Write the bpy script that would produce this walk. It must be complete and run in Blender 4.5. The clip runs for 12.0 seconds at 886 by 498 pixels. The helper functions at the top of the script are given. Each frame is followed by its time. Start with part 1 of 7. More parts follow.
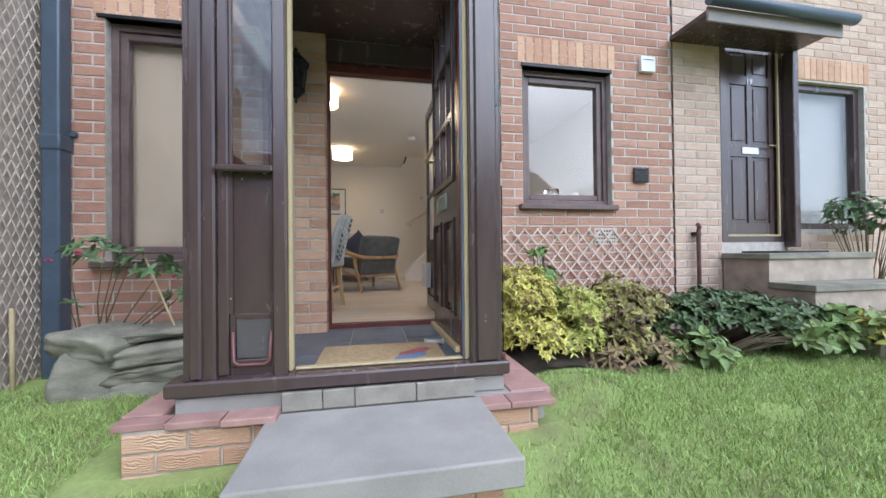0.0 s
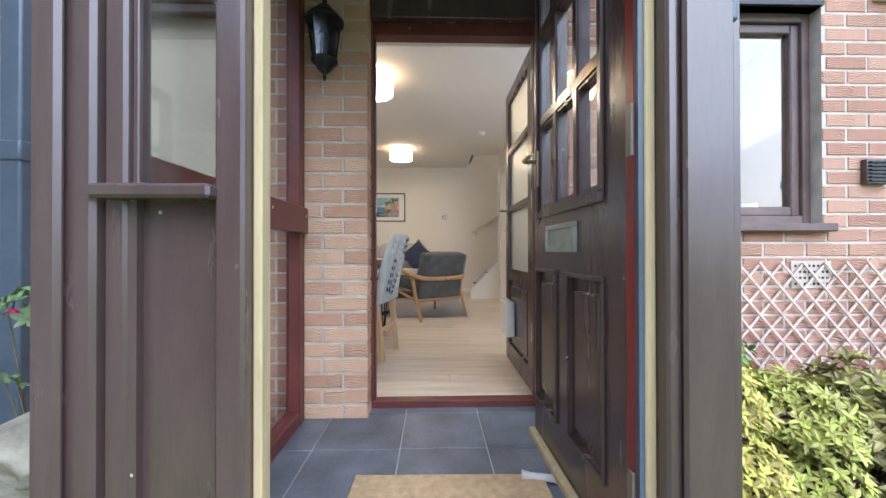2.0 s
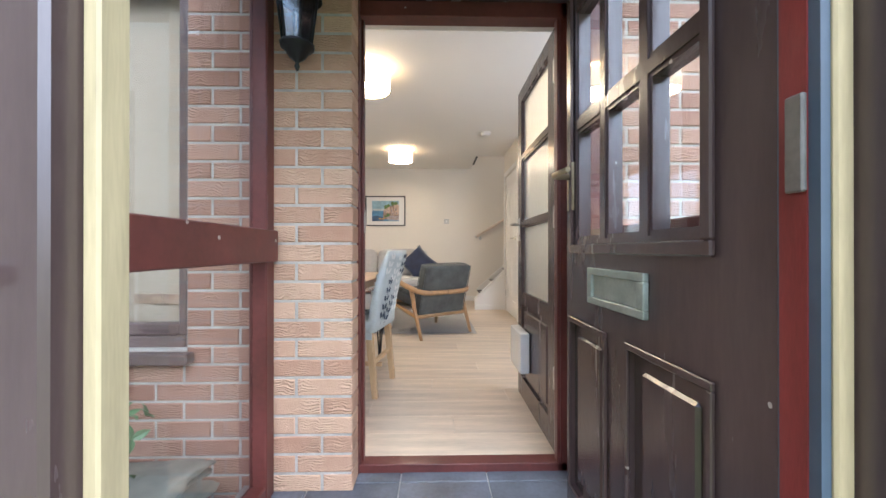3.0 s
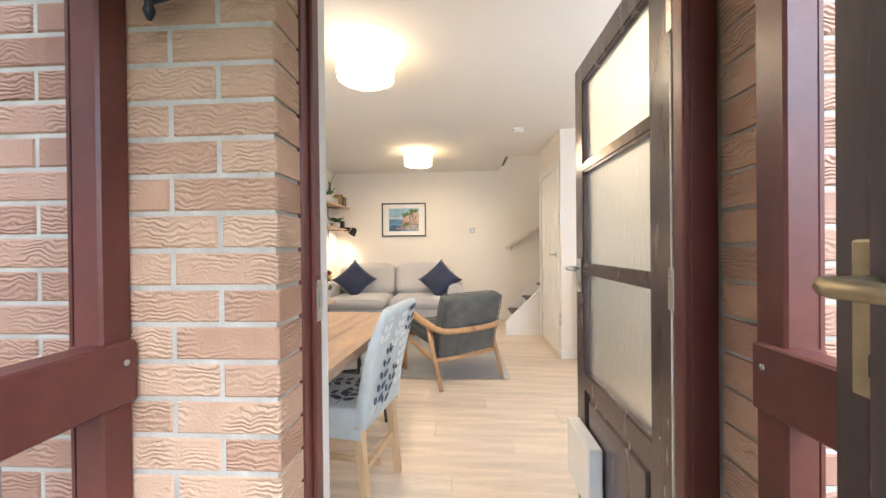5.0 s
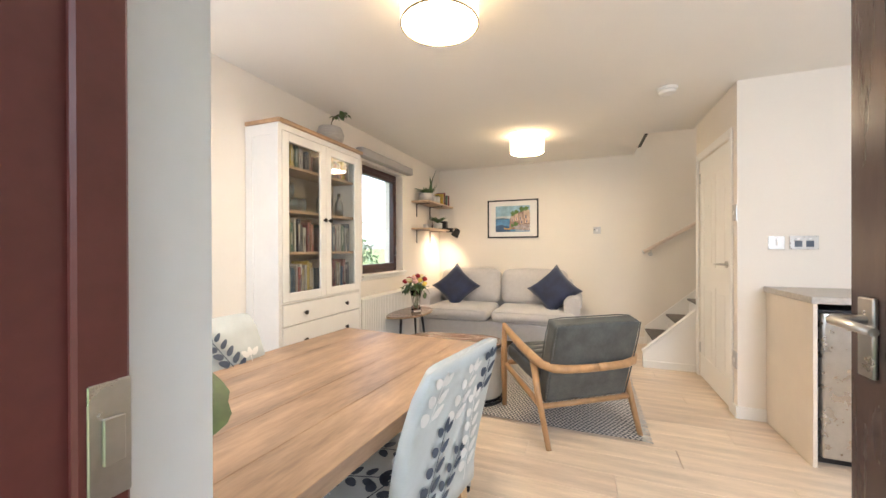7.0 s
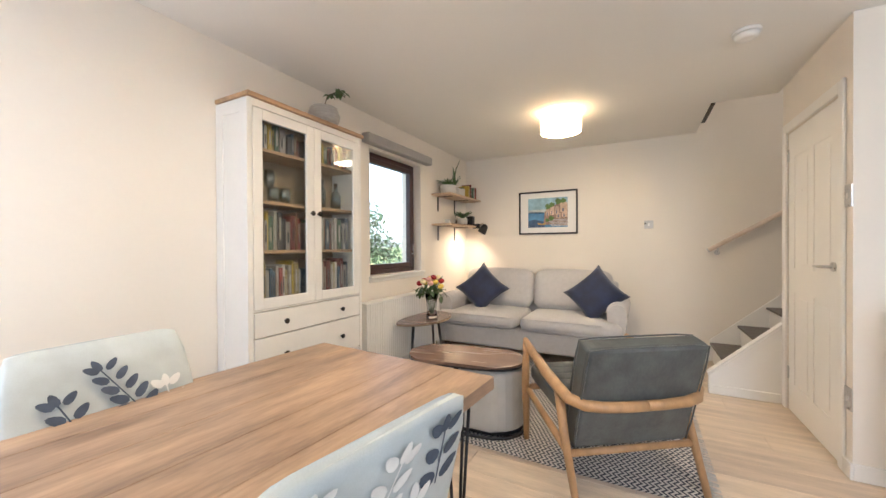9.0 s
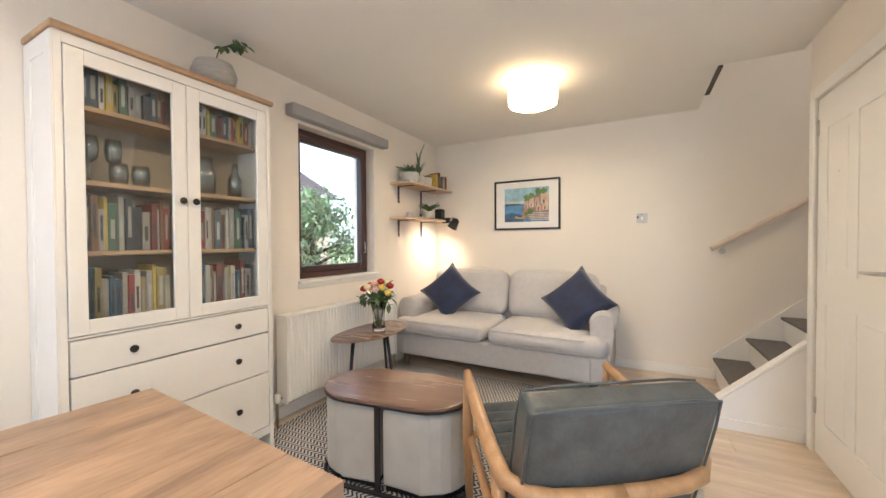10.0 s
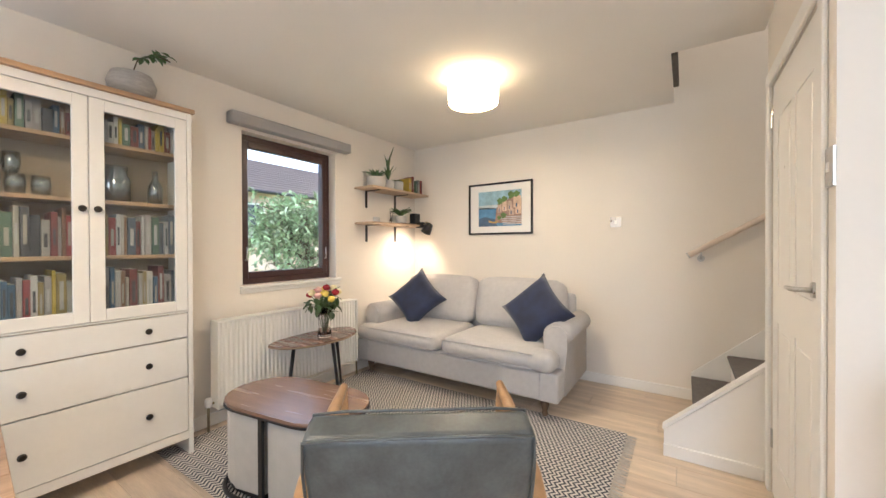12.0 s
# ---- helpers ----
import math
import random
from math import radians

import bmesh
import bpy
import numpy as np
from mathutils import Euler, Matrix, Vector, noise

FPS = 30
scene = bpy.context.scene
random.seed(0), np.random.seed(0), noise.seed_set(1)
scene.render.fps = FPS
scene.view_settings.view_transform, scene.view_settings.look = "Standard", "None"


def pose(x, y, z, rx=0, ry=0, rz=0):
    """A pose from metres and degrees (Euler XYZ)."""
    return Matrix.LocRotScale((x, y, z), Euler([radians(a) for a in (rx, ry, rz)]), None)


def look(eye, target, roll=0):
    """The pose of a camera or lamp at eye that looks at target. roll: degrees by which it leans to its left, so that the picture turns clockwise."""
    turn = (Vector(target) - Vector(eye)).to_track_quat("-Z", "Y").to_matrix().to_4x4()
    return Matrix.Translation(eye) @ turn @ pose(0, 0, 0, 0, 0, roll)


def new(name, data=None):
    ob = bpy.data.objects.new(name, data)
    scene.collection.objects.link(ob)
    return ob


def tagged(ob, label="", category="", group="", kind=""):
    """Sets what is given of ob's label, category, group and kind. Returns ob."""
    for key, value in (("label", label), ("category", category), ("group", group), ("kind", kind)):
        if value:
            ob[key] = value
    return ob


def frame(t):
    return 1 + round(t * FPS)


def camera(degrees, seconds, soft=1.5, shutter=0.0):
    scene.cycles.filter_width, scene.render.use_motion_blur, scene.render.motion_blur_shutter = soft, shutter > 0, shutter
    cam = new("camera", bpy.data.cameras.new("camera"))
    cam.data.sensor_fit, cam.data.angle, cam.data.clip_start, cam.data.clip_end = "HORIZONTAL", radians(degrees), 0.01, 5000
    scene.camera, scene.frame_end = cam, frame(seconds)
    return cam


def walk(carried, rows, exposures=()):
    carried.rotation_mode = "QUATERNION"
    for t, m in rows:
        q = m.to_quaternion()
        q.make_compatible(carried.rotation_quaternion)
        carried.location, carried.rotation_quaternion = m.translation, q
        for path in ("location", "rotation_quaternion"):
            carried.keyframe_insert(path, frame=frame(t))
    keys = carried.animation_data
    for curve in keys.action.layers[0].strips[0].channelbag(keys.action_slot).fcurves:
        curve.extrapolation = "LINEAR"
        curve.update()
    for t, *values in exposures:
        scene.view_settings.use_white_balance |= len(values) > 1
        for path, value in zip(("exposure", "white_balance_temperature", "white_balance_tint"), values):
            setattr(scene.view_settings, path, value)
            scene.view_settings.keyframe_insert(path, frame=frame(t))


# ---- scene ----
cam = camera(100.8, 12.0)
PATH = [
    (0, (-0.121, 0.055, 0.535), (0.256, 2.019, 0.552), -0.6),
    (0.5, (-0.138, 0.249, 0.577), (0.192, 2.222, 0.592), -0.5),
    (1, (-0.137, 0.498, 0.633), (0.097, 2.484, 0.645), -0.3),
    (1.5, (-0.12, 0.775, 0.706), (0.01, 2.771, 0.717), -0.2),
    (2, (-0.124, 1.006, 0.778), (-0.074, 3.006, 0.79), -0.1),
    (2.5, (-0.128, 1.197, 0.844), (-0.087, 3.197, 0.854), -0.0),
    (4.5, (-0.078, 1.861, 1.107), (-0.091, 3.861, 1.095), -0.4),
    (5, (-0.079, 2.092, 1.162), (-0.187, 4.089, 1.151), -0.6),
    (5.5, (-0.084, 2.282, 1.196), (-0.332, 4.267, 1.185), -0.4),
    (6, (-0.084, 2.474, 1.212), (-0.492, 4.432, 1.201), -0.4),
    (6.5, (-0.066, 2.65, 1.203), (-0.644, 4.564, 1.195), -0.3),
    (7, (-0.052, 2.782, 1.197), (-0.781, 4.644, 1.192), -0.2),
    (9, (-0.023, 3.317, 1.19), (-0.965, 5.081, 1.177), -0.3),
    (9.5, (0.024, 3.667, 1.183), (-0.927, 5.426, 1.166), -0.3),
    (10, (0.042, 4.022, 1.202), (-0.897, 5.788, 1.167), -0.3),
    (10.5, (0.121, 4.324, 1.173), (-0.826, 6.085, 1.153), -0.3),
    (11, (0.233, 4.499, 1.179), (-0.726, 6.255, 1.16), -0.3),
    (11.5, (0.383, 4.522, 1.192), (-0.625, 6.249, 1.173), -0.2),
    (12, (0.575, 4.451, 1.215), (-0.526, 6.12, 1.201), -0.2),
]
walk(cam, [(t, look(eye, target, roll)) for t, eye, target, roll in PATH],
     exposures=[(0.0, 0.86, 5400, 10), (1.5, 1.2, 5350, 10), (2.5, 1.58, 5250, 10), (4.5, 2.13, 5430, 10), (5.5, 2.2, 5620, 10), (7.0, 2.1, 5720, 10), (9.0, 1.92, 5500, 10), (11.0, 2.12, 5450, 10), (12.0, 2.12, 5420, 10)])

# ---- light ----
world = bpy.data.worlds.new("world")
scene.world = world
world.use_nodes = True
wn = world.node_tree.nodes
sky = wn.new("ShaderNodeTexSky")
sky.sky_type, sky.sun_disc = "NISHITA", False
sky.sun_elevation, sky.sun_rotation = radians(48), radians(158)
sky.dust_density, sky.air_density = 1.5, 1.0
cloud = wn.new("ShaderNodeHueSaturation")
cloud.inputs["Saturation"].default_value, cloud.inputs["Value"].default_value = 0.5, 1.0
world.node_tree.links.new(sky.outputs["Color"], cloud.inputs["Color"])
world.node_tree.links.new(cloud.outputs["Color"], wn["Background"].inputs["Color"])
wn["Background"].inputs["Strength"].default_value = 0.15
sun = new("sun", bpy.data.lights.new("sun", "SUN"))
sun.data.energy, sun.data.angle, sun.data.color = 1.4, radians(70), (1.0, 0.97, 0.93)
sun.matrix_world = look((4, -8, 10), (0, 2, 0))


BACK_Y = 7.93
WARM = (1.0, 0.72, 0.44)
SHADE_GLOW, DIFF_GLOW, BULB_GLOW = 1.5, 19.5, 2.0
clip_bulb = new("clip_bulb", bpy.data.lights.new("clip_bulb", "SPOT"))
clip_bulb.data.energy, clip_bulb.data.color, clip_bulb.data.spot_size, clip_bulb.data.spot_blend, clip_bulb.data.shadow_soft_size = 7, WARM, radians(150), 1.0, 0.03
clip_bulb.matrix_world = look((-1.79, 7.67, 1.36), (-2.12, 7.60, 0.85))


def daylight(name, eye, target, width, height, watts, tint=(0.96, 0.98, 1.0)):
    """An area lamp that stands in for sky light at an opening."""
    ob = new(name, bpy.data.lights.new(name, "AREA"))
    ob.data.shape, ob.data.size, ob.data.size_y = "RECTANGLE", width, height
    ob.data.energy, ob.data.color = watts, tint
    ob.matrix_world = look(eye, target)


daylight("dining_window_light", (-1.495, 3.075, 1.31), (-1.495, 5.0, 1.2), 0.68, 1.5, 3.5)
daylight("kitchen_window_light", (1.495, 3.075, 1.52), (1.495, 5.0, 1.4), 0.75, 1.1, 7)
# Added warm fill for the dark stairwell, at an unseen upper opening.
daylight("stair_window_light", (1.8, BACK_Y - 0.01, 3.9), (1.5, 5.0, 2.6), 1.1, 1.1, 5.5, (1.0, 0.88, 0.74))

# ---- materials ----
def mat(name, colour, rough=0.6, metal=0.0, var=0.12, scale=8.0, bump=0.15, fine=120.0, dark=None, island=False, per_object=0.0,
        stretch=(1, 1, 1), spec=0.5, trans=0.0, emit=0.0, sheen=0.0, world_space=False, chips=0.0):
    """A two-scale procedural surface: broad blotches, fine grain and a little relief."""
    m = bpy.data.materials.new(name)
    m.use_nodes = True
    n, l = m.node_tree.nodes, m.node_tree.links
    b = n["Principled BSDF"]
    b.inputs["Roughness"].default_value, b.inputs["Metallic"].default_value = rough, metal
    b.inputs["Specular IOR Level"].default_value = spec
    b.inputs["Transmission Weight"].default_value = trans
    b.inputs["Sheen Weight"].default_value = sheen
    if world_space:
        src = n.new("ShaderNodeNewGeometry").outputs["Position"]
    else:
        src = n.new("ShaderNodeTexCoord").outputs["Object"]
    mp = n.new("ShaderNodeMapping")
    mp.inputs["Scale"].default_value = stretch
    l.new(src, mp.inputs["Vector"])
    big = n.new("ShaderNodeTexNoise")
    big.inputs["Scale"].default_value, big.inputs["Detail"].default_value = scale, 5
    tiny = n.new("ShaderNodeTexNoise")
    tiny.inputs["Scale"].default_value, tiny.inputs["Detail"].default_value = fine, 3
    l.new(mp.outputs["Vector"], big.inputs["Vector"])
    l.new(mp.outputs["Vector"], tiny.inputs["Vector"])
    add = n.new("ShaderNodeMath")
    add.operation = "MULTIPLY_ADD"
    add.inputs[1].default_value = 0.35
    l.new(tiny.outputs["Fac"], add.inputs[0])
    l.new(big.outputs["Fac"], add.inputs[2])
    ramp = n.new("ShaderNodeValToRGB")
    lo = dark or tuple(c * (1 - var) for c in colour)
    hi = tuple(min(1, c * (1 + var)) for c in colour)
    ramp.color_ramp.elements[0].position, ramp.color_ramp.elements[0].color = 0.45, (*lo, 1)
    ramp.color_ramp.elements[1].position, ramp.color_ramp.elements[1].color = 0.9, (*hi, 1)
    l.new(add.outputs[0], ramp.inputs["Fac"])
    out = ramp.outputs["Color"]
    if per_object or island:
        hsv = n.new("ShaderNodeHueSaturation")
        rnd = n.new("ShaderNodeNewGeometry").outputs["Random Per Island"] if island else n.new("ShaderNodeObjectInfo").outputs["Random"]
        mr = n.new("ShaderNodeMapRange")
        k = per_object or 0.2
        mr.inputs["To Min"].default_value, mr.inputs["To Max"].default_value = 1 - k, 1 + k
        l.new(rnd, mr.inputs["Value"])
        l.new(mr.outputs["Result"], hsv.inputs["Value"])
        mul = n.new("ShaderNodeMath")
        mul.operation = "MULTIPLY_ADD"
        mul.inputs[1].default_value, mul.inputs[2].default_value = 0.02 * k / 0.2, 0.5 - 0.01 * k / 0.2
        l.new(rnd, mul.inputs[0])
        l.new(mul.outputs[0], hsv.inputs["Hue"])
        l.new(out, hsv.inputs["Color"])
        out = hsv.outputs["Color"]
    if chips:
        vor = n.new("ShaderNodeTexVoronoi")
        vor.inputs["Scale"].default_value = 7
        l.new(src, vor.inputs["Vector"])
        lt = n.new("ShaderNodeMath")
        lt.operation = "LESS_THAN"
        lt.inputs[1].default_value = chips
        wob = n.new("ShaderNodeMath")
        wob.operation = "MULTIPLY_ADD"
        wob.inputs[1].default_value = 0.05
        l.new(tiny.outputs["Fac"], wob.inputs[0])
        l.new(vor.outputs["Distance"], wob.inputs[2])
        l.new(wob.outputs[0], lt.inputs[0])
        mx = n.new("ShaderNodeMix")
        mx.data_type = "RGBA"
        mx.inputs["B"].default_value = (0.42, 0.37, 0.33, 1)
        l.new(lt.outputs[0], mx.inputs["Factor"])
        l.new(out, mx.inputs["A"])
        out = mx.outputs["Result"]
    l.new(out, b.inputs["Base Color"])
    rr = n.new("ShaderNodeMapRange")
    rr.inputs["To Min"].default_value, rr.inputs["To Max"].default_value = max(0.02, rough - 0.08), min(1, rough + 0.1)
    l.new(big.outputs["Fac"], rr.inputs["Value"])
    l.new(rr.outputs["Result"], b.inputs["Roughness"])
    if bump:
        bp = n.new("ShaderNodeBump")
        bp.inputs["Strength"].default_value, bp.inputs["Distance"].default_value = bump, 0.004
        l.new(add.outputs[0], bp.inputs["Height"])
        l.new(bp.outputs["Normal"], b.inputs["Normal"])
    if emit:
        b.inputs["Emission Color"].default_value = (*colour, 1)
        b.inputs["Emission Strength"].default_value = emit
    return m


def glass(name, rough=0.0, tint=(1, 1, 1), bump=0.0):
    m = bpy.data.materials.new(name)
    m.use_nodes = True
    n, l = m.node_tree.nodes, m.node_tree.links
    b = n["Principled BSDF"]
    b.inputs["Base Color"].default_value = (*tint, 1)
    b.inputs["Roughness"].default_value, b.inputs["Transmission Weight"].default_value, b.inputs["IOR"].default_value = rough, 1.0, 1.45
    if bump:
        w = n.new("ShaderNodeTexNoise")
        mp = n.new("ShaderNodeMapping")
        mp.inputs["Scale"].default_value = (1, 1, 0.25)
        w.inputs["Scale"].default_value = 70
        l.new(n.new("ShaderNodeTexCoord").outputs["Object"], mp.inputs["Vector"])
        l.new(mp.outputs["Vector"], w.inputs["Vector"])
        bp = n.new("ShaderNodeBump")
        bp.inputs["Strength"].default_value, bp.inputs["Distance"].default_value = bump, 0.01
        l.new(w.outputs["Fac"], bp.inputs["Height"])
        l.new(bp.outputs["Normal"], b.inputs["Normal"])
    return m


PLASTER = mat("plaster", (0.80, 0.745, 0.665), 0.85, var=0.02, scale=1.5, bump=0.05, fine=60, world_space=True)
CEIL = mat("ceiling_paint", (0.84, 0.805, 0.745), 0.9, var=0.02, scale=1.0, bump=0.04, fine=80, world_space=True)
WHITE = mat("white_paint", (0.80, 0.78, 0.74), 0.4, var=0.03, scale=4, bump=0.04, fine=40)
GLOSSW = mat("white_gloss", (0.82, 0.80, 0.76), 0.3, var=0.02, scale=3, bump=0.02, fine=30)
OAKTOP = mat("oak_trim", (0.42, 0.27, 0.15), 0.45, var=0.25, scale=5, bump=0.1, fine=60, stretch=(6, 0.6, 6))
BROWN = mat("brown_paint", (0.072, 0.047, 0.044), 0.24, var=0.16, scale=6, bump=0.1, fine=50, stretch=(3, 3, 0.5), spec=0.75, chips=0.052)
REDBROWN = mat("red_brown_paint", (0.125, 0.034, 0.027), 0.38, var=0.25, scale=6, bump=0.12, fine=50, chips=0.06)
RAWWOOD = mat("raw_timber", (0.46, 0.37, 0.21), 0.6, var=0.15, scale=10, bump=0.1, fine=80, stretch=(3, 3, 0.3))
MORTAR = mat("mortar", (0.51, 0.465, 0.41), 0.95, var=0.2, scale=14, bump=0.6, fine=160, world_space=True)
LAMINATE = mat("laminate", (0.62, 0.505, 0.385), 0.36, var=0.22, scale=2.2, bump=0.04, fine=26, stretch=(0.7, 7, 7), per_object=0.07)
SLATE = mat("slate_tile", (0.125, 0.135, 0.16), 0.42, var=0.35, scale=7, bump=0.15, fine=60, per_object=0.12)
GROUT = mat("grout", (0.40, 0.39, 0.37), 0.9, var=0.1, scale=20, bump=0.2, world_space=True)
SOIL = mat("soil", (0.05, 0.036, 0.024), 0.95, var=0.5, scale=9, bump=1.0, fine=90, world_space=True)
CONCRETE = mat("concrete", (0.35, 0.325, 0.295), 0.85, var=0.14, scale=5, bump=0.4, fine=140, world_space=True)
QUARRY = mat("quarry_tile", (0.40, 0.235, 0.205), 0.6, var=0.2, scale=9, bump=0.2, fine=90, per_object=0.12)
STONE = mat("sandstone", (0.25, 0.235, 0.185), 0.9, var=0.35, scale=6, bump=0.9, fine=60, per_object=0.12, stretch=(1, 1, 3))
PIPE = mat("blue_grey_pipe", (0.075, 0.10, 0.135), 0.4, var=0.15, scale=6, bump=0.05, fine=40)
TRELLIS = mat("weathered_wood", (0.62, 0.50, 0.42), 0.8, var=0.3, scale=12, bump=0.3, fine=90)
BLACK = mat("black_metal", (0.016, 0.016, 0.018), 0.4, metal=0.3, var=0.2, scale=12, bump=0.05)
CHROME = mat("brushed_steel", (0.55, 0.54, 0.52), 0.28, metal=1.0, var=0.08, scale=20, bump=0.03)
PEWTER = mat("dull_pewter", (0.22, 0.21, 0.19), 0.45, metal=0.7, var=0.2, scale=25, bump=0.06)
BRASS = mat("aged_brass", (0.36, 0.30, 0.19), 0.4, metal=0.8, var=0.2, scale=20, bump=0.05)
GLASS = glass("clear_glass")
# Grey tint darkens what shows through the porch and cabinet panes.
DIMMING = glass("dusty_porch_glass", 0.0, (0.80, 0.85, 0.86))


def thin_glass():
    """A lantern's thin panes: mostly clear, with a faint gloss."""
    m = bpy.data.materials.new("thin_glass")
    m.use_nodes = True
    n, l = m.node_tree.nodes, m.node_tree.links
    n.remove(n["Principled BSDF"])
    clear, gloss, mix = n.new("ShaderNodeBsdfTransparent"), n.new("ShaderNodeBsdfGlossy"), n.new("ShaderNodeMixShader")
    clear.inputs["Color"].default_value, gloss.inputs["Roughness"].default_value = (0.75, 0.8, 0.8, 1), 0.12
    mix.inputs["Fac"].default_value = 0.3
    l.new(clear.outputs[0], mix.inputs[1])
    l.new(gloss.outputs[0], mix.inputs[2])
    l.new(mix.outputs[0], n["Material Output"].inputs["Surface"])
    return m


THIN = thin_glass()

REEDED = glass("obscure_glass", 0.30, (0.88, 0.87, 0.78), 0.3)


def brick_material(name, pale, deep, island):
    """Wire-cut facing brick with dragged creases."""
    m = bpy.data.materials.new(name)
    m.use_nodes = True
    n, l = m.node_tree.nodes, m.node_tree.links
    b = n["Principled BSDF"]
    b.inputs["Roughness"].default_value = 0.9
    pos = n.new("ShaderNodeNewGeometry")
    rnd = pos.outputs["Random Per Island"] if island else n.new("ShaderNodeObjectInfo").outputs["Random"]
    shift = n.new("ShaderNodeVectorMath")
    shift.operation = "MULTIPLY_ADD"
    comb = n.new("ShaderNodeCombineXYZ")
    for k in range(3):
        l.new(rnd, comb.inputs[k])
    shift.inputs[1].default_value = (7, 7, 7)
    l.new(comb.outputs[0], shift.inputs[0])
    l.new(pos.outputs["Position"], shift.inputs[2])
    big = n.new("ShaderNodeTexNoise")
    big.inputs["Scale"].default_value, big.inputs["Detail"].default_value = 9, 6
    l.new(shift.outputs[0], big.inputs["Vector"])
    wave = n.new("ShaderNodeTexWave")
    wave.bands_direction = "Z"
    wave.inputs["Scale"].default_value, wave.inputs["Distortion"].default_value = 30, 15
    wave.inputs["Detail"].default_value, wave.inputs["Detail Scale"].default_value = 3, 0.62
    l.new(shift.outputs[0], wave.inputs["Vector"])
    grit = n.new("ShaderNodeTexNoise")
    grit.inputs["Scale"].default_value, grit.inputs["Detail"].default_value = 160, 4
    l.new(pos.outputs["Position"], grit.inputs["Vector"])
    ramp = n.new("ShaderNodeValToRGB")
    ramp.color_ramp.elements[0].color, ramp.color_ramp.elements[1].color = (*deep, 1), (*pale, 1)
    ramp.color_ramp.elements[0].position, ramp.color_ramp.elements[1].position = 0.2, 0.75
    mix = n.new("ShaderNodeMath")
    mix.operation = "MULTIPLY_ADD"
    mix.inputs[1].default_value = 0.45
    l.new(rnd, mix.inputs[0])
    half = n.new("ShaderNodeMath")
    half.operation = "MULTIPLY"
    half.inputs[1].default_value = 0.6
    l.new(big.outputs["Fac"], half.inputs[0])
    l.new(half.outputs[0], mix.inputs[2])
    l.new(mix.outputs[0], ramp.inputs["Fac"])
    l.new(ramp.outputs["Color"], b.inputs["Base Color"])
    h = n.new("ShaderNodeMath")
    h.operation = "MULTIPLY_ADD"
    h.inputs[1].default_value = 0.5
    l.new(grit.outputs["Fac"], h.inputs[0])
    amp = n.new("ShaderNodeMath")
    amp.operation = "MULTIPLY"
    l.new(wave.outputs["Fac"], amp.inputs[0])
    rs = n.new("ShaderNodeMapRange")
    rs.inputs["From Min"].default_value, rs.inputs["From Max"].default_value = 0.42, 0.60
    l.new(big.outputs["Fac"], rs.inputs["Value"])
    l.new(rs.outputs["Result"], amp.inputs[1])
    l.new(amp.outputs[0], h.inputs[2])
    bp = n.new("ShaderNodeBump")
    bp.inputs["Strength"].default_value, bp.inputs["Distance"].default_value = 0.9, 0.0042
    l.new(h.outputs[0], bp.inputs["Height"])
    l.new(bp.outputs["Normal"], b.inputs["Normal"])
    return m


BRICK = brick_material("facing_brick", (0.67, 0.445, 0.295), (0.46, 0.26, 0.165), False)
BRICKS = brick_material("facing_brick_run", (0.51, 0.295, 0.21), (0.33, 0.165, 0.115), True)
FRONTBRICK = brick_material("front_wall_brick", (0.50, 0.30, 0.215), (0.35, 0.18, 0.125), False)
PALEBRICKS = brick_material("pale_brick_run", (0.62, 0.47, 0.36), (0.46, 0.31, 0.23), True)


# ---- builders ----
def bm_new():
    return bmesh.new()


def box(bm, x0, y0, z0, x1, y1, z1, bevel=0.0, seg=1):
    vs = [bm.verts.new(p) for p in ((x0, y0, z0), (x1, y0, z0), (x1, y1, z0), (x0, y1, z0), (x0, y0, z1), (x1, y0, z1), (x1, y1, z1), (x0, y1, z1))]
    fs = [bm.faces.new([vs[i] for i in f]) for f in ((3, 2, 1, 0), (4, 5, 6, 7), (0, 1, 5, 4), (1, 2, 6, 5), (2, 3, 7, 6), (3, 0, 4, 7))]
    if bevel:
        es = {e for f in fs for e in f.edges}
        bmesh.ops.bevel(bm, geom=list(es), offset=bevel, segments=seg, affect="EDGES", profile=0.5)
    return bm


def boxes(*bs, bevel=0.0, seg=1):
    bm = bm_new()
    for b in bs:
        box(bm, *b, bevel=bevel, seg=seg)
    return bm


def tube(bm, pts, radii, seg=10, cap=True):
    """A round bar swept along points."""
    pts = [Vector(p) for p in pts]
    if not isinstance(radii, (list, tuple)):
        radii = [radii] * len(pts)
    rings = []
    side = None
    for i, p in enumerate(pts):
        d = (pts[min(i + 1, len(pts) - 1)] - pts[max(i - 1, 0)]).normalized()
        if side is None:
            side = d.orthogonal().normalized()
        side = (side - d * side.dot(d)).normalized()
        up = d.cross(side)
        rings.append([bm.verts.new(p + radii[i] * (math.cos(a) * side + math.sin(a) * up)) for a in (2 * math.pi * k / seg for k in range(seg))])
    for a, b in zip(rings, rings[1:]):
        for k in range(seg):
            f = bm.faces.new((a[k], a[(k + 1) % seg], b[(k + 1) % seg], b[k]))
            f.smooth = True
    if cap:
        bm.faces.new(rings[0][::-1])
        bm.faces.new(rings[-1])
    return bm


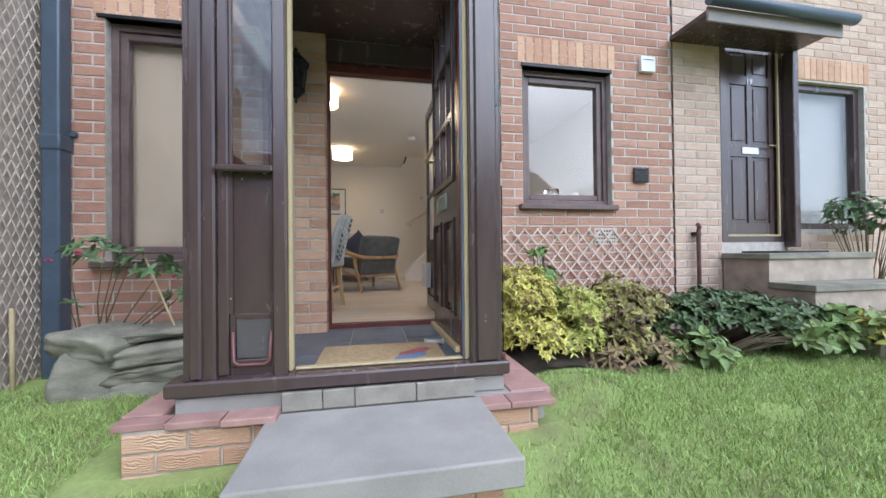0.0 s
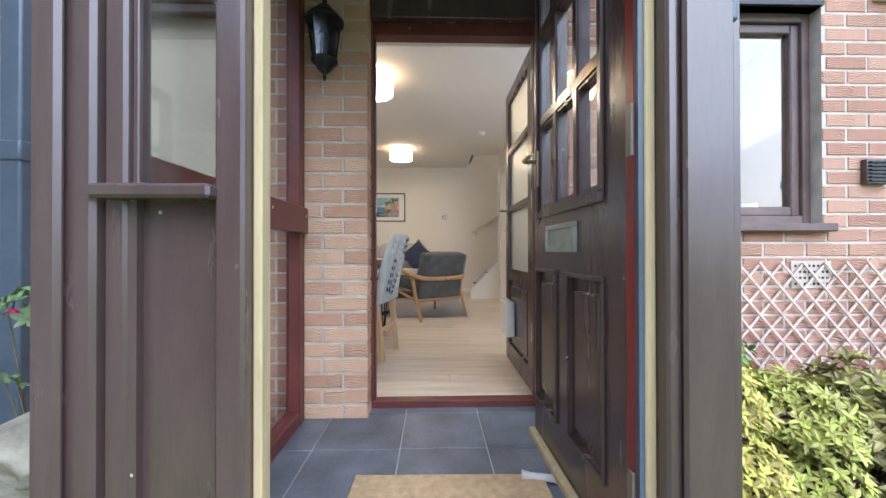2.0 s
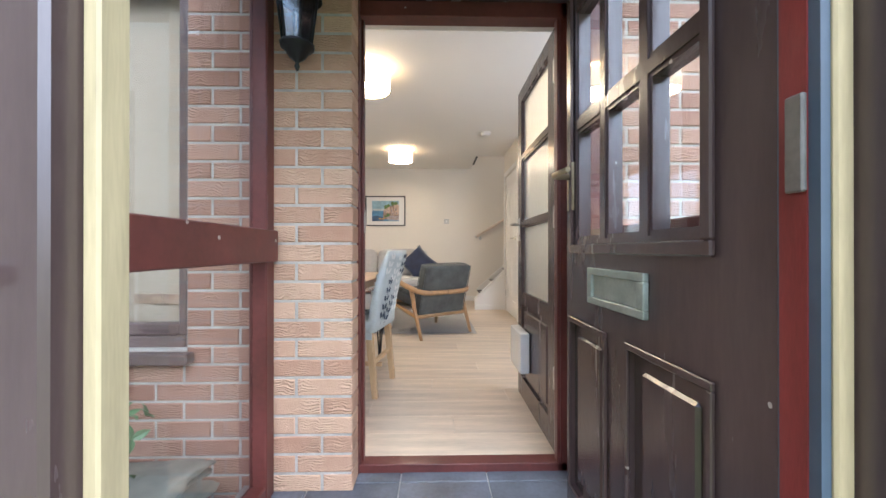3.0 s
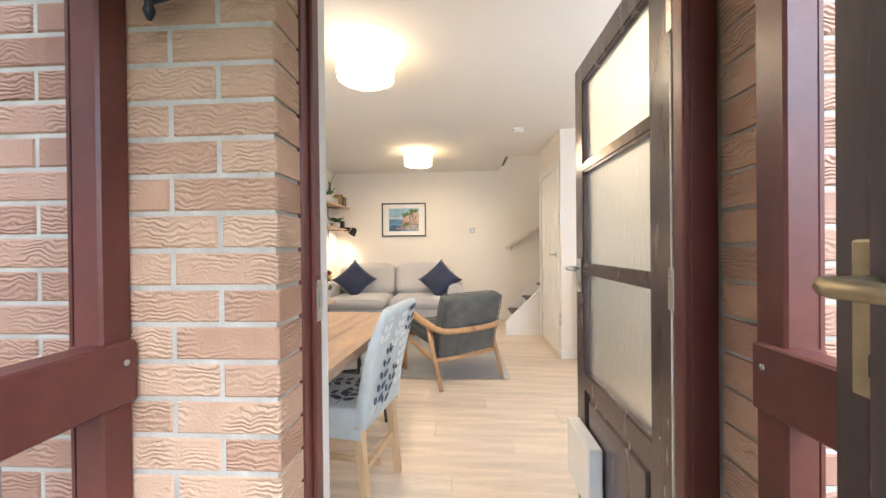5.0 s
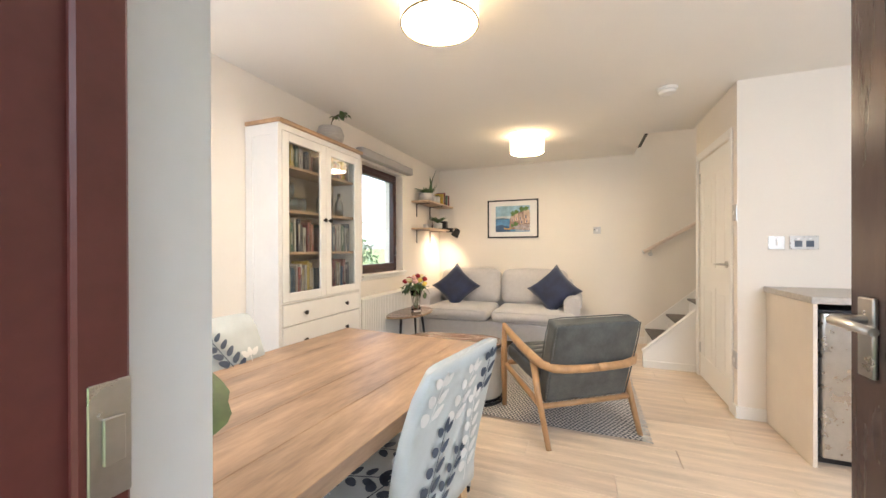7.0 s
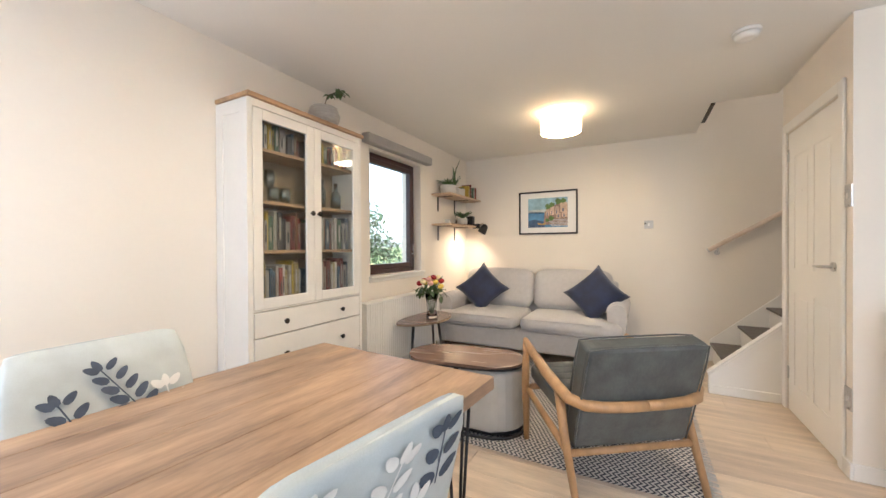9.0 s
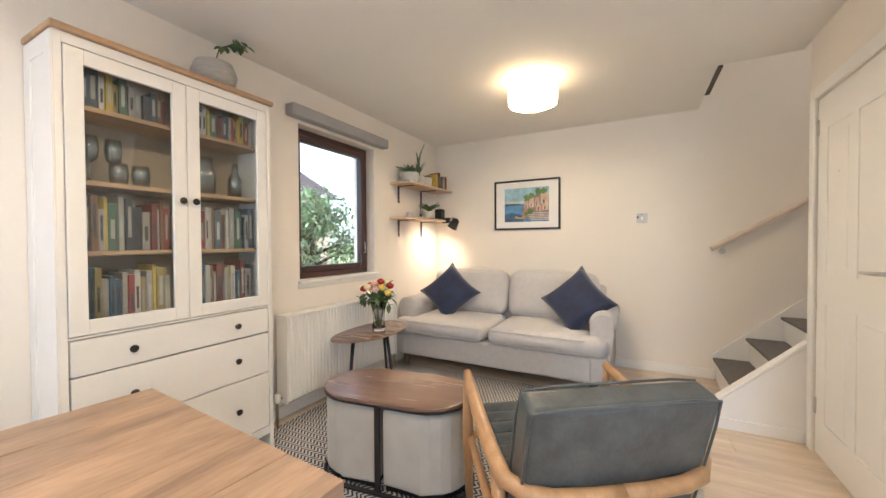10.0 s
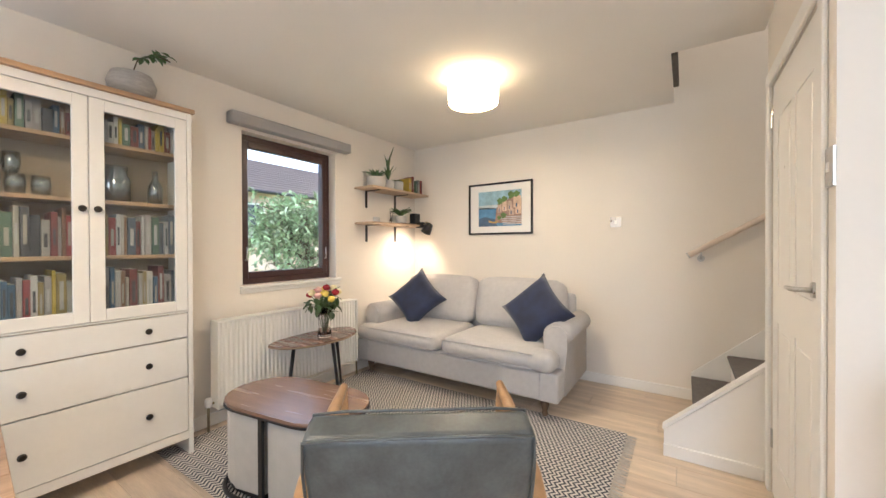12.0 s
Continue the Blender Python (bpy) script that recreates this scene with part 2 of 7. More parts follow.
def lathe(bm, profile, seg=24, at=(0, 0, 0), close=True):
    """A turned shape: (radius, height) pairs from below to above."""
    rings = []
    for r, z in profile:
        rings.append([bm.verts.new((at[0] + r * math.cos(a), at[1] + r * math.sin(a), at[2] + z)) for a in (2 * math.pi * k / seg for k in range(seg))])
    for a, b in zip(rings, rings[1:]):
        for k in range(seg):
            f = bm.faces.new((a[k], a[(k + 1) % seg], b[(k + 1) % seg], b[k]))
            f.smooth = True
    if close:
        bm.faces.new(rings[0][::-1])
        bm.faces.new(rings[-1])
    return bm


def slab(bm, outline, z0, z1, bevel=0.0, seg=2, m=None):
    """A flat plate with the given outline (counter-clockwise x, y pairs)."""
    m = m or Matrix.Identity(4)
    lo = [bm.verts.new(m @ Vector((x, y, z0))) for x, y in outline]
    hi = [bm.verts.new(m @ Vector((x, y, z1))) for x, y in outline]
    top, bot = bm.faces.new(hi), bm.faces.new(lo[::-1])
    for k in range(len(lo)):
        j = (k + 1) % len(lo)
        bm.faces.new((lo[k], lo[j], hi[j], hi[k]))
    if bevel:
        bmesh.ops.bevel(bm, geom=list(top.edges) + list(bot.edges), offset=bevel, segments=seg, affect="EDGES", profile=0.5)
    return bm


def soften(bm, offset=0.01, seg=3):
    made = bmesh.ops.bevel(bm, geom=list(bm.edges), offset=offset, segments=seg, affect="EDGES", profile=0.5)
    for f in made["faces"]:
        f.smooth = True
    return bm


def puffy(b, power=7.0, bulge=0.02, cuts=9):
    """A stuffed block: rounded edges and softly swollen faces."""
    bm = bm_new()
    bmesh.ops.create_cube(bm, size=2)
    bmesh.ops.subdivide_edges(bm, edges=bm.edges, cuts=cuts, use_grid_fill=True)
    c = [(b[k] + b[k + 3]) / 2 for k in range(3)]
    h = [abs(b[k + 3] - b[k]) / 2 for k in range(3)]
    r = min(h) * min(0.98, 4.5 / power)
    for v in bm.verts:
        p = [math.sin(q * math.pi / 2) for q in v.co]
        core = [max(-h[k] + r, min(h[k] - r, p[k] * h[k])) for k in range(3)]
        d = Vector([p[k] * h[k] - core[k] for k in range(3)])
        d = d.normalized() * r if d.length > 1e-6 else d
        out = [0, 0, 0]
        for k in range(3):
            lift = bulge * math.copysign(1, p[k]) * (1 - p[(k + 1) % 3] ** 2) * (1 - p[(k + 2) % 3] ** 2) if abs(v.co[k]) > 0.99 else 0.0
            out[k] = c[k] + core[k] + d[k] + lift
        v.co = out
    for f in bm.faces:
        f.smooth = True
    return bm


def mesh_of(name, bm, material):
    bmesh.ops.recalc_face_normals(bm, faces=bm.faces)
    me = bpy.data.meshes.new(name)
    bm.to_mesh(me)
    bm.free()
    me.materials.append(material)
    return me


def part(name, bm, material, parent=None, label="", m=None):
    ob = new(name, mesh_of(name, bm, material))
    if parent is not None:
        ob.parent = parent
    if m is not None:
        ob.matrix_basis = m
    if label:
        tagged(ob, label)
    return ob


def thing(name, m, label, category, group="", kind=""):
    ob = new(name)
    ob.empty_display_size = 0.1
    ob.matrix_basis = m
    return tagged(ob, label, category, group, kind)


def structure(name, bm, material, label, category="structure"):
    return tagged(part(name, bm, material), label, category, kind="structure")


def cells(bm, axis, lo, hi, us, zs, holes):
    """A slab across one axis, split round its openings. us, zs: extents; holes: (u0, u1, z0, z1)."""
    ucut = sorted({*us, *(h[0] for h in holes), *(h[1] for h in holes)})
    zcut = sorted({*zs, *(h[2] for h in holes), *(h[3] for h in holes)})
    for u0, u1 in zip(ucut, ucut[1:]):
        for z0, z1 in zip(zcut, zcut[1:]):
            um, zm = (u0 + u1) / 2, (z0 + z1) / 2
            if any(h[0] < um < h[1] and h[2] < zm < h[3] for h in holes):
                continue
            if axis == "y":
                box(bm, u0, lo, z0, u1, hi, z1)
            elif axis == "x":
                box(bm, lo, u0, z0, hi, u1, z1)
            else:
                box(bm, u0, z0, lo, u1, z1, hi)
    bmesh.ops.remove_doubles(bm, verts=bm.verts, dist=1e-5)
    return bm


BRICK_MESHES = {}


def brick_verts(w, h, d, c=0.004):
    """A brick's open-backed shell with chamfered edges; x along the wall, -y outward."""
    v = []
    for y, k in ((d, 0), (c, 0), (0, c)):
        v += [(k, y, k), (w - k, y, k), (w - k, y, h - k), (k, y, h - k)]
    f = [(8, 9, 10, 11)]
    for r in (0, 4):
        for k in range(4):
            j = (k + 1) % 4
            f.append((r + k, r + j, r + 4 + j, r + 4 + k))
    return v, f


def brick_mesh(w, h, d, material):
    key = (round(w, 3), round(h, 3), round(d, 3), material.name)
    if key not in BRICK_MESHES:
        v, f = brick_verts(*key[:3])
        me = bpy.data.meshes.new("brick")
        me.from_pydata(v, [], f)
        me.materials.append(material)
        BRICK_MESHES[key] = me
    return BRICK_MESHES[key]


def brick_run(width, z0, z1, holes, u0=0.0, first=0):
    """Running-bond bricks over a wall: (u, z, w, h), cut round the openings."""
    out = []
    row = first
    z = z0
    while z < z1 - 0.03:
        u = u0 - (0.1125 if row % 2 else 0.0)
        while u < u0 + width:
            a, b = max(u, u0), min(u + 0.215, u0 + width)
            spans = [(a, b)]
            for h in holes:
                if z + 0.06 > h[2] and z < h[3] - 0.005:
                    nxt = []
                    for s0, s1 in spans:
                        if s1 <= h[0] or s0 >= h[1]:
                            nxt.append((s0, s1))
                        else:
                            if s0 < h[0]:
                                nxt.append((s0, h[0] - 0.001))
                            if s1 > h[1]:
                                nxt.append((h[1] + 0.001, s1))
                    spans = nxt
            out += [(s0, z, s1 - s0, 0.065) for s0, s1 in spans if s1 - s0 > 0.025]
            u += 0.225
        z += 0.075
        row += 1
    return out


def lay_bricks(parent, runs, m, single, joined, near):
    """Bricks for which near(u, z) holds become parts, at most 290; the rest is one mesh."""
    count = 0
    vs, fs = [], []
    for u, z, w, h in runs:
        if count < 290 and near(u, z):
            ob = new("brick", brick_mesh(w, h, 0.05, single))
            ob.parent = parent
            ob.matrix_basis = m @ Matrix.Translation((u, random.uniform(-0.0015, 0.0015), z))
            count += 1
        else:
            v, f = brick_verts(w, h, 0.05)
            k = len(vs)
            vs += [m @ Vector((x + u, y, q + z)) for x, y, q in v]
            fs += [tuple(i + k for i in g) for g in f]
    if vs:
        me = bpy.data.meshes.new("brickwork")
        me.from_pydata([tuple(v) for v in vs], [], fs)
        me.materials.append(joined)
        ob = new("brickwork", me)
        ob.parent = parent
        tagged(ob, kind="stuff")


# ---- ground ----
def smooth(a, b, x):
    t = min(1, max(0, (x - a) / (b - a)))
    return t * t * (3 - 2 * t)


def ground_z(x, y):
    z = -0.40 + 0.16 * smooth(0.2, 1.6, x) * smooth(-0.5, 1.5, y) + 0.14 * smooth(1.8, 3.6, x) * smooth(0.5, 2.4, y)
    z += 0.18 * smooth(0.95, 1.5, -x) * smooth(0.7, 2.0, y)
    z += 0.12 * smooth(1.1, 1.6, y) * (1 - smooth(0.9, 1.6, abs(x)))
    return z + 0.012 * noise.noise((x * 2.2, y * 2.2, 0))


def axis_cuts(lo, hi, step, far):
    a = [lo + step * k for k in range(int((hi - lo) / step) + 1)]
    return sorted([-far, -far / 3, -60, -25, -12, *a, 14, 30, 70, far / 3, far])


xs, ys = axis_cuts(-6, 7, 0.12, 900), axis_cuts(-5, 9.5, 0.12, 900)
gv = [(x, y, ground_z(x, y)) for y in ys for x in xs]
nx = len(xs)
gf = [(j * nx + i, j * nx + i + 1, (j + 1) * nx + i + 1, (j + 1) * nx + i) for j in range(len(ys) - 1) for i in range(nx - 1)]
gm = bpy.data.meshes.new("ground")
gm.from_pydata(gv, [], gf)
TURF = mat("turf", (0.24, 0.31, 0.09), 0.95, var=0.4, scale=3, bump=0.8, fine=60, world_space=True, dark=(0.20, 0.20, 0.09))
gm.materials.append(TURF)
tagged(new("ground", gm), "green mown lawn with worn yellow patches", "ground", kind="structure")

# ---- house shell ----
LEFT, BACK, CEILZ = -2.125, BACK_Y, 2.36
FACE = 2.86
# front wall: brick outside, plaster inside; door, dining window and kitchen window go through it
FRONT_HOLES = [(-0.50, 0.48, -0.06, 1.97), (-1.86, -1.13, 0.50, 2.12), (1.09, 1.90, 0.92, 2.05)]
front = structure("wall_front", cells(bm_new(), "y", 2.93, 3.065, (-2.45, 2.52), (-0.5, 2.9), FRONT_HOLES), PLASTER, "front house wall, brick outside and cream plaster inside", "wall")
EXT = [(-0.83, 0.53, -0.5, 2.3)] + FRONT_HOLES[1:]
part("mortar_bed", cells(bm_new(), "y", FACE + 0.004, 2.928, (-2.15, 2.50), (-0.5, 3.1), EXT), MORTAR, front)
structure("wall_left", cells(bm_new(), "x", LEFT - 0.25, LEFT, (3.065, BACK + 0.2), (-0.4, 2.9), [(5.88, 6.74, 0.93, 2.07)]), PLASTER, "cream plastered side wall with a window", "wall")
# The high opening in wall_back is unseen, added to let light into the stairwell.
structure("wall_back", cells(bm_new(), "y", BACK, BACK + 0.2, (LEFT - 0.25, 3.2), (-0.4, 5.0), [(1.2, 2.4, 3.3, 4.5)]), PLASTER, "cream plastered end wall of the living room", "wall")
structure("wall_closet", cells(bm_new(), "x", 0.93, 1.03, (5.92, 6.93), (0.0, CEILZ), [(6.04, 6.84, 0.0, 1.99)]), PLASTER, "cream wall round a stair cupboard", "wall")
structure("wall_kitchen", boxes((1.03, 5.92, 0, 2.52, 6.02, CEILZ)), PLASTER, "cream plastered kitchen wall with sockets", "wall")
structure("wall_cupboard_back", boxes((1.03, 6.83, 0, 3.2, 6.93, 5.0)), PLASTER, "plain wall beside the stairs", "wall")
structure("wall_right", boxes((2.52, 2.93, -0.4, 2.72, 6.83, 2.9)), PLASTER, "plain party wall of the kitchen", "wall")
structure("wall_stair_end", boxes((3.2, 6.83, -0.4, 3.3, BACK + 0.2, 5.0)), PLASTER, "plain wall at the top of the stairs", "wall")
structure("wall_stair_upper", boxes((0.42, 7.0, CEILZ + 0.25, 0.5, BACK, 5.0), (0.5, 6.93, CEILZ + 0.25, 3.2, 7.0, 5.0)), PLASTER, "plain wall of the stairwell above", "wall")
structure("ceiling", boxes((LEFT, 3.065, CEILZ, 2.52, 6.83, CEILZ + 0.25), (LEFT, 6.83, CEILZ, 0.93, 7.03, CEILZ + 0.25), (LEFT, 7.03, CEILZ, 0.505, BACK, CEILZ + 0.25)), CEIL, "smooth off-white ceiling with a stairwell opening", "ceiling")
structure("ceiling_stairwell", boxes((0.42, 6.83, 5.0, 3.3, BACK + 0.2, 5.1)), CEIL, "white ceiling above the stairs", "ceiling")
floor = structure("floor", boxes((LEFT, 2.985, -0.2, 2.52, BACK, -0.012)), GROUT, "pale oak laminate floor laid in planks", "floor")

# ---- porch ----
porch_base = structure("porch_base", boxes((-1.04, 1.66, -0.5, 0.66, FACE, -0.116), (-0.90, 1.70, -0.11, 0.48, 3.0, -0.045)), CONCRETE, "brick and concrete base under the porch", "porch")
SLATE_X, SLATE_Y = (-0.985, -0.625, -0.265, 0.095, 0.455, 0.815), (1.53, 1.86, 2.19, 2.52, 2.85, 3.18)
porch_floor = structure("porch_floor", boxes((-0.80, 1.74, -0.045, 0.47, 2.985, -0.04)), GROUT, "dark grey slate tiled porch floor", "floor")
for x0, x1 in zip(SLATE_X, SLATE_X[1:]):
    for y0, y1 in zip(SLATE_Y, SLATE_Y[1:]):
        a, b, c, d = max(x0, -0.80), min(x1, 0.47), max(y0, 1.75), min(y1, 2.975)
        if b - a > 0.03 and d - c > 0.03:
            part("tile", boxes((a + 0.003, c + 0.003, -0.042, b - 0.003, d - 0.003, -0.034), bevel=0.002), SLATE, porch_floor)
PANE_Z = 0.905
frame_ob = thing("porch_frame", pose(0, 0, 0), "dark brown painted timber porch with glazed sides", "porch", kind="structure")
part("post", boxes((-0.875, 1.70, 0.0, -0.755, 1.80, 2.12), (-0.845, 1.68, 0.03, -0.80, 1.70, 2.12), bevel=0.008), BROWN, frame_ob)
part("post", boxes((0.325, 1.70, 0.0, 0.475, 1.80, 2.12), (0.350, 1.685, 0.03, 0.450, 1.70, 2.12), bevel=0.006), BROWN, frame_ob)
part("stile", boxes((-0.755, 1.72, 0.03, -0.712, 1.79, 2.12), bevel=0.006), BROWN, frame_ob)
part("stile", boxes((-0.535, 1.70, 0.0, -0.480, 1.79, 2.12), bevel=0.006), BROWN, frame_ob)
part("plinth", boxes((-0.93, 1.665, -0.032, 0.50, 1.80, 0.028), bevel=0.008), BROWN, frame_ob)
part("door_stop", boxes((-0.480, 1.735, 0.03, -0.462, 1.775, 2.1), bevel=0.003), RAWWOOD, frame_ob, "unpainted pale timber strip")
part("jamb_lining", boxes((0.292, 1.74, 0.03, 0.303, 1.79, 2.1)), PIPE, frame_ob, "blue-grey weather strip")
part("door_stop", boxes((0.303, 1.735, 0.03, 0.325, 1.775, 2.1), bevel=0.003), RAWWOOD, frame_ob, "unpainted pale timber strip")
part("sill_strip", boxes((-0.455, 1.74, 0.03, 0.292, 1.775, 0.04), bevel=0.003), RAWWOOD, frame_ob, "unpainted pale timber strip")
part("rail", boxes((-0.745, 1.672, 0.875, -0.528, 1.75, 0.902), bevel=0.006), BROWN, frame_ob)
part("panel", boxes((-0.712, 1.742, 0.285, -0.53, 1.755, 0.875), (-0.712, 1.725, 0.285, -0.695, 1.742, 0.875), (-0.545, 1.725, 0.285, -0.53, 1.742, 0.875)), BROWN, frame_ob)
part("head", boxes((-0.875, 1.68, 2.0, 0.43, 1.80, 2.16)), BROWN, frame_ob)
pane = part("pane", boxes((-0.712, 1.748, 0.90, -0.53, 1.753, 2.0)), DIMMING, frame_ob)
pane.visible_shadow = False
part("bead", boxes((-0.712, 1.735, 0.902, -0.70, 1.748, 2.0), (-0.54, 1.735, 0.902, -0.53, 1.748, 2.0), bevel=0.002), BROWN, frame_ob)
for sx, inward in ((-0.785, 1), (0.495, -1)):
    face = sx + inward * (0.055 if inward > 0 else 0.05)
    part("side_post", boxes((sx - 0.035, 2.735, -0.04, sx + 0.035, 2.80, 2.1), bevel=0.005), REDBROWN, frame_ob, "red-brown painted post")
    part("side_sill", boxes((sx - 0.035, 1.80, -0.04, sx + 0.035, 2.735, 0.03), bevel=0.005), REDBROWN, frame_ob)
    rail_part = part("side_rail", boxes((min(face, sx - inward * 0.005), 1.80, 0.865, max(face, sx - inward * 0.005), 2.79, 0.985), bevel=0.004), REDBROWN, frame_ob, "red-brown painted rail")
    for sy in (1.95, 2.40, 2.765):
        part("screw", tube(bm_new(), [(face - inward * 0.002, sy, 0.945), (face + inward * 0.0015, sy, 0.945)], 0.006, 10), CHROME, rail_part, "steel screw head")
    part("side_head", boxes((sx - 0.035, 1.80, 2.0, sx + 0.035, 2.86, 2.12)), BROWN, frame_ob)
    for z0, z1 in ((0.03, 0.865), (0.985, 2.0)):
        g = part("pane", boxes((sx - inward * 0.02 - 0.003, 1.80, z0, sx - inward * 0.02 + 0.003, 2.735, z1)), DIMMING, frame_ob)
        g.visible_shadow = False
part("transom", boxes((-0.80, 2.86, 1.965, 0.47, 2.912, 2.12), bevel=0.003), BROWN, frame_ob, "dark brown board over the inner door")
structure("porch_roof", boxes((-0.98, 1.58, 2.16, 0.54, 2.86, 2.30), (-0.83, 1.80, 2.12, 0.41, 2.86, 2.16)), BROWN, "dark boarded flat porch roof", "roof")
# brick piers either side of the inner door
pier = structure("wall_pier", boxes((-0.80, 2.804, -0.045, -0.452, 2.93, 2.12), (0.484, 2.796, -0.045, 0.53, 2.93, 2.12)), MORTAR, "textured orange brick pier beside the inner door", "wall")
PIERM = pose(0, 2.80, 0)
z, row = -0.035, 0
while z < 2.08:
    for u0, w in (((-0.80, 0.13), (-0.66, 0.214)) if row % 2 else ((-0.80, 0.23), (-0.56, 0.114))):
        ob = new("brick", brick_mesh(w, 0.065, 0.05 if u0 < -0.66 and not row % 2 or u0 < -0.7 else 0.112, BRICK))
        ob.parent = pier
        ob.matrix_basis = Matrix.Translation((u0, 2.80 + random.uniform(-0.001, 0.001), z))
    ob = new("brick", brick_mesh(0.055, 0.065, 0.118, BRICK))
    ob.parent = pier
    ob.matrix_basis = Matrix.Translation((0.476, 2.79, z))
    z += 0.075
    row += 1
structure("door_frame", boxes((-0.495, 2.905, -0.035, -0.441, 2.985, 1.97), (-0.441, 2.945, -0.035, -0.431, 2.985, 1.91), (0.415, 2.915, -0.035, 0.475, 2.985, 1.97), (0.40, 2.915, -0.035, 0.415, 2.955, 1.91),
                                  (-0.495, 2.915, 1.905, 0.475, 2.985, 1.99), (-0.495, 2.915, -0.04, 0.475, 2.985, 0.0), bevel=0.003), REDBROWN, "worn red-brown painted inner door frame", "door frame")
structure("door_reveal", boxes((-0.51, 2.985, 0, -0.45, 3.075, 2.0), (0.415, 2.985, 0, 0.50, 3.0, 2.0), (-0.51, 2.985, 1.94, 0.5, 3.075, 2.02)), WHITE, "white painted plaster reveal inside the doorway", "trim")


# ---- doors ----
def panel_door(root, w, h, t, m, panels, glazed, material, hole_depth=0.012):
    """A leaf lying in x (0..w) and z (0..h), t thick: stiles and rails round sunk panels and panes."""
    part("leaf_frame", cells(bm_new(), "y", 0, t, (0, w), (0, h), panels + glazed), material, root, m=m)
    for a, b, c, d in panels:
        bm = boxes((a, hole_depth, c, b, t - hole_depth, d))
        k = 0.035
        box(bm, a + k, hole_depth / 3, c + k, b - k, t - hole_depth / 3, d - k, bevel=hole_depth / 2)
        part("panel", bm, material, root, m=m)
    for a, b, c, d in glazed:
        g = part("pane", boxes((a, t / 2 - 0.002, c, b, t / 2 + 0.002, d)), GLASS if t > 0.043 else REEDED, root, m=m)
        g.visible_shadow = False
        e = 0.010
        part("bead", boxes((a, 0.004, c, a + e, t - 0.004, d), (b - e, 0.004, c, b, t - 0.004, d), (a + e, 0.004, c, b - e, t - 0.004, c + e), (a + e, 0.004, d - e, b - e, t - 0.004, d)), material, root, m=m)


def lever(root, m, material, length=0.11, rose=False):
    """A lever handle on a plate; x along the lever, -y outward."""
    if rose:
        part("handle_rose", tube(bm_new(), [(0, 0, 0.02), (0, -0.01, 0.02)], 0.026, 18), material, root, m=m)
    else:
        part("handle_plate", soften(boxes((-0.02, -0.008, -0.08, 0.02, 0, 0.06)), 0.003, 2), material, root, m=m)
    part("handle", tube(bm_new(), [(0, 0, 0.02), (0, -0.05, 0.02), (0.015, -0.058, 0.02), (length, -0.055, 0.018)], [0.009, 0.009, 0.009, 0.007]), material, root, m=m)


front_door = thing("door_1", pose(0, 0, 0), "dark brown glazed porch door standing wide open", "door", kind="structure")
FD = pose(0.28, 2.465, 0.05) @ pose(0, 0, 0, 0, 0, -88.8)
panel_door(front_door, 0.69, 1.93, 0.044, FD, [(0.03, 0.245, 0.17, 0.65), (0.345, 0.57, 0.17, 0.65)],
           [(a, b, c, d) for a, b in ((0.07, 0.215), (0.24, 0.385), (0.41, 0.555)) for c, d in ((0.888, 1.20), (1.228, 1.54), (1.568, 1.87))], BROWN)
part("moulding", boxes((0.035, -0.010, 0.850, 0.58, 0.0, 0.876), (0.035, -0.010, 0.876, 0.056, 0.0, 1.89), (0.556, -0.010, 0.876, 0.58, 0.0, 1.89), bevel=0.003), BROWN, front_door, m=FD)
for a, b in ((0.03, 0.245), (0.345, 0.57)):
    part("moulding", boxes((a - 0.008, -0.008, 0.65, b + 0.008, 0.0, 0.665), (a - 0.008, -0.008, 0.155, b + 0.008, 0.0, 0.17), (a - 0.008, -0.008, 0.17, a + 0.004, 0.0, 0.65), (b - 0.004, -0.008, 0.17, b + 0.008, 0.0, 0.65), bevel=0.002), BROWN, front_door, m=FD)
part("letter_plate", boxes((0.165, -0.012, 0.725, 0.415, 0, 0.742), (0.165, -0.012, 0.798, 0.415, 0, 0.815), (0.165, -0.012, 0.742, 0.19, 0, 0.798), (0.39, -0.012, 0.742, 0.415, 0, 0.798), (0.19, -0.006, 0.742, 0.39, -0.001, 0.798), bevel=0.002), mat("verdigris_metal", (0.36, 0.40, 0.35), 0.45, metal=0.4, var=0.2, scale=20, bump=0.1), front_door, "tarnished metal letter plate", m=FD)
lever(front_door, FD @ pose(0.04, 0, 1.055), BRASS)
part("keyhole", boxes((0.036, -0.0095, 0.995, 0.044, -0.008, 1.015)), BLACK, front_door, m=FD)
part("edge_strip", boxes((0.680, -0.005, 0.0, 0.712, -0.0005, 1.93)), mat("red_edge_paint", (0.20, 0.03, 0.026), 0.3, var=0.25, scale=7, bump=0.1, stretch=(3, 3, 0.5)), front_door, "red painted door edge", m=FD)
for hz in (0.16, 0.925, 1.70):
    part("hinge", boxes((0.692, -0.012, hz, 0.714, -0.005, hz + 0.11), bevel=0.002), PEWTER, front_door, m=FD)
part("weather_bar", boxes((0.0, -0.028, 0.0, 0.685, 0, 0.03), bevel=0.005), RAWWOOD, front_door, "pale timber weather bar", m=FD)

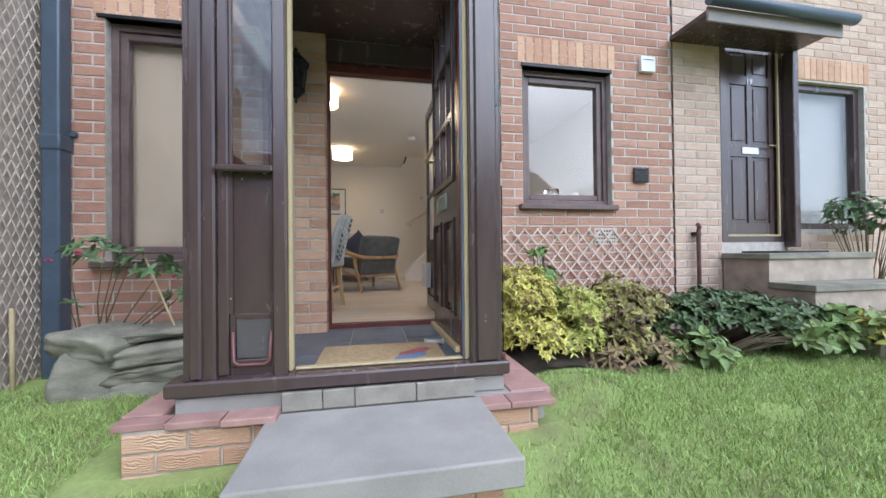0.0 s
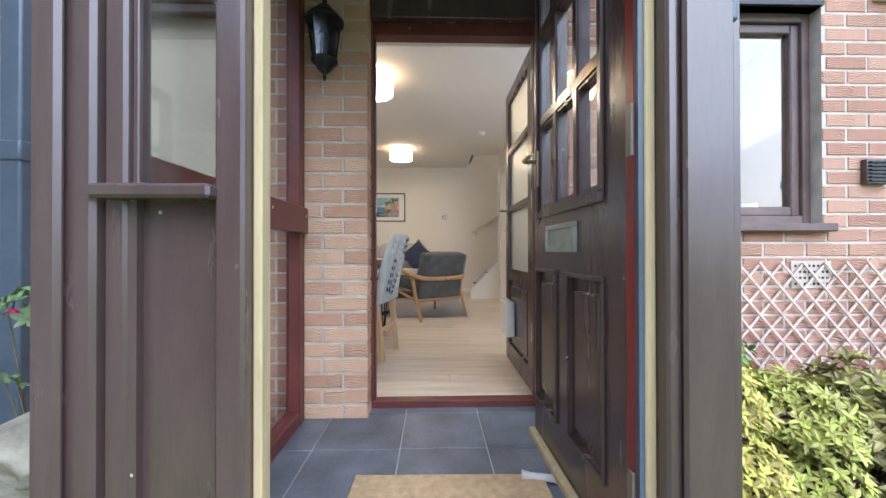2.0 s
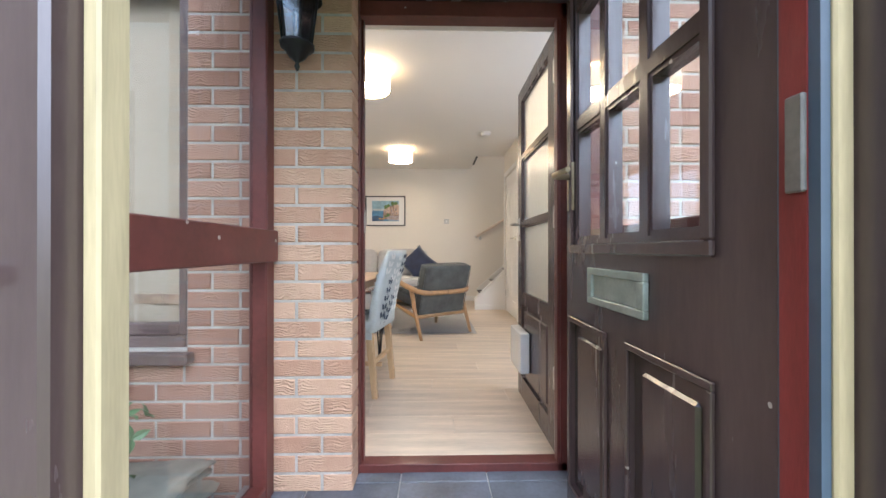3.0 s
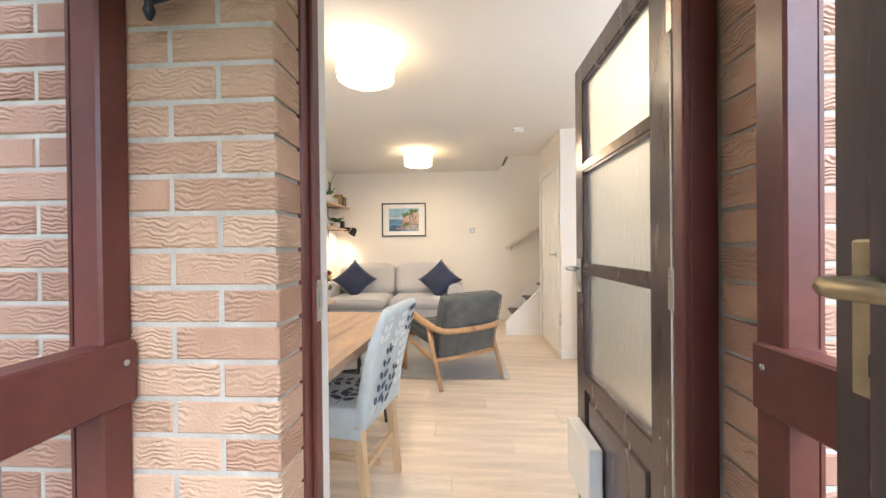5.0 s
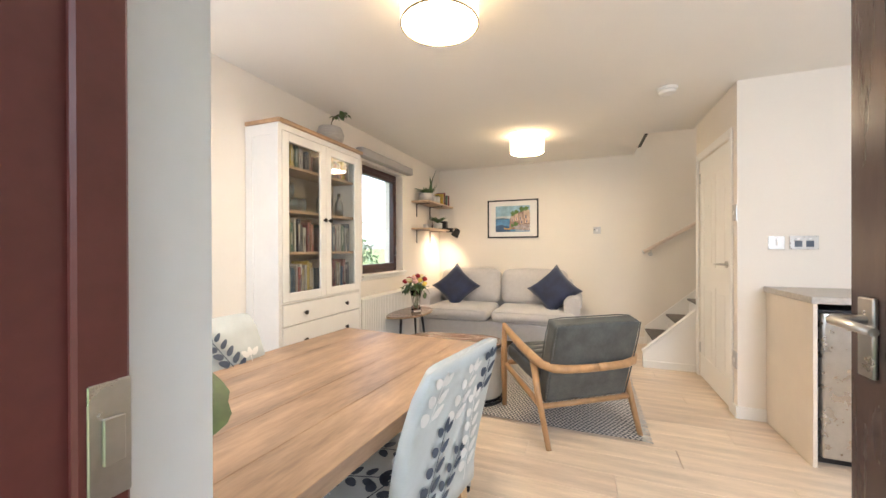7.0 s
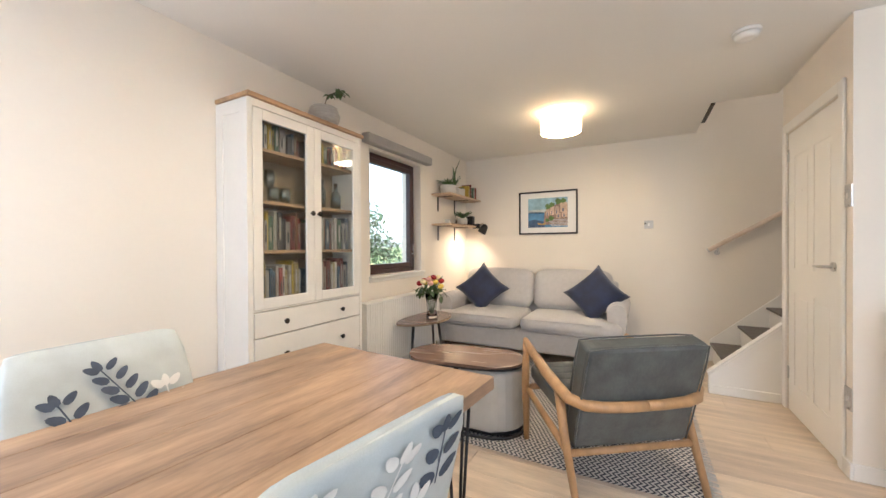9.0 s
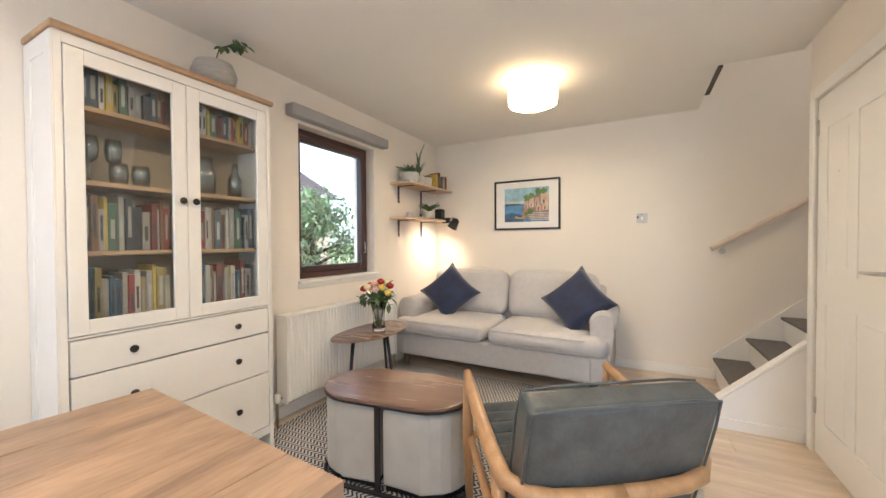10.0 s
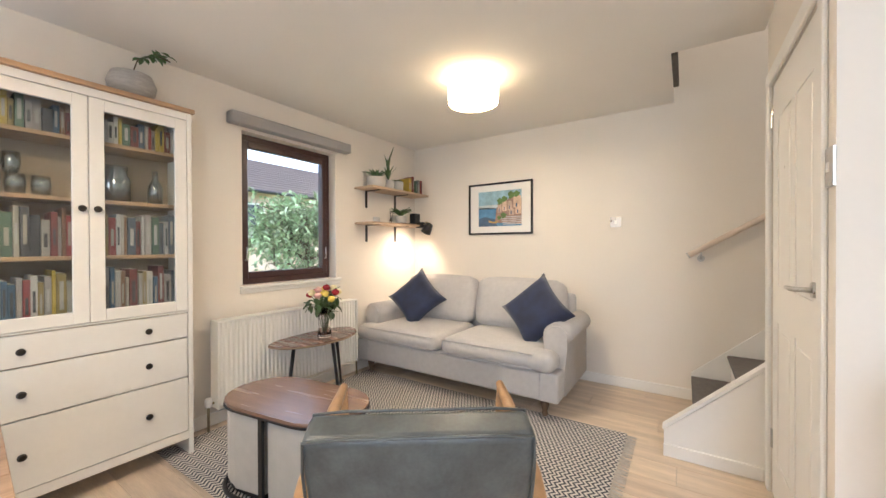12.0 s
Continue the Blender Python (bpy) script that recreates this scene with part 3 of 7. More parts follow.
inner_door = thing("door_2", pose(0, 0, 0), "dark brown inner door with obscure glass, standing open", "door", kind="structure")
ID = pose(0.41, 3.70, 0.008) @ pose(0, 0, 0, 0, 0, -90)
panel_door(inner_door, 0.715, 1.895, 0.042, ID, [(0.09, 0.62, 0.12, 0.57)],
           [(0.085, 0.625, c, d) for c, d in ((0.635, 1.047), (1.073, 1.457), (1.483, 1.82))], BROWN)
lever(inner_door, ID @ pose(0.05, 0, 1.04), CHROME)
part("cat_flap", soften(boxes((0.03, -0.055, 0.20, 0.29, 0, 0.43)), 0.008, 2), GLOSSW, inner_door, "white plastic cat flap tunnel", m=ID)
for hz in (0.28, 1.0, 1.65):
    part("hinge", boxes((0.713, -0.006, hz, 0.738, 0.006, hz + 0.10), bevel=0.002), CHROME, inner_door, m=ID)
part("hinge_edge", boxes((0.716, 0.0, 0.0, 0.722, 0.042, 1.885)), WHITE, inner_door, "white unpainted door edge", m=ID)
keep = tagged(part("strike_plate", boxes((-0.4315, 2.953, 0.985, -0.4285, 2.984, 1.085), (-0.4285, 2.962, 1.015, -0.425, 2.978, 1.055), bevel=0.001), CHROME), "steel strike plate let into the door frame", "lock")

closet_door = thing("door_3", pose(0, 0, 0), "closed white panelled cupboard door", "door", kind="structure")
CD = pose(0.935, 6.835, 0.006) @ pose(0, 0, 0, 0, 0, -90)
panel_door(closet_door, 0.785, 1.98, 0.04, CD, [(a, b, c, d) for a, b in ((0.11, 0.36), (0.425, 0.675)) for c, d in ((0.20, 0.85), (1.02, 1.80))], [], GLOSSW, 0.0045)
lever(closet_door, CD @ pose(0.70, 0, 1.04) @ pose(0, 0, 0, 0, 0, 0) @ Matrix.Diagonal((-1, 1, 1, 1)), CHROME, 0.10, True)
for hz in (0.22, 1.78):
    part("hinge", boxes((-0.012, -0.008, hz, 0.012, 0.004, hz + 0.09), bevel=0.002), CHROME, closet_door, m=CD)
structure("door_casing", boxes((0.915, 6.838, 0, 0.93, 6.90, 2.06), (0.915, 5.985, 0, 0.93, 6.042, 2.06), (0.915, 6.042, 1.992, 0.93, 6.838, 2.06), bevel=0.004), GLOSSW, "white door casing", "trim")

# ---- windows ----
def casement(name, label, m, w, h, pieces, stain):
    """A window in x (0..w), z (0..h): frame, sashes with panes, handles. pieces: (x0, x1) sashes."""
    win = thing(name, m, label, "window", kind="structure")
    f = 0.045
    part("window_frame", boxes((0, 0, 0, f, 0.07, h), (w - f, 0, 0, w, 0.07, h), (f, 0, 0, w - f, 0.07, f), (f, 0, h - f, w - f, 0.07, h), bevel=0.004), stain, win)
    for a, b in pieces:
        s = 0.05
        part("sash", boxes((a, -0.012, f, a + s, 0.05, h - f), (b - s, -0.012, f, b, 0.05, h - f), (a + s, -0.012, f, b - s, 0.05, f + s), (a + s, -0.012, h - f - s, b - s, 0.05, h - f), bevel=0.006), stain, win)
        g = part("pane", boxes((a + s, 0.016, f + s, b - s, 0.022, h - f - s)), GLASS, win)
        g.visible_shadow = False
        for hx in (a + s / 2, b - s / 2):
            part("window_handle", tube(bm_new(), [(hx, -0.012, f + 0.14), (hx, -0.03, f + 0.14), (hx, -0.034, f + 0.17), (hx, -0.03, f + 0.24)], [0.007, 0.006, 0.006, 0.004]), CHROME, win)
    return win


FADEDWIN = mat("weathered_window_stain", (0.135, 0.092, 0.085), 0.4, var=0.25, scale=6, bump=0.12, fine=50)
DARKWIN = mat("window_stain", (0.055, 0.026, 0.024), 0.35, var=0.25, scale=6, bump=0.1, fine=50)
casement("window_1", "dark brown timber casement window with white reveal", pose(LEFT - 0.09, 5.88, 0.93) @ pose(0, 0, 0, 0, 0, 90), 0.86, 1.14, [(0.04, 0.82)], DARKWIN)
structure("window_sill", boxes((LEFT - 0.09, 5.86, 0.905, LEFT + 0.035, 6.78, 0.929), (LEFT - 0.006, 5.86, 0.872, LEFT + 0.012, 6.78, 0.905), bevel=0.004), GLOSSW, "white painted inner window sill", "sill")
casement("window_2", "tall dark brown dining room window", pose(-1.13, FACE + 0.06 + 0.07, 0.50) @ pose(0, 0, 0, 0, 0, 180), 0.73, 1.62, [(0.04, 0.69)], FADEDWIN)
casement("window_3", "dark brown kitchen window with things on the sill", pose(1.90, FACE + 0.06 + 0.07, 0.92) @ pose(0, 0, 0, 0, 0, 180), 0.81, 1.13, [(0.04, 0.77)], FADEDWIN)
for a, b, z in ((-1.93, -1.10, 0.50), (1.05, 1.93, 0.92)):
    structure("window_sill", boxes((a, FACE - 0.05, z - 0.045, b, FACE + 0.07, z - 0.002), bevel=0.006), FADEDWIN, "faded brown painted outer window sill", "sill")
    structure("window_lintel", boxes((a + 0.03, FACE - 0.015, z + (1.62 if a < 0 else 1.13), b - 0.03, FACE + 0.06, z + (1.64 if a < 0 else 1.155))), BLACK, "dark steel lintel edge", "trim")
blind_cloth = mat("blind_cloth", (0.44, 0.36, 0.27), 0.9, var=0.08, scale=3, bump=0.1, fine=300)
tagged(part("roller_blind", boxes((-1.86, 3.03, 0.52, -1.13, 3.034, 2.12), (-1.86, 3.02, 2.08, -1.13, 3.06, 2.12)), blind_cloth), "drawn beige roller blind in the dining window", "blind")
tagged(part("roller_blind", soften(boxes((LEFT, 5.77, 2.09, LEFT + 0.085, 6.86, 2.175)), 0.012, 2), mat("grey_casing", (0.36, 0.35, 0.345), 0.5, var=0.05, scale=6, bump=0.03)), "rolled-up grey roller blind above the window", "blind")

# ---- ceiling lamps ----
SHADE = mat("lamp_shade", (1.0, 0.72, 0.40), 0.8, var=0.02, scale=30, bump=0.1, fine=300, emit=SHADE_GLOW)
DIFF = mat("lamp_diffuser", (1.0, 0.745, 0.45), 0.6, var=0.01, scale=8, bump=0.0, emit=DIFF_GLOW)


def drum(x, y):
    la = thing("ceiling_lamp", pose(x, y, CEILZ), "lit cream drum shade flush on the ceiling", "ceiling lamp", "ceiling lamps")
    bm = lathe(bm_new(), [(0.172, -0.175), (0.172, -0.02), (0.167, -0.02), (0.167, -0.175), (0.172, -0.175)], 40, close=False)
    part("shade", bm, SHADE, la)
    part("rim", lathe(bm_new(), [(0.1735, -0.179), (0.174, -0.172), (0.1665, -0.172), (0.1665, -0.179), (0.1735, -0.179)], 40, close=False), BRASS, la, "thin metal rim")
    part("diffuser", lathe(bm_new(), [(0.165, -0.172), (0.165, -0.168)], 40), DIFF, la)
    part("rose", lathe(bm_new(), [(0.06, -0.03), (0.06, 0.0)], 24), GLOSSW, la)
    part("bulb", lathe(bm_new(), [(0.01, -0.15), (0.05, -0.13), (0.05, -0.09), (0.03, -0.06), (0.015, -0.04)], 14), BULB, la, "glowing bulb")


BULB = mat("bulb_glow", (1.0, 0.73, 0.42), 0.6, var=0.0, bump=0.0, emit=BULB_GLOW)
drum(-0.655, 4.29)
drum(-0.625, 6.65)
alarm = thing("smoke_alarm", pose(0.50, 5.88, CEILZ), "round white smoke alarm on the ceiling", "smoke alarm")
part("base", lathe(bm_new(), [(0.062, -0.016), (0.066, -0.012), (0.066, 0.0)], 28), GLOSSW, alarm)
part("cover", lathe(bm_new(), [(0.03, -0.042), (0.05, -0.040), (0.056, -0.028), (0.056, -0.0165)], 28), GLOSSW, alarm)

# ---- stairs ----
CARPET = mat("grey_carpet", (0.15, 0.135, 0.125), 1.0, var=0.15, scale=30, bump=0.6, fine=500)
stairs = thing("stairs", pose(0, 0, 0), "white-painted stairs with grey carpeted treads", "stairs", kind="structure")
for k in range(8):
    x0, z1 = 0.63 + 0.222 * k, 0.196 * (k + 1)
    part("riser", boxes((x0 + 0.012, 6.985, z1 - 0.196 + (0.0 if k == 0 else 0.002), x0 + 0.03, BACK - 0.022, z1 - 0.022)), GLOSSW, stairs)
    part("tread", soften(boxes((x0 - 0.012, 6.985, z1 - 0.022, x0 + 0.25, BACK - 0.022, z1)), 0.006, 2), CARPET, stairs, "grey carpeted tread")


def wedge(pts, y0, y1):
    bm = bm_new()
    a = [bm.verts.new((x, y0, z)) for x, z in pts]
    b = [bm.verts.new((x, y1, z)) for x, z in pts]
    bm.faces.new(a)
    bm.faces.new(b[::-1])
    for k in range(len(a)):
        j = (k + 1) % len(a)
        bm.faces.new((a[j], a[k], b[k], b[j]))
    return bm


part("stringer", wedge([(0.475, 0.0), (0.93, 0.0), (0.93, 0.575), (0.475, 0.145)], 6.93, 6.983), GLOSSW, stairs, "white side panel")
part("string_cap", wedge([(0.470, 0.148), (0.93, 0.583), (0.93, 0.603), (0.466, 0.164)], 6.922, 6.987), GLOSSW, stairs)
part("wall_string", wedge([(0.62, 0.0), (0.95, 0.28), (2.5, 1.65), (2.5, 1.90), (0.62, 0.22)], BACK - 0.02, BACK - 0.001), GLOSSW, stairs)
part("base_strip", boxes((0.472, 6.915, 0, 0.914, 6.93, 0.07), bevel=0.003), GLOSSW, stairs)
rail = thing("handrail", pose(0, 0, 0), "pale round wooden handrail on chrome brackets", "handrail")
part("rail", tube(bm_new(), [(0.60, 7.87, 1.14), (2.4, 7.87, 2.26)], 0.021, 14), mat("pale_wood_rail", (0.72, 0.60, 0.50), 0.45, var=0.1, scale=10, bump=0.05), rail)
part("end_cap", lathe(bm_new(), [(0.022, -0.006), (0.022, 0.006)], 14), CHROME, rail, m=pose(0.597, 7.87, 1.138, 0, 58, 0))
for x, z in ((0.68, 1.185), (1.9, 1.94)):
    part("bracket", tube(bm_new(), [(x, BACK, z - 0.07), (x, 7.88, z - 0.07), (x, 7.87, z - 0.055), (x, 7.87, z - 0.02)], 0.007), CHROME, rail)
    part("rose", tube(bm_new(), [(x, BACK, z - 0.07), (x, BACK - 0.01, z - 0.07)], 0.025, 16), CHROME, rail)

# Near-black colour stands in for the dim reflection in a mirror strip.
tagged(part("edge_strip", boxes((0.5055, 7.07, 2.361, 0.54, 7.60, 2.42), bevel=0.003), mat("dark_timber", (0.05, 0.038, 0.026), 0.5, var=0.5, scale=14, bump=0.1)), "narrow dark strip along the stairwell edge, standing in for a mirror", "trim strip")

# ---- skirting ----
for b in ((LEFT, 3.065, 0, LEFT + 0.014, BACK, 0.085), (LEFT + 0.014, BACK - 0.014, 0, 0.62, BACK, 0.085), (0.93 - 0.001, 5.906, 0, 1.09, 5.92, 0.085), (0.916, 5.906, 0, 0.93, 5.985, 0.085), (LEFT + 0.014, 3.066, 0, -0.51, 3.08, 0.085)):
    structure("baseboard", boxes(b, bevel=0.003), GLOSSW, "white painted skirting board", "baseboard")

# ---- switches and sockets ----
def plate(name, m, w, h, label, cat, holes=0):
    """A face plate in x, z with -y outward."""
    p = thing(name, m, label, cat)
    part("plate", soften(boxes((-w / 2, -0.008, -h / 2, w / 2, 0, h / 2)), 0.002, 2), CHROME, p)
    if holes:
        for k in range(holes):
            u = (k - (holes - 1) / 2) * 0.06
            part("socket_face", boxes((u - 0.02, -0.0095, -0.028, u + 0.02, -0.008, 0.012)), PIPE, p)
            part("rocker", boxes((u - 0.007, -0.012, 0.018, u + 0.007, -0.008, 0.032)), GLOSSW, p)
    else:
        part("rocker", boxes((-0.008, -0.012, -0.014, 0.008, -0.008, 0.014)), GLOSSW, p)


plate("light_switch", pose(0.075, BACK, 1.42), 0.088, 0.088, "brushed steel single light switch", "switch")
plate("light_switch", pose(0.93, 5.955, 1.44) @ pose(0, 0, 0, 0, 0, -90), 0.075, 0.115, "brushed steel light switch beside the cupboard door", "switch")
plate("socket", pose(0.93, 5.95, 0.40) @ pose(0, 0, 0, 0, 0, -90), 0.07, 0.115, "brushed steel socket near the floor", "socket")
plate("light_switch", pose(1.145, 5.92, 1.225), 0.09, 0.09, "brushed steel blank switch plate on the kitchen wall", "switch")
plate("socket", pose(1.29, 5.92, 1.225), 0.15, 0.09, "brushed steel double socket on the kitchen wall", "socket", 2)

# ---- kitchen unit ----
unit = thing("kitchen_unit", pose(0, 0, 0), "pale end panel of a kitchen base unit", "kitchen unit")
part("end_panel", boxes((1.09, 5.36, 0.0, 1.11, 5.92, 0.888), bevel=0.002), mat("cream_panel", (0.70, 0.62, 0.52), 0.5, var=0.04, scale=5, bump=0.03), unit)
part("carcass", boxes((1.74, 5.40, 0.1, 2.5, 5.92, 0.888)), GLOSSW, unit)
fridge = thing("fridge", pose(0, 0, 0), "under-counter appliance with a silver door", "fridge")
part("body", boxes((1.125, 5.42, 0.03, 1.725, 5.90, 0.85), (1.13, 5.44, 0.0, 1.72, 5.88, 0.03)), BLACK, fridge)
part("door", soften(boxes((1.135, 5.375, 0.05, 1.725, 5.42, 0.84)), 0.012, 3), CHROME, fridge, "brushed silver door")
tagged(part("worktop", boxes((1.075, 5.34, 0.89, 2.51, 5.919, 0.928), bevel=0.004), mat("worktop", (0.45, 0.42, 0.38), 0.4, var=0.15, scale=40, bump=0.04)), "pale grey laminate worktop over the unit", "worktop")

# ---- dining table ----
def table_wood():
    m = mat("table_wood", (0.37, 0.25, 0.165), 0.40, var=0.25, scale=3.2, bump=0.2, fine=26, stretch=(3.6, 0.6, 4), dark=(0.19, 0.125, 0.088), per_object=0.08)
    return m


TABLE = table_wood()
table = thing("dining_table", pose(-0.49, 4.585, 0) @ pose(0, 0, 0, 0, 0, -4), "reclaimed pine dining table on black hairpin legs", "table")
for k in range(5):
    part("board", soften(boxes((-0.925 + 0.185 * k + 0.0008, -1.62, 0.668, -0.74 + 0.185 * k - 0.0008, 0, 0.714)), 0.0018, 1), TABLE, table)
for lx, ly in ((-0.10, -0.10), (-0.83, -0.10), (-0.10, -1.5), (-0.83, -1.5)):
    for d in (-1, 0, 1):
        part("hairpin_rod", tube(bm_new(), [(lx + 0.05 * d, ly + (0.05 if d == 0 else 0), 0.664), (lx + 0.006 * d, ly, 0.012), (lx, ly, 0.005)], 0.006, 8), BLACK, table)
    part("leg_plate", boxes((lx - 0.07, ly - 0.03, 0.662, lx + 0.07, ly + 0.07, 0.668)), BLACK, table)

# ---- dining chairs ----
CHAIRF = mat("pale_blue_cover", (0.51, 0.55, 0.55), 0.95, var=0.08, scale=14, bump=0.25, fine=350, sheen=0.2)
SPRIGD = mat("print_blue", (0.075, 0.095, 0.135), 0.95, var=0.2, scale=30, bump=0.2, fine=300)
SPRIGW = mat("print_white", (0.78, 0.78, 0.76), 0.95, var=0.05, scale=30, bump=0.2, fine=300)
OAKLEG = mat("pale_oak", (0.55, 0.38, 0.21), 0.5, var=0.18, scale=6, bump=0.1, fine=60, stretch=(5, 5, 0.6))


def sprig(bm, o, along, up, length, n):
    """A stem with pairs of rounded leaves, flat in the plane of along and up."""
    o, along, up = Vector(o), Vector(along).normalized(), Vector(up).normalized()
    nrm = along.cross(up)

    def leaf(c, d, s):
        e = nrm.cross(d)
        ring = []
        for k in range(10):
            a = 2 * math.pi * k / 10
            r = 1 - 0.25 * math.cos(a)
            ring.append(bm.verts.new(c + d * (s * 0.74 * (1 + math.cos(a)) * 0.9) + e * (s * 0.40 * math.sin(a) * r)))
        bm.faces.new(ring)
    w = 0.0022
    vs = [bm.verts.new(p) for p in (o - up * w, o + along * length - up * w, o + along * length + up * w, o + up * w)]
    bm.faces.new(vs)
    for i in range(n):
        p = o + along * (length * (0.15 + 0.8 * i / max(1, n - 1)))
        sz = 0.042 * (1 - 0.35 * i / n)
        for sg in (-1, 1):
            d = (along * 0.65 + up * sg * 0.8).normalized()
            leaf(p + d * 0.012, d, sz)
    leaf(o + along * length, along, 0.03)


def dining_chair(m, label):
    """Facing -x; origin under the seat's middle."""
    c = thing("dining_chair", m, label, "chair", "dining chairs")
    seat = soften(boxes((-0.23, -0.215, 0.40, 0.19, 0.215, 0.485)), 0.02, 3)
    part("seat", seat, CHAIRF, c)
    bm = bm_new()
    rings = []
    for k in range(9):
        z = 0.41 + 0.485 * k / 8
        lean = 0.185 + 0.11 * (k / 8) ** 1.5
        half = 0.222 - (0.014 if k == 8 else 0) - 0.006 * math.sin(k)
        th = 0.062 - 0.018 * k / 8 - (0.02 if k == 8 else 0)
        ring = []
        for a in range(20):
            t = 2 * math.pi * a / 20
            cx, cy = math.cos(t), math.sin(t)
            ring.append(bm.verts.new((lean + th / 2 * math.copysign(abs(cx) ** 0.35, cx), half * math.copysign(abs(cy) ** 0.25, cy), z + (0.012 * (1 - abs(cy) ** 3) if k == 8 else 0))))
        rings.append(ring)
    for a, b in zip(rings, rings[1:]):
        for k in range(20):
            bm.faces.new((a[k], a[(k + 1) % 20], b[(k + 1) % 20], b[k])).smooth = True
    bm.faces.new(rings[0][::-1])
    bm.faces.new(rings[-1])
    part("backrest", bm, CHAIRF, c)
    bm = boxes((-0.232, -0.218, 0.365, 0.195, -0.2155, 0.47), (-0.232, 0.2155, 0.365, 0.195, 0.218, 0.47), (-0.236, -0.215, 0.365, -0.232, 0.215, 0.46))
    part("skirt", bm, CHAIRF, c)
    dark, white = SPRIGD, SPRIGW

    def print_on(material, *args):
        bm = bm_new()
        sprig(bm, *args)
        part("leaf_print", bm, material, c, "dark blue leaf sprig" if material is SPRIGD else "white leaf sprig")

    def rear(z):
        k = (z - 0.41) / 0.5
        return 0.185 + 0.11 * max(0, k) ** 1.5 + (0.062 - 0.018 * k) / 2 + 0.0012
    for y, z, ax, ln, n, tgt in ((-0.13, 0.44, (0, 0.22, 0.95), 0.27, 5, dark), (-0.06, 0.43, (0, 0.55, 0.8), 0.19, 4, dark), (0.12, 0.45, (0, -0.12, 0.95), 0.30, 6, white), (-0.03, 0.68, (0, 0.3, 0.9), 0.18, 4, white), (0.15, 0.72, (0, -0.1, 0.9), 0.14, 3, dark), (-0.17, 0.74, (0, 0.2, 0.9), 0.12, 3, white)):
        d = Vector(ax)
        d.x = (rear(z + ln) - rear(z)) / ln + 0.01
        print_on(tgt, (rear(z), y, z), d, (0, 1, 0), ln, n)
    for y, z, ax, ln, n, tgt in ((-0.08, 0.66, (0, 0.5, 0.8), 0.20, 5, dark), (0.05, 0.60, (0, 0.4, 0.9), 0.18, 4, dark), (-0.15, 0.6, (0, 0.1, 0.9), 0.14, 3, white)):
        d = Vector(ax)
        d.x = 0.22
        print_on(tgt, (0.185 + 0.11 * ((z - 0.41) / 0.5) ** 1.5 - 0.0385, y, z), d, (0, 1, 0), ln, n)
    for x, y, ax, ln, n, tgt in ((-0.15, -0.14, (1, 0.5, 0), 0.2, 4, dark), (0.05, -0.16, (0.1, 1, 0), 0.2, 4, dark), (-0.17, 0.05, (1, 0.3, 0), 0.2, 4, dark), (-0.05, -0.19, (-1, 0.2, 0), 0.12, 3, white)):
        print_on(tgt, (x, y, 0.4865), ax, (-ax[1], ax[0], 0), ln, n)
    for x, y, dx in ((-0.195, -0.18, 0), (-0.195, 0.18, 0), (0.165, -0.18, 0.04), (0.165, 0.18, 0.04)):
        bm = bm_new()
        a = [bm.verts.new((x + sx * 0.02, y + sy * 0.02, 0.40)) for sx, sy in ((-1, -1), (1, -1), (1, 1), (-1, 1))]
        b = [bm.verts.new((x + dx + sx * 0.016, y + sy * 0.016, 0.0)) for sx, sy in ((-1, -1), (1, -1), (1, 1), (-1, 1))]
        bm.faces.new(a)
        bm.faces.new(b[::-1])
        for k in range(4):
            bm.faces.new((b[k], b[(k + 1) % 4], a[(k + 1) % 4], a[k]))
        part("leg", bm, OAKLEG, c)
    part("stretcher", boxes((-0.18, -0.01, 0.14, 0.185, 0.01, 0.165)), OAKLEG, c)
    part("stretcher", boxes((0.165, -0.165, 0.19, 0.185, 0.165, 0.215)), OAKLEG, c)


dining_chair(pose(-0.66, 3.825, 0, 0, 0, -10), "pale oak dining chair in a blue leaf-print cover, pulled out")
dining_chair(pose(-1.20, 3.82, 0, 0, 0, 180), "pale oak dining chair in a leaf-print cover behind the table")

# ---- display cabinet ----
CX0, CX1, CY0, CY1, CTOP = LEFT + 0.004, -1.845, 4.545, 5.44, 2.02
cab = thing("display_cabinet", pose(0, 0, 0), "tall white cabinet with glass doors, drawers and oak top", "cabinet")
part("top", soften(boxes((CX0, CY0 - 0.012, CTOP - 0.025, CX1 + 0.02, CY1 + 0.012, CTOP)), 0.004, 2), OAKTOP, cab, "oiled oak top board")
part("side", boxes((CX0, CY0, 0.0, CX1, CY0 + 0.025, CTOP - 0.025), bevel=0.002), WHITE, cab)
part("side", boxes((CX0, CY1 - 0.025, 0.0, CX1, CY1, CTOP - 0.025), bevel=0.002), WHITE, cab)
part("side_rail", boxes((CX1 - 0.06, CY0 - 0.006, 0.0, CX1, CY0, CTOP - 0.03), (CX0, CY0 - 0.006, 0.0, CX0 + 0.06, CY0, CTOP - 0.03), (CX0 + 0.06, CY0 - 0.006, CTOP - 0.1, CX1 - 0.06, CY0, CTOP - 0.03)), WHITE, cab)
part("back", boxes((CX0, CY0 + 0.025, 0.10, CX0 + 0.008, CY1 - 0.025, CTOP - 0.025)), mat("cabinet_back", (0.40, 0.31, 0.21), 0.7, var=0.06, scale=4, bump=0.05), cab, "tan inner back panel")
for za, zb in ((0.835, 0.86), (0.09, 0.11)):
    part("divider", boxes((CX0 + 0.008, CY0 + 0.025, za, CX1 - 0.02, CY1 - 0.025, zb)), WHITE, cab)
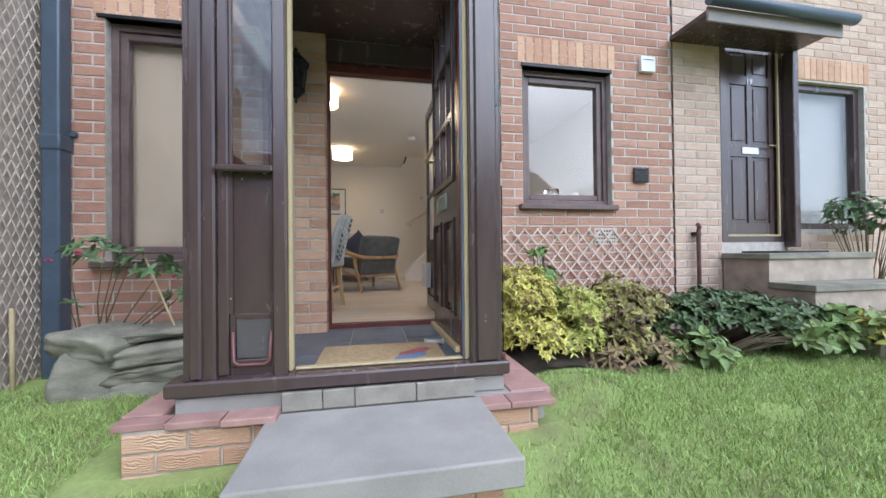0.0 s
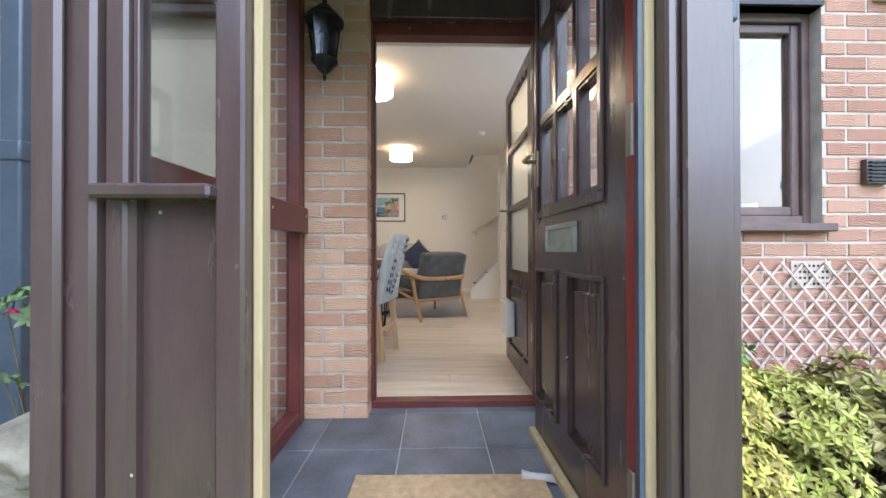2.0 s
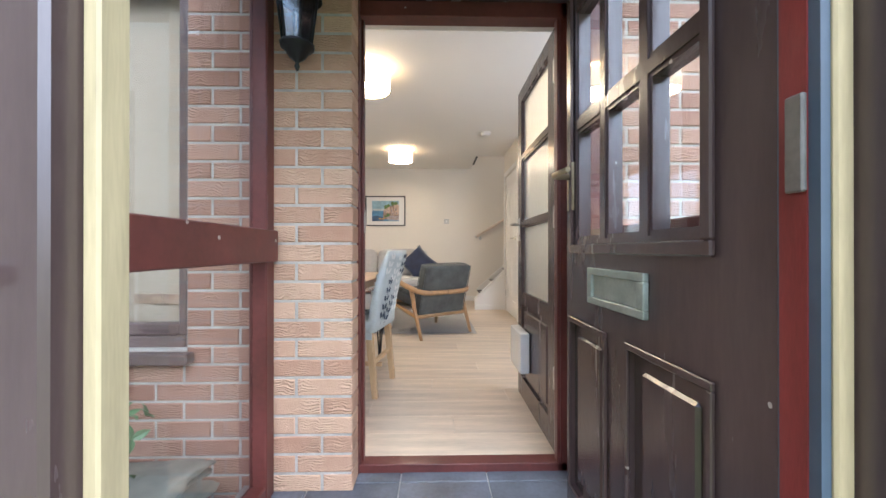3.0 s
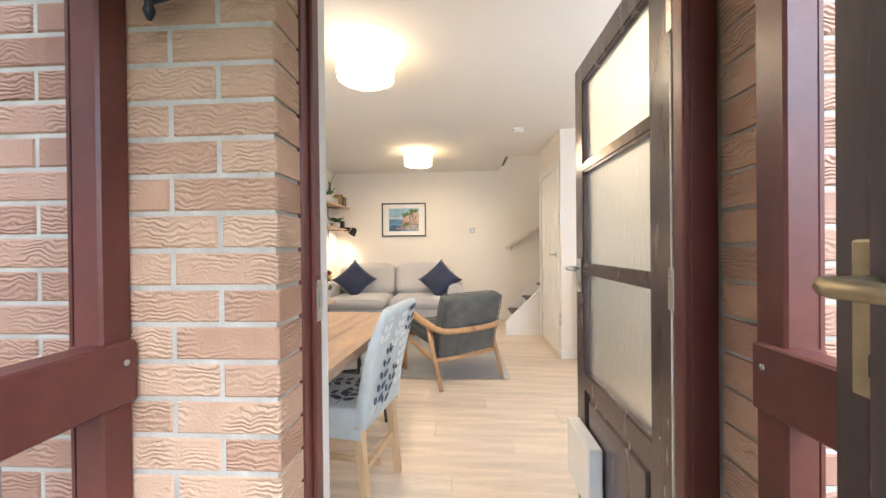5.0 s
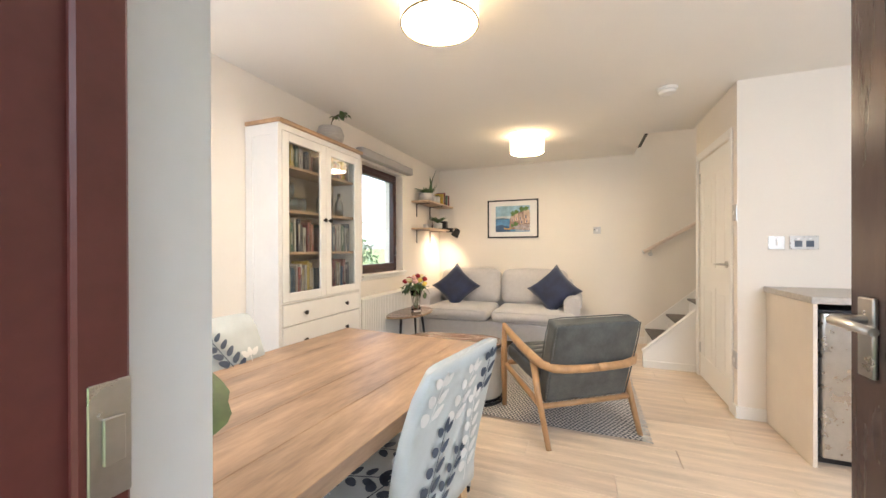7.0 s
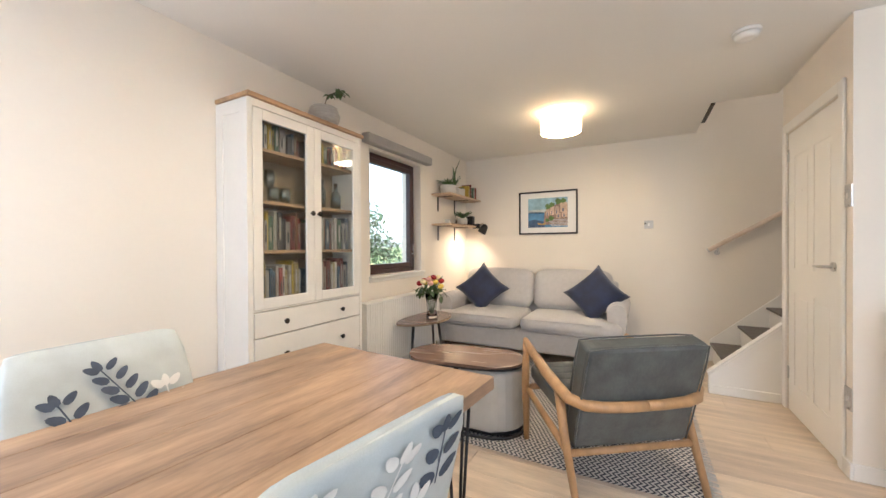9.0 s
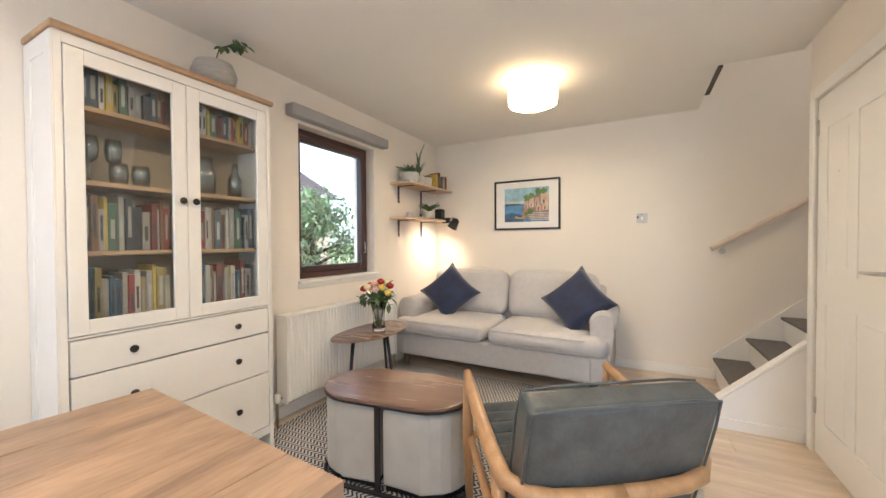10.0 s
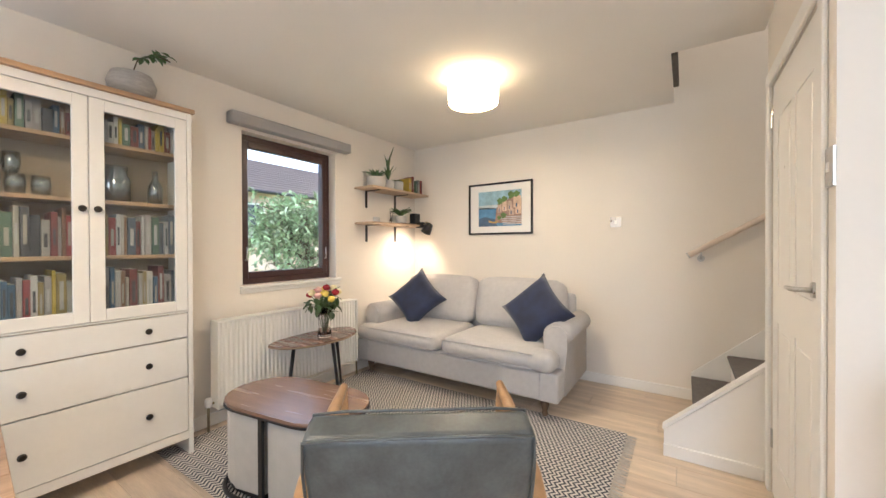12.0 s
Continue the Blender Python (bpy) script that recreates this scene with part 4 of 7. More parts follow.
for za, zb in ((0.838, 0.846), (1.955, CTOP - 0.026), (0.10, 0.145)):
    part("front_rail", boxes((CX1 - 0.02, CY0 + 0.025, za, CX1 - 0.002, CY1 - 0.025, zb)), WHITE, cab)
SHELVES = (1.175, 1.46, 1.757)
for z in SHELVES:
    part("shelf", boxes((CX0 + 0.008, CY0 + 0.026, z - 0.02, CX1 - 0.06, CY1 - 0.026, z), bevel=0.002), OAKTOP, cab, "oak shelf")
KNOB = mat("dark_bronze", (0.045, 0.038, 0.032), 0.35, metal=0.7, var=0.2, scale=30, bump=0.02)


def knob(parent, y, z):
    part("knob", lathe(bm_new(), [(0.006, 0.0), (0.006, 0.012), (0.015, 0.017), (0.016, 0.023), (0.009, 0.028)], 16), KNOB, parent, "dark metal knob", m=pose(CX1 + 0.002, y, z) @ pose(0, 0, 0, 0, 90, 0))


ym = (CY0 + CY1) / 2
for a, b, k in ((CY0 + 0.028, ym - 0.0015, ym - 0.028), (ym + 0.0015, CY1 - 0.028, ym + 0.028)):
    d = part("door", boxes((CX1 - 0.019, a, 0.85, CX1 + 0.002, a + 0.057, 1.95), (CX1 - 0.019, b - 0.057, 0.85, CX1 + 0.002, b, 1.95), (CX1 - 0.019, a + 0.057, 0.85, CX1 + 0.002, b - 0.057, 0.907), (CX1 - 0.019, a + 0.057, 1.893, CX1 + 0.002, b - 0.057, 1.95), bevel=0.002), WHITE, cab)
    g = part("pane", boxes((CX1 - 0.012, a + 0.057, 0.907, CX1 - 0.008, b - 0.057, 1.893)), DIMMING, d)
    g.visible_shadow = False
    knob(d, k, 1.403)
for z0, z1 in ((0.695, 0.832), (0.465, 0.688), (0.15, 0.458)):
    d = part("drawer", soften(boxes((CX1 - 0.019, CY0 + 0.030, z0, CX1 + 0.002, CY1 - 0.030, z1)), 0.002, 1), WHITE, cab)
    knob(d, CY0 + 0.22, (z0 + z1) / 2)
    knob(d, CY1 - 0.22, (z0 + z1) / 2)

BOOKC = [mat("book_cover", c, 0.6, var=0.12, scale=20, bump=0.08) for c in ((0.34, 0.31, 0.26), (0.08, 0.10, 0.13), (0.17, 0.05, 0.045), (0.28, 0.21, 0.08), (0.06, 0.11, 0.17), (0.40, 0.38, 0.35), (0.08, 0.13, 0.09), (0.20, 0.11, 0.06), (0.05, 0.05, 0.055), (0.30, 0.27, 0.25), (0.52, 0.48, 0.43), (0.46, 0.33, 0.06), (0.26, 0.05, 0.045))]
PAGES = mat("pages", (0.66, 0.60, 0.48), 0.9, var=0.08, scale=30, bump=0.1, fine=300)
rng = random.Random(4)


def book_row(x_front, y0, y1, z, hmin, hmax, group, depth=0.15):
    y = y0
    while y < y1 - 0.012:
        w = min(rng.choice((0.014, 0.02, 0.024, 0.03, 0.036)), y1 - y)
        h = rng.uniform(hmin, hmax)
        c = rng.choice(BOOKC)
        xf = x_front - rng.uniform(0, 0.02)
        b = part("book", boxes((xf - depth, y + 0.0006, z, xf, y + w - 0.0006, z + h), bevel=0.0015), c)
        tagged(b, "upright book with a %s spine" % ("plain coloured" if w > 0.02 else "narrow printed"), "book", group)
        part("page_block", boxes((xf - depth - 0.002, y + 0.003, z + 0.004, xf - 0.006, y + w - 0.003, z + h + 0.0006)), PAGES, b)
        if w > 0.018:
            part("spine_print", boxes((xf, y + w * 0.3, z + h * 0.25, xf + 0.0008, y + w * 0.7, z + h * rng.uniform(0.6, 0.85))), rng.choice(BOOKC[:1] + BOOKC[5:6] + BOOKC[8:9]), b)
        y += w


for z, hs in ((0.86, (0.19, 0.26)), (1.175, (0.17, 0.235)), (1.757, (0.11, 0.16))):
    book_row(CX1 - 0.07, CY0 + 0.06, ym - 0.04, z, *hs, "books in the cabinet")
    book_row(CX1 - 0.07, ym + 0.04, CY1 - 0.06, z, *hs, "books in the cabinet")


def glass_jar(name, x, y, z, profile, label, cat):
    inner = [(max(0.001, r - 0.0025), q + (0.003 if k == 0 else 0)) for k, (r, q) in enumerate(profile)][::-1]
    tagged(part(name, lathe(bm_new(), [(0.001, 0.0)] + profile + inner + [(0.001, 0.003)], 18, close=False), THIN, m=pose(x, y, z)), label, cat)


for y in (4.66, 4.74):
    glass_jar("wine_glass", CX1 - 0.12, y + 0.02, 1.46, [(0.03, 0), (0.028, 0.004), (0.004, 0.01), (0.004, 0.08), (0.025, 0.10), (0.032, 0.14), (0.027, 0.19)], "clear stemmed wine glass on the shelf", "glass")
    glass_jar("tumbler", CX1 - 0.10, y + 0.11, 1.46, [(0.03, 0), (0.035, 0.05), (0.03, 0.09)], "clear round tumbler on the shelf", "glass")
glass_jar("glass_jar", CX1 - 0.13, 5.13, 1.46, [(0.06, 0), (0.062, 0.12), (0.045, 0.15), (0.05, 0.19)], "large clear storage jar", "jar")
glass_jar("glass_bottle", CX1 - 0.12, 5.30, 1.46, [(0.035, 0), (0.036, 0.10), (0.014, 0.14), (0.014, 0.19)], "clear corked glass bottle", "bottle")

# ---- leaves ----
def leaf_mesh(name, leaves, material):
    """Leaves as bent blades. leaves: (base, direction, length, width, up)."""
    vs, fs = [], []
    for p, d, ln, w, up in leaves:
        d = d.normalized()
        s = d.cross(up)
        s = s.normalized() if s.length > 1e-4 else d.orthogonal().normalized()
        n = s.cross(d)
        k = len(vs)
        for f, ww, dr in ((0.0, 0.12, 0), (0.35, 1.0, 0.02), (0.7, 0.75, -0.03), (1.0, 0.02, -0.16)):
            c = p + d * (ln * f) + n * (ln * dr)
            vs += [tuple(c - s * (w / 2 * ww) + n * w * 0.14), tuple(c), tuple(c + s * (w / 2 * ww) + n * w * 0.14)]
        for r in range(3):
            a = k + 3 * r
            fs += [(a, a + 1, a + 4, a + 3), (a + 1, a + 2, a + 5, a + 4)]
    me = bpy.data.meshes.new(name)
    me.from_pydata(vs, [], fs)
    me.materials.append(material)
    return me


def leaf_mat(name, c, island=0.35, rough=0.45):
    m = mat(name, c, rough, var=0.2, scale=25, bump=0.1, fine=120, island=True, per_object=island)
    m.node_tree.nodes["Principled BSDF"].inputs["Subsurface Weight"].default_value = 0.0
    return m


GREEN = leaf_mat("green_leaf", (0.075, 0.13, 0.045))
DARKG = leaf_mat("dark_green_leaf", (0.075, 0.115, 0.038))
YELL = leaf_mat("yellow_green_leaf", (0.46, 0.40, 0.085), 0.45)
DRY = leaf_mat("dry_leaf", (0.24, 0.17, 0.085), 0.4, 0.8)
STEM = mat("stem", (0.12, 0.09, 0.05), 0.8, var=0.3, scale=20, bump=0.3)
CERAMIC = mat("pale_ceramic", (0.55, 0.53, 0.50), 0.4, var=0.06, scale=12, bump=0.05)


def rvec(r=rng):
    while True:
        v = Vector((r.uniform(-1, 1), r.uniform(-1, 1), r.uniform(-1, 1)))
        if 0.05 < v.length < 1:
            return v.normalized()


def spiky(root, at, n, ln, w, spread, material):
    ls = []
    for k in range(n):
        a = 2.4 * k
        d = Vector((math.cos(a) * spread, math.sin(a) * spread, 1.0 - 0.4 * (k / n)))
        ls.append((Vector(at), d, ln * rng.uniform(0.7, 1), w, Vector((0, 0, 1))))
    ob = new("leaves", leaf_mesh("leaves", ls, material))
    ob.parent = root


def potted(name, m, pot_profile, label, build):
    p = thing(name, m @ Matrix.Scale(1.22, 4), label, "plant")
    part("pot", lathe(bm_new(), pot_profile, 22), CERAMIC, p)
    build(p)
    return p


vase = thing("vase", pose(-1.97, 5.20, CTOP) @ Matrix.Scale(1.2, 4), "round grey stoneware vase with a green sprig", "vase")
part("body", lathe(bm_new(), [(0.045, 0), (0.085, 0.04), (0.092, 0.075), (0.075, 0.12), (0.03, 0.135), (0.022, 0.135)], 26), mat("stoneware", (0.42, 0.40, 0.37), 0.7, var=0.15, scale=25, bump=0.25, stretch=(1, 1, 4)), vase)
part("stem", tube(bm_new(), [(0, 0, 0.12), (0.01, 0.02, 0.2), (0.03, 0.08, 0.24), (0.03, 0.14, 0.23)], 0.003, 6), STEM, vase)
ls = []
for k in range(26):
    t = rng.random()
    ls.append((Vector((0.015 + 0.02 * t, 0.02 + 0.12 * t, 0.2 + 0.05 * t)), rvec(), 0.035, 0.024, Vector((0, 0, 1))))
ob = new("leaves", leaf_mesh("leaves", ls, GREEN))
ob.parent = vase

# ---- radiator ----
RADW = mat("radiator_enamel", (0.80, 0.78, 0.73), 0.35, var=0.02, scale=4, bump=0.02)
rad = thing("radiator", pose(LEFT, 5.63, 0), "white ribbed panel radiator below the window", "radiator")
bm = bm_new()
pts = []
n = 37
for k in range(n * 4 + 1):
    y = 0.02 + (1.18 / (n * 4)) * k
    pts.append((y, 0.152 + (0.012 if k % 4 in (1, 2) else 0.0)))
lo = [bm.verts.new((x, y, 0.17)) for y, x in pts]
hi = [bm.verts.new((x, y, 0.715)) for y, x in pts]
for k in range(len(pts) - 1):
    bm.faces.new((lo[k], lo[k + 1], hi[k + 1], hi[k]))
part("front_panel", bm, RADW, rad)
part("back_panel", boxes((0.07, 0.02, 0.16, 0.085, 1.20, 0.72)), RADW, rad)
part("top_grille", soften(boxes((0.065, 0.0, 0.715, 0.166, 1.22, 0.73)), 0.003, 1), RADW, rad)
part("side_panel", boxes((0.065, 0.0, 0.155, 0.166, 0.012, 0.715)), RADW, rad)
part("side_panel", boxes((0.065, 1.208, 0.155, 0.166, 1.22, 0.715)), RADW, rad)
part("bracket", boxes((0, 0.2, 0.3, 0.07, 0.23, 0.6), (0, 0.98, 0.3, 0.07, 1.01, 0.6)), RADW, rad)
part("pipe", tube(bm_new(), [(0.11, -0.035, 0.0), (0.11, -0.035, 0.18), (0.11, 0.0, 0.19)], 0.008), BRASS, rad)
part("valve", lathe(bm_new(), [(0.015, 0), (0.022, 0.01), (0.022, 0.05), (0.016, 0.06)], 14), GLOSSW, rad, m=pose(0.11, -0.035, 0.17))
part("pipe", tube(bm_new(), [(0.11, 1.255, 0.0), (0.11, 1.255, 0.18), (0.11, 1.22, 0.19)], 0.008), BRASS, rad)

# ---- rug ----
def herringbone():
    m = bpy.data.materials.new("herringbone_weave")
    m.use_nodes = True
    n, l = m.node_tree.nodes, m.node_tree.links
    b = n["Principled BSDF"]
    b.inputs["Roughness"].default_value = 1.0
    sep = n.new("ShaderNodeSeparateXYZ")
    l.new(n.new("ShaderNodeTexCoord").outputs["Object"], sep.inputs[0])
    pp = n.new("ShaderNodeMath")
    pp.operation = "PINGPONG"
    pp.inputs[1].default_value = 0.024
    l.new(sep.outputs["Y"], pp.inputs[0])
    ad = n.new("ShaderNodeMath")
    l.new(sep.outputs["X"], ad.inputs[0])
    l.new(pp.outputs[0], ad.inputs[1])
    wob = n.new("ShaderNodeTexNoise")
    wob.inputs["Scale"].default_value = 6
    ad2 = n.new("ShaderNodeMath")
    ad2.operation = "MULTIPLY_ADD"
    ad2.inputs[1].default_value = 0.02
    l.new(wob.outputs["Fac"], ad2.inputs[0])
    l.new(ad.outputs[0], ad2.inputs[2])
    md = n.new("ShaderNodeMath")
    md.operation = "PINGPONG"
    md.inputs[1].default_value = 0.0135
    l.new(ad2.outputs[0], md.inputs[0])
    rp = n.new("ShaderNodeMapRange")
    rp.inputs["From Min"].default_value, rp.inputs["From Max"].default_value = 0.0045, 0.0085
    l.new(md.outputs[0], rp.inputs["Value"])
    mx = n.new("ShaderNodeMix")
    mx.data_type = "RGBA"
    mx.inputs["A"].default_value, mx.inputs["B"].default_value = (0.045, 0.05, 0.07, 1), (0.62, 0.585, 0.535, 1)
    l.new(rp.outputs["Result"], mx.inputs["Factor"])
    l.new(mx.outputs["Result"], b.inputs["Base Color"])
    bp = n.new("ShaderNodeBump")
    bp.inputs["Strength"].default_value, bp.inputs["Distance"].default_value = 0.5, 0.003
    l.new(rp.outputs["Result"], bp.inputs["Height"])
    l.new(bp.outputs["Normal"], b.inputs["Normal"])
    return m


rug = thing("rug", pose(0, 0, 0), "black and cream herringbone woven rug with fringed end", "rug")
bm = bm_new()
bmesh.ops.create_grid(bm, x_segments=60, y_segments=46, size=0.5)
for v in bm.verts:
    x, y = -2.02 + 2.29 * (v.co.x + 0.5), 5.31 + 1.74 * (v.co.y + 0.5)
    v.co = (x + 0.008 * noise.noise((y * 3, 1, 0)), y + 0.012 * noise.noise((x * 2, 5, 0)), 0.010 + 0.003 * noise.noise((x * 4, y * 4, 2)))
part("woven_field", bm, herringbone(), rug)
bm = bm_new()
for k in range(110):
    y = 5.32 + 1.71 * k / 109
    a = rng.uniform(-0.5, 0.5)
    tube(bm, [(0.265, y, 0.009), (0.295, y + 0.012 * a, 0.006), (0.325, y + 0.03 * a, 0.003)], [0.003, 0.0035, 0.002], 4)
part("fringe", bm, mat("fringe", (0.55, 0.52, 0.47), 1.0, var=0.15, scale=40, bump=0.1), rug, "cream cotton fringe")

# ---- sofa ----
SOFA = mat("grey_fabric", (0.50, 0.48, 0.465), 0.97, var=0.05, scale=25, bump=0.3, fine=420, sheen=0.15)
TURN = mat("turned_wood", (0.14, 0.085, 0.05), 0.5, var=0.2, scale=12, bump=0.1)


def pillow(bm, w, h, d, m, seg=10, puff=1.0):
    """A stuffed cushion in x, z, with thickness along y and pulled-in corners."""
    grid = {}
    for side in (-1, 1):
        for i in range(seg + 1):
            for j in range(seg + 1):
                u, v = 2 * i / seg - 1, 2 * j / seg - 1
                t = (max(0, (1 - u ** 4)) * max(0, (1 - v ** 4))) ** 0.45
                pu, pv = 1 - 0.13 * puff * (1 - v * v) * abs(u) ** 3, 1 - 0.13 * puff * (1 - u * u) * abs(v) ** 3
                if side == 1 and (i in (0, seg) or j in (0, seg)):
                    grid[side, i, j] = grid[-1, i, j]
                else:
                    grid[side, i, j] = bm.verts.new(m @ Vector((u * w / 2 * pu, side * d / 2 * t, v * h / 2 * pv)))
    for side in (-1, 1):
        for i in range(seg):
            for j in range(seg):
                q = [grid[side, i, j], grid[side, i + 1, j], grid[side, i + 1, j + 1], grid[side, i, j + 1]]
                bm.faces.new(q if side < 0 else q[::-1]).smooth = True
    return bm


def rounded(b, r, seg=4):
    return soften(boxes(b), r, seg)


sofa = thing("sofa", pose(-1.105, 7.36, 0), "pale grey two-seat sofa with rolled arms and turned feet", "sofa")
SW, SD = 0.95, 0.44
part("base", rounded((-SW + 0.03, -SD + 0.03, 0.13, SW - 0.03, SD, 0.34), 0.025), SOFA, sofa)
for sx in (-1, 1):
    a, b = sorted((sx * 0.02, sx * 0.83))
    part("seat_cushion", puffy((a, -SD - 0.02, 0.335, b, SD - 0.18, 0.48), 5, 0.014), SOFA, sofa)
    bm = puffy((a, -0.10, -0.21, b, 0.10, 0.23), 6, 0.02)
    part("back_cushion", bm, SOFA, sofa, m=pose(0, SD - 0.19, 0.68, -12, 0, 0))
    x0 = sx * (SW - 0.055)
    bm = bm_new()
    prof = [(-0.075, 0.14), (0.075, 0.14), (0.075, 0.50)]
    for k in range(11):
        t = -0.3 + (math.pi + 0.6) * k / 10
        prof.append((0.012 * sx + 0.098 * math.cos(t), 0.565 + 0.09 * math.sin(t)))
    prof.append((-0.075, 0.50))
    fr = [bm.verts.new((x0 + x, -SD + 0.17, z)) for x, z in prof]
    bk = [bm.verts.new((x0 + x, SD - 0.02, z)) for x, z in prof]
    bm.faces.new(fr)
    bm.faces.new(bk[::-1])
    for k in range(len(prof)):
        j = (k + 1) % len(prof)
        bm.faces.new((fr[j], fr[k], bk[k], bk[j])).smooth = True
    bmesh.ops.bevel(bm, geom=[e for e in bm.edges if all(abs(v.co.y - (-SD + 0.17)) < 1e-5 for v in e.verts)], offset=0.018, segments=3, affect="EDGES")
    part("arm", bm, SOFA, sofa)
    part("arm_front", rounded((x0 - 0.07, -SD + 0.024, 0.133, x0 + 0.07, -SD + 0.20, 0.339), 0.018, 3), SOFA, sofa)
    ea, eb = sorted((sx * 0.72, sx * 0.945))
    part("cushion_ear", puffy((ea, -SD - 0.02, 0.337, eb, -SD + 0.175, 0.474), 5, 0.006), SOFA, sofa)
    for fy in (-SD + 0.10, SD - 0.08):
        part("foot", lathe(bm_new(), [(0.016, 0.0), (0.022, 0.03), (0.016, 0.045), (0.03, 0.08), (0.034, 0.13)], 16), TURN, sofa, "dark turned wooden foot", m=pose(sx * (SW - 0.10), fy, 0))
part("back_frame", rounded((-SW + 0.06, SD - 0.14, 0.2, SW - 0.06, SD, 0.80), 0.04), SOFA, sofa)
bm = bm_new()
for sx in (-1, 1):
    for z in (0.36, 0.462):
        tube(bm, [(sx * 0.05, -SD - 0.016, z), (sx * 0.80, -SD - 0.016, z)], 0.005, 6)
part("piping", bm, SOFA, sofa)
NAVY = mat("navy_velvet", (0.019, 0.027, 0.066), 0.8, var=0.35, scale=9, bump=0.3, fine=300, sheen=0.22)
for x, y, z, rz in ((-1.66, 7.36, 0.70, 12), (-0.41, 7.28, 0.70, -10)):
    c = thing("cushion", pose(x, y, z, -24, 0, rz) @ pose(0, 0, 0, 0, 45, 0), "navy velvet scatter cushion propped on the sofa", "cushion", "sofa cushions")
    part("cover", pillow(bm_new(), 0.46, 0.46, 0.17, Matrix.Identity(4)), NAVY, c)

# ---- armchair ----
LEATHER = mat("grey_leather", (0.088, 0.096, 0.094), 0.36, var=0.32, scale=11, bump=0.3, fine=90)
TEAK = mat("honey_oak", (0.43, 0.255, 0.12), 0.38, var=0.2, scale=6, bump=0.08, fine=50, stretch=(3, 3, 1))
# x to its right, y forward (towards the sofa), origin on the floor under the rear edge
ac = thing("armchair", pose(-0.01, 5.225, 0, 0, 0, 36), "grey leather armchair with bent honey-wood arms", "armchair")
W2 = 0.33


for sx in (-1, 1):
    part("rear_leg", tube(bm_new(), [(sx * (W2 - 0.005), -0.02, 0.0), (sx * W2, 0.10, 0.30), (sx * W2, 0.16, 0.50)], [0.016, 0.021, 0.024], 12), TEAK, ac)
    part("front_leg", tube(bm_new(), [(sx * (W2 - 0.01), 0.62, 0.0), (sx * W2, 0.605, 0.34), (sx * (W2 + 0.005), 0.585, 0.61)], [0.016, 0.024, 0.018], 12), TEAK, ac)
    part("arm", tube(bm_new(), [(sx * (W2 + 0.002), 0.60, 0.622), (sx * (W2 + 0.01), 0.48, 0.588), (sx * (W2 + 0.012), 0.30, 0.54), (sx * (W2 + 0.012), 0.14, 0.51), (sx * (W2 + 0.003), 0.05, 0.49), (sx * (W2 - 0.05), 0.0, 0.475), (sx * (W2 - 0.12), -0.022, 0.47), (sx * 0.08, -0.031, 0.468), (0, -0.031, 0.468)], [0.016, 0.024, 0.028, 0.028, 0.027, 0.026, 0.025, 0.024, 0.024], 12), TEAK, ac)
    part("side_rail", tube(bm_new(), [(sx * (W2 - 0.01), 0.08, 0.22), (sx * (W2 - 0.01), 0.62, 0.33)], 0.018, 10), TEAK, ac)
part("rear_rail", tube(bm_new(), [(-W2, 0.075, 0.22), (W2, 0.075, 0.22)], 0.017, 10), TEAK, ac)
part("front_rail", tube(bm_new(), [(-W2, 0.61, 0.33), (W2, 0.61, 0.33)], 0.017, 10), TEAK, ac)
BACKM = pose(0, 0.13, 0.245, 16, 0, 0)
bm = rounded((-0.297, -0.052, 0.0, 0.297, 0.052, 0.53), 0.022, 3)
bmesh.ops.subdivide_edges(bm, edges=[e for e in bm.edges if e.calc_length() > 0.2], cuts=5, use_grid_fill=True)
for v in bm.verts:
    v.co.y *= 1 + 0.16 * (1 - (v.co.x / 0.3) ** 2) * (1 - ((v.co.z - 0.265) / 0.27) ** 2)
    v.co += noise.noise_vector(v.co * 9) * 0.003
back = part("back_cushion", bm, LEATHER, ac, "grey leather back cushion", m=BACKM)
for y in (-0.050, 0.050):
    edge = [(-0.29, y, 0.012), (-0.296, y, 0.10), (-0.296, y, 0.43), (-0.288, y, 0.522), (-0.20, y, 0.530), (0.20, y, 0.530), (0.288, y, 0.522), (0.296, y, 0.43), (0.296, y, 0.10), (0.29, y, 0.012)]
    part("piping", tube(bm_new(), edge, 0.0045, 6), LEATHER, back)
seat = part("seat_cushion", rounded((-0.285, 0.12, -0.05, 0.285, 0.66, 0.05), 0.03, 4), LEATHER, ac, "grey leather seat cushion", m=pose(0, 0, 0.325, 8, 0, 0))
for k in range(7):
    part("tuft", tube(bm_new(), [(-0.27, 0.17 + 0.07 * k, 0.042), (0.27, 0.17 + 0.07 * k, 0.042)], 0.034, 12), LEATHER, seat)

# ---- coffee table with nested stools ----
def stadium(lx, wy, n=12):
    r = wy / 2
    out = []
    for k in range(n + 1):
        a = -math.pi / 2 + math.pi * k / n
        out.append((lx / 2 - r + r * math.cos(a), r * math.sin(a)))
    for k in range(n + 1):
        a = math.pi / 2 + math.pi * k / n
        out.append((-lx / 2 + r + r * math.cos(a), r * math.sin(a)))
    return out


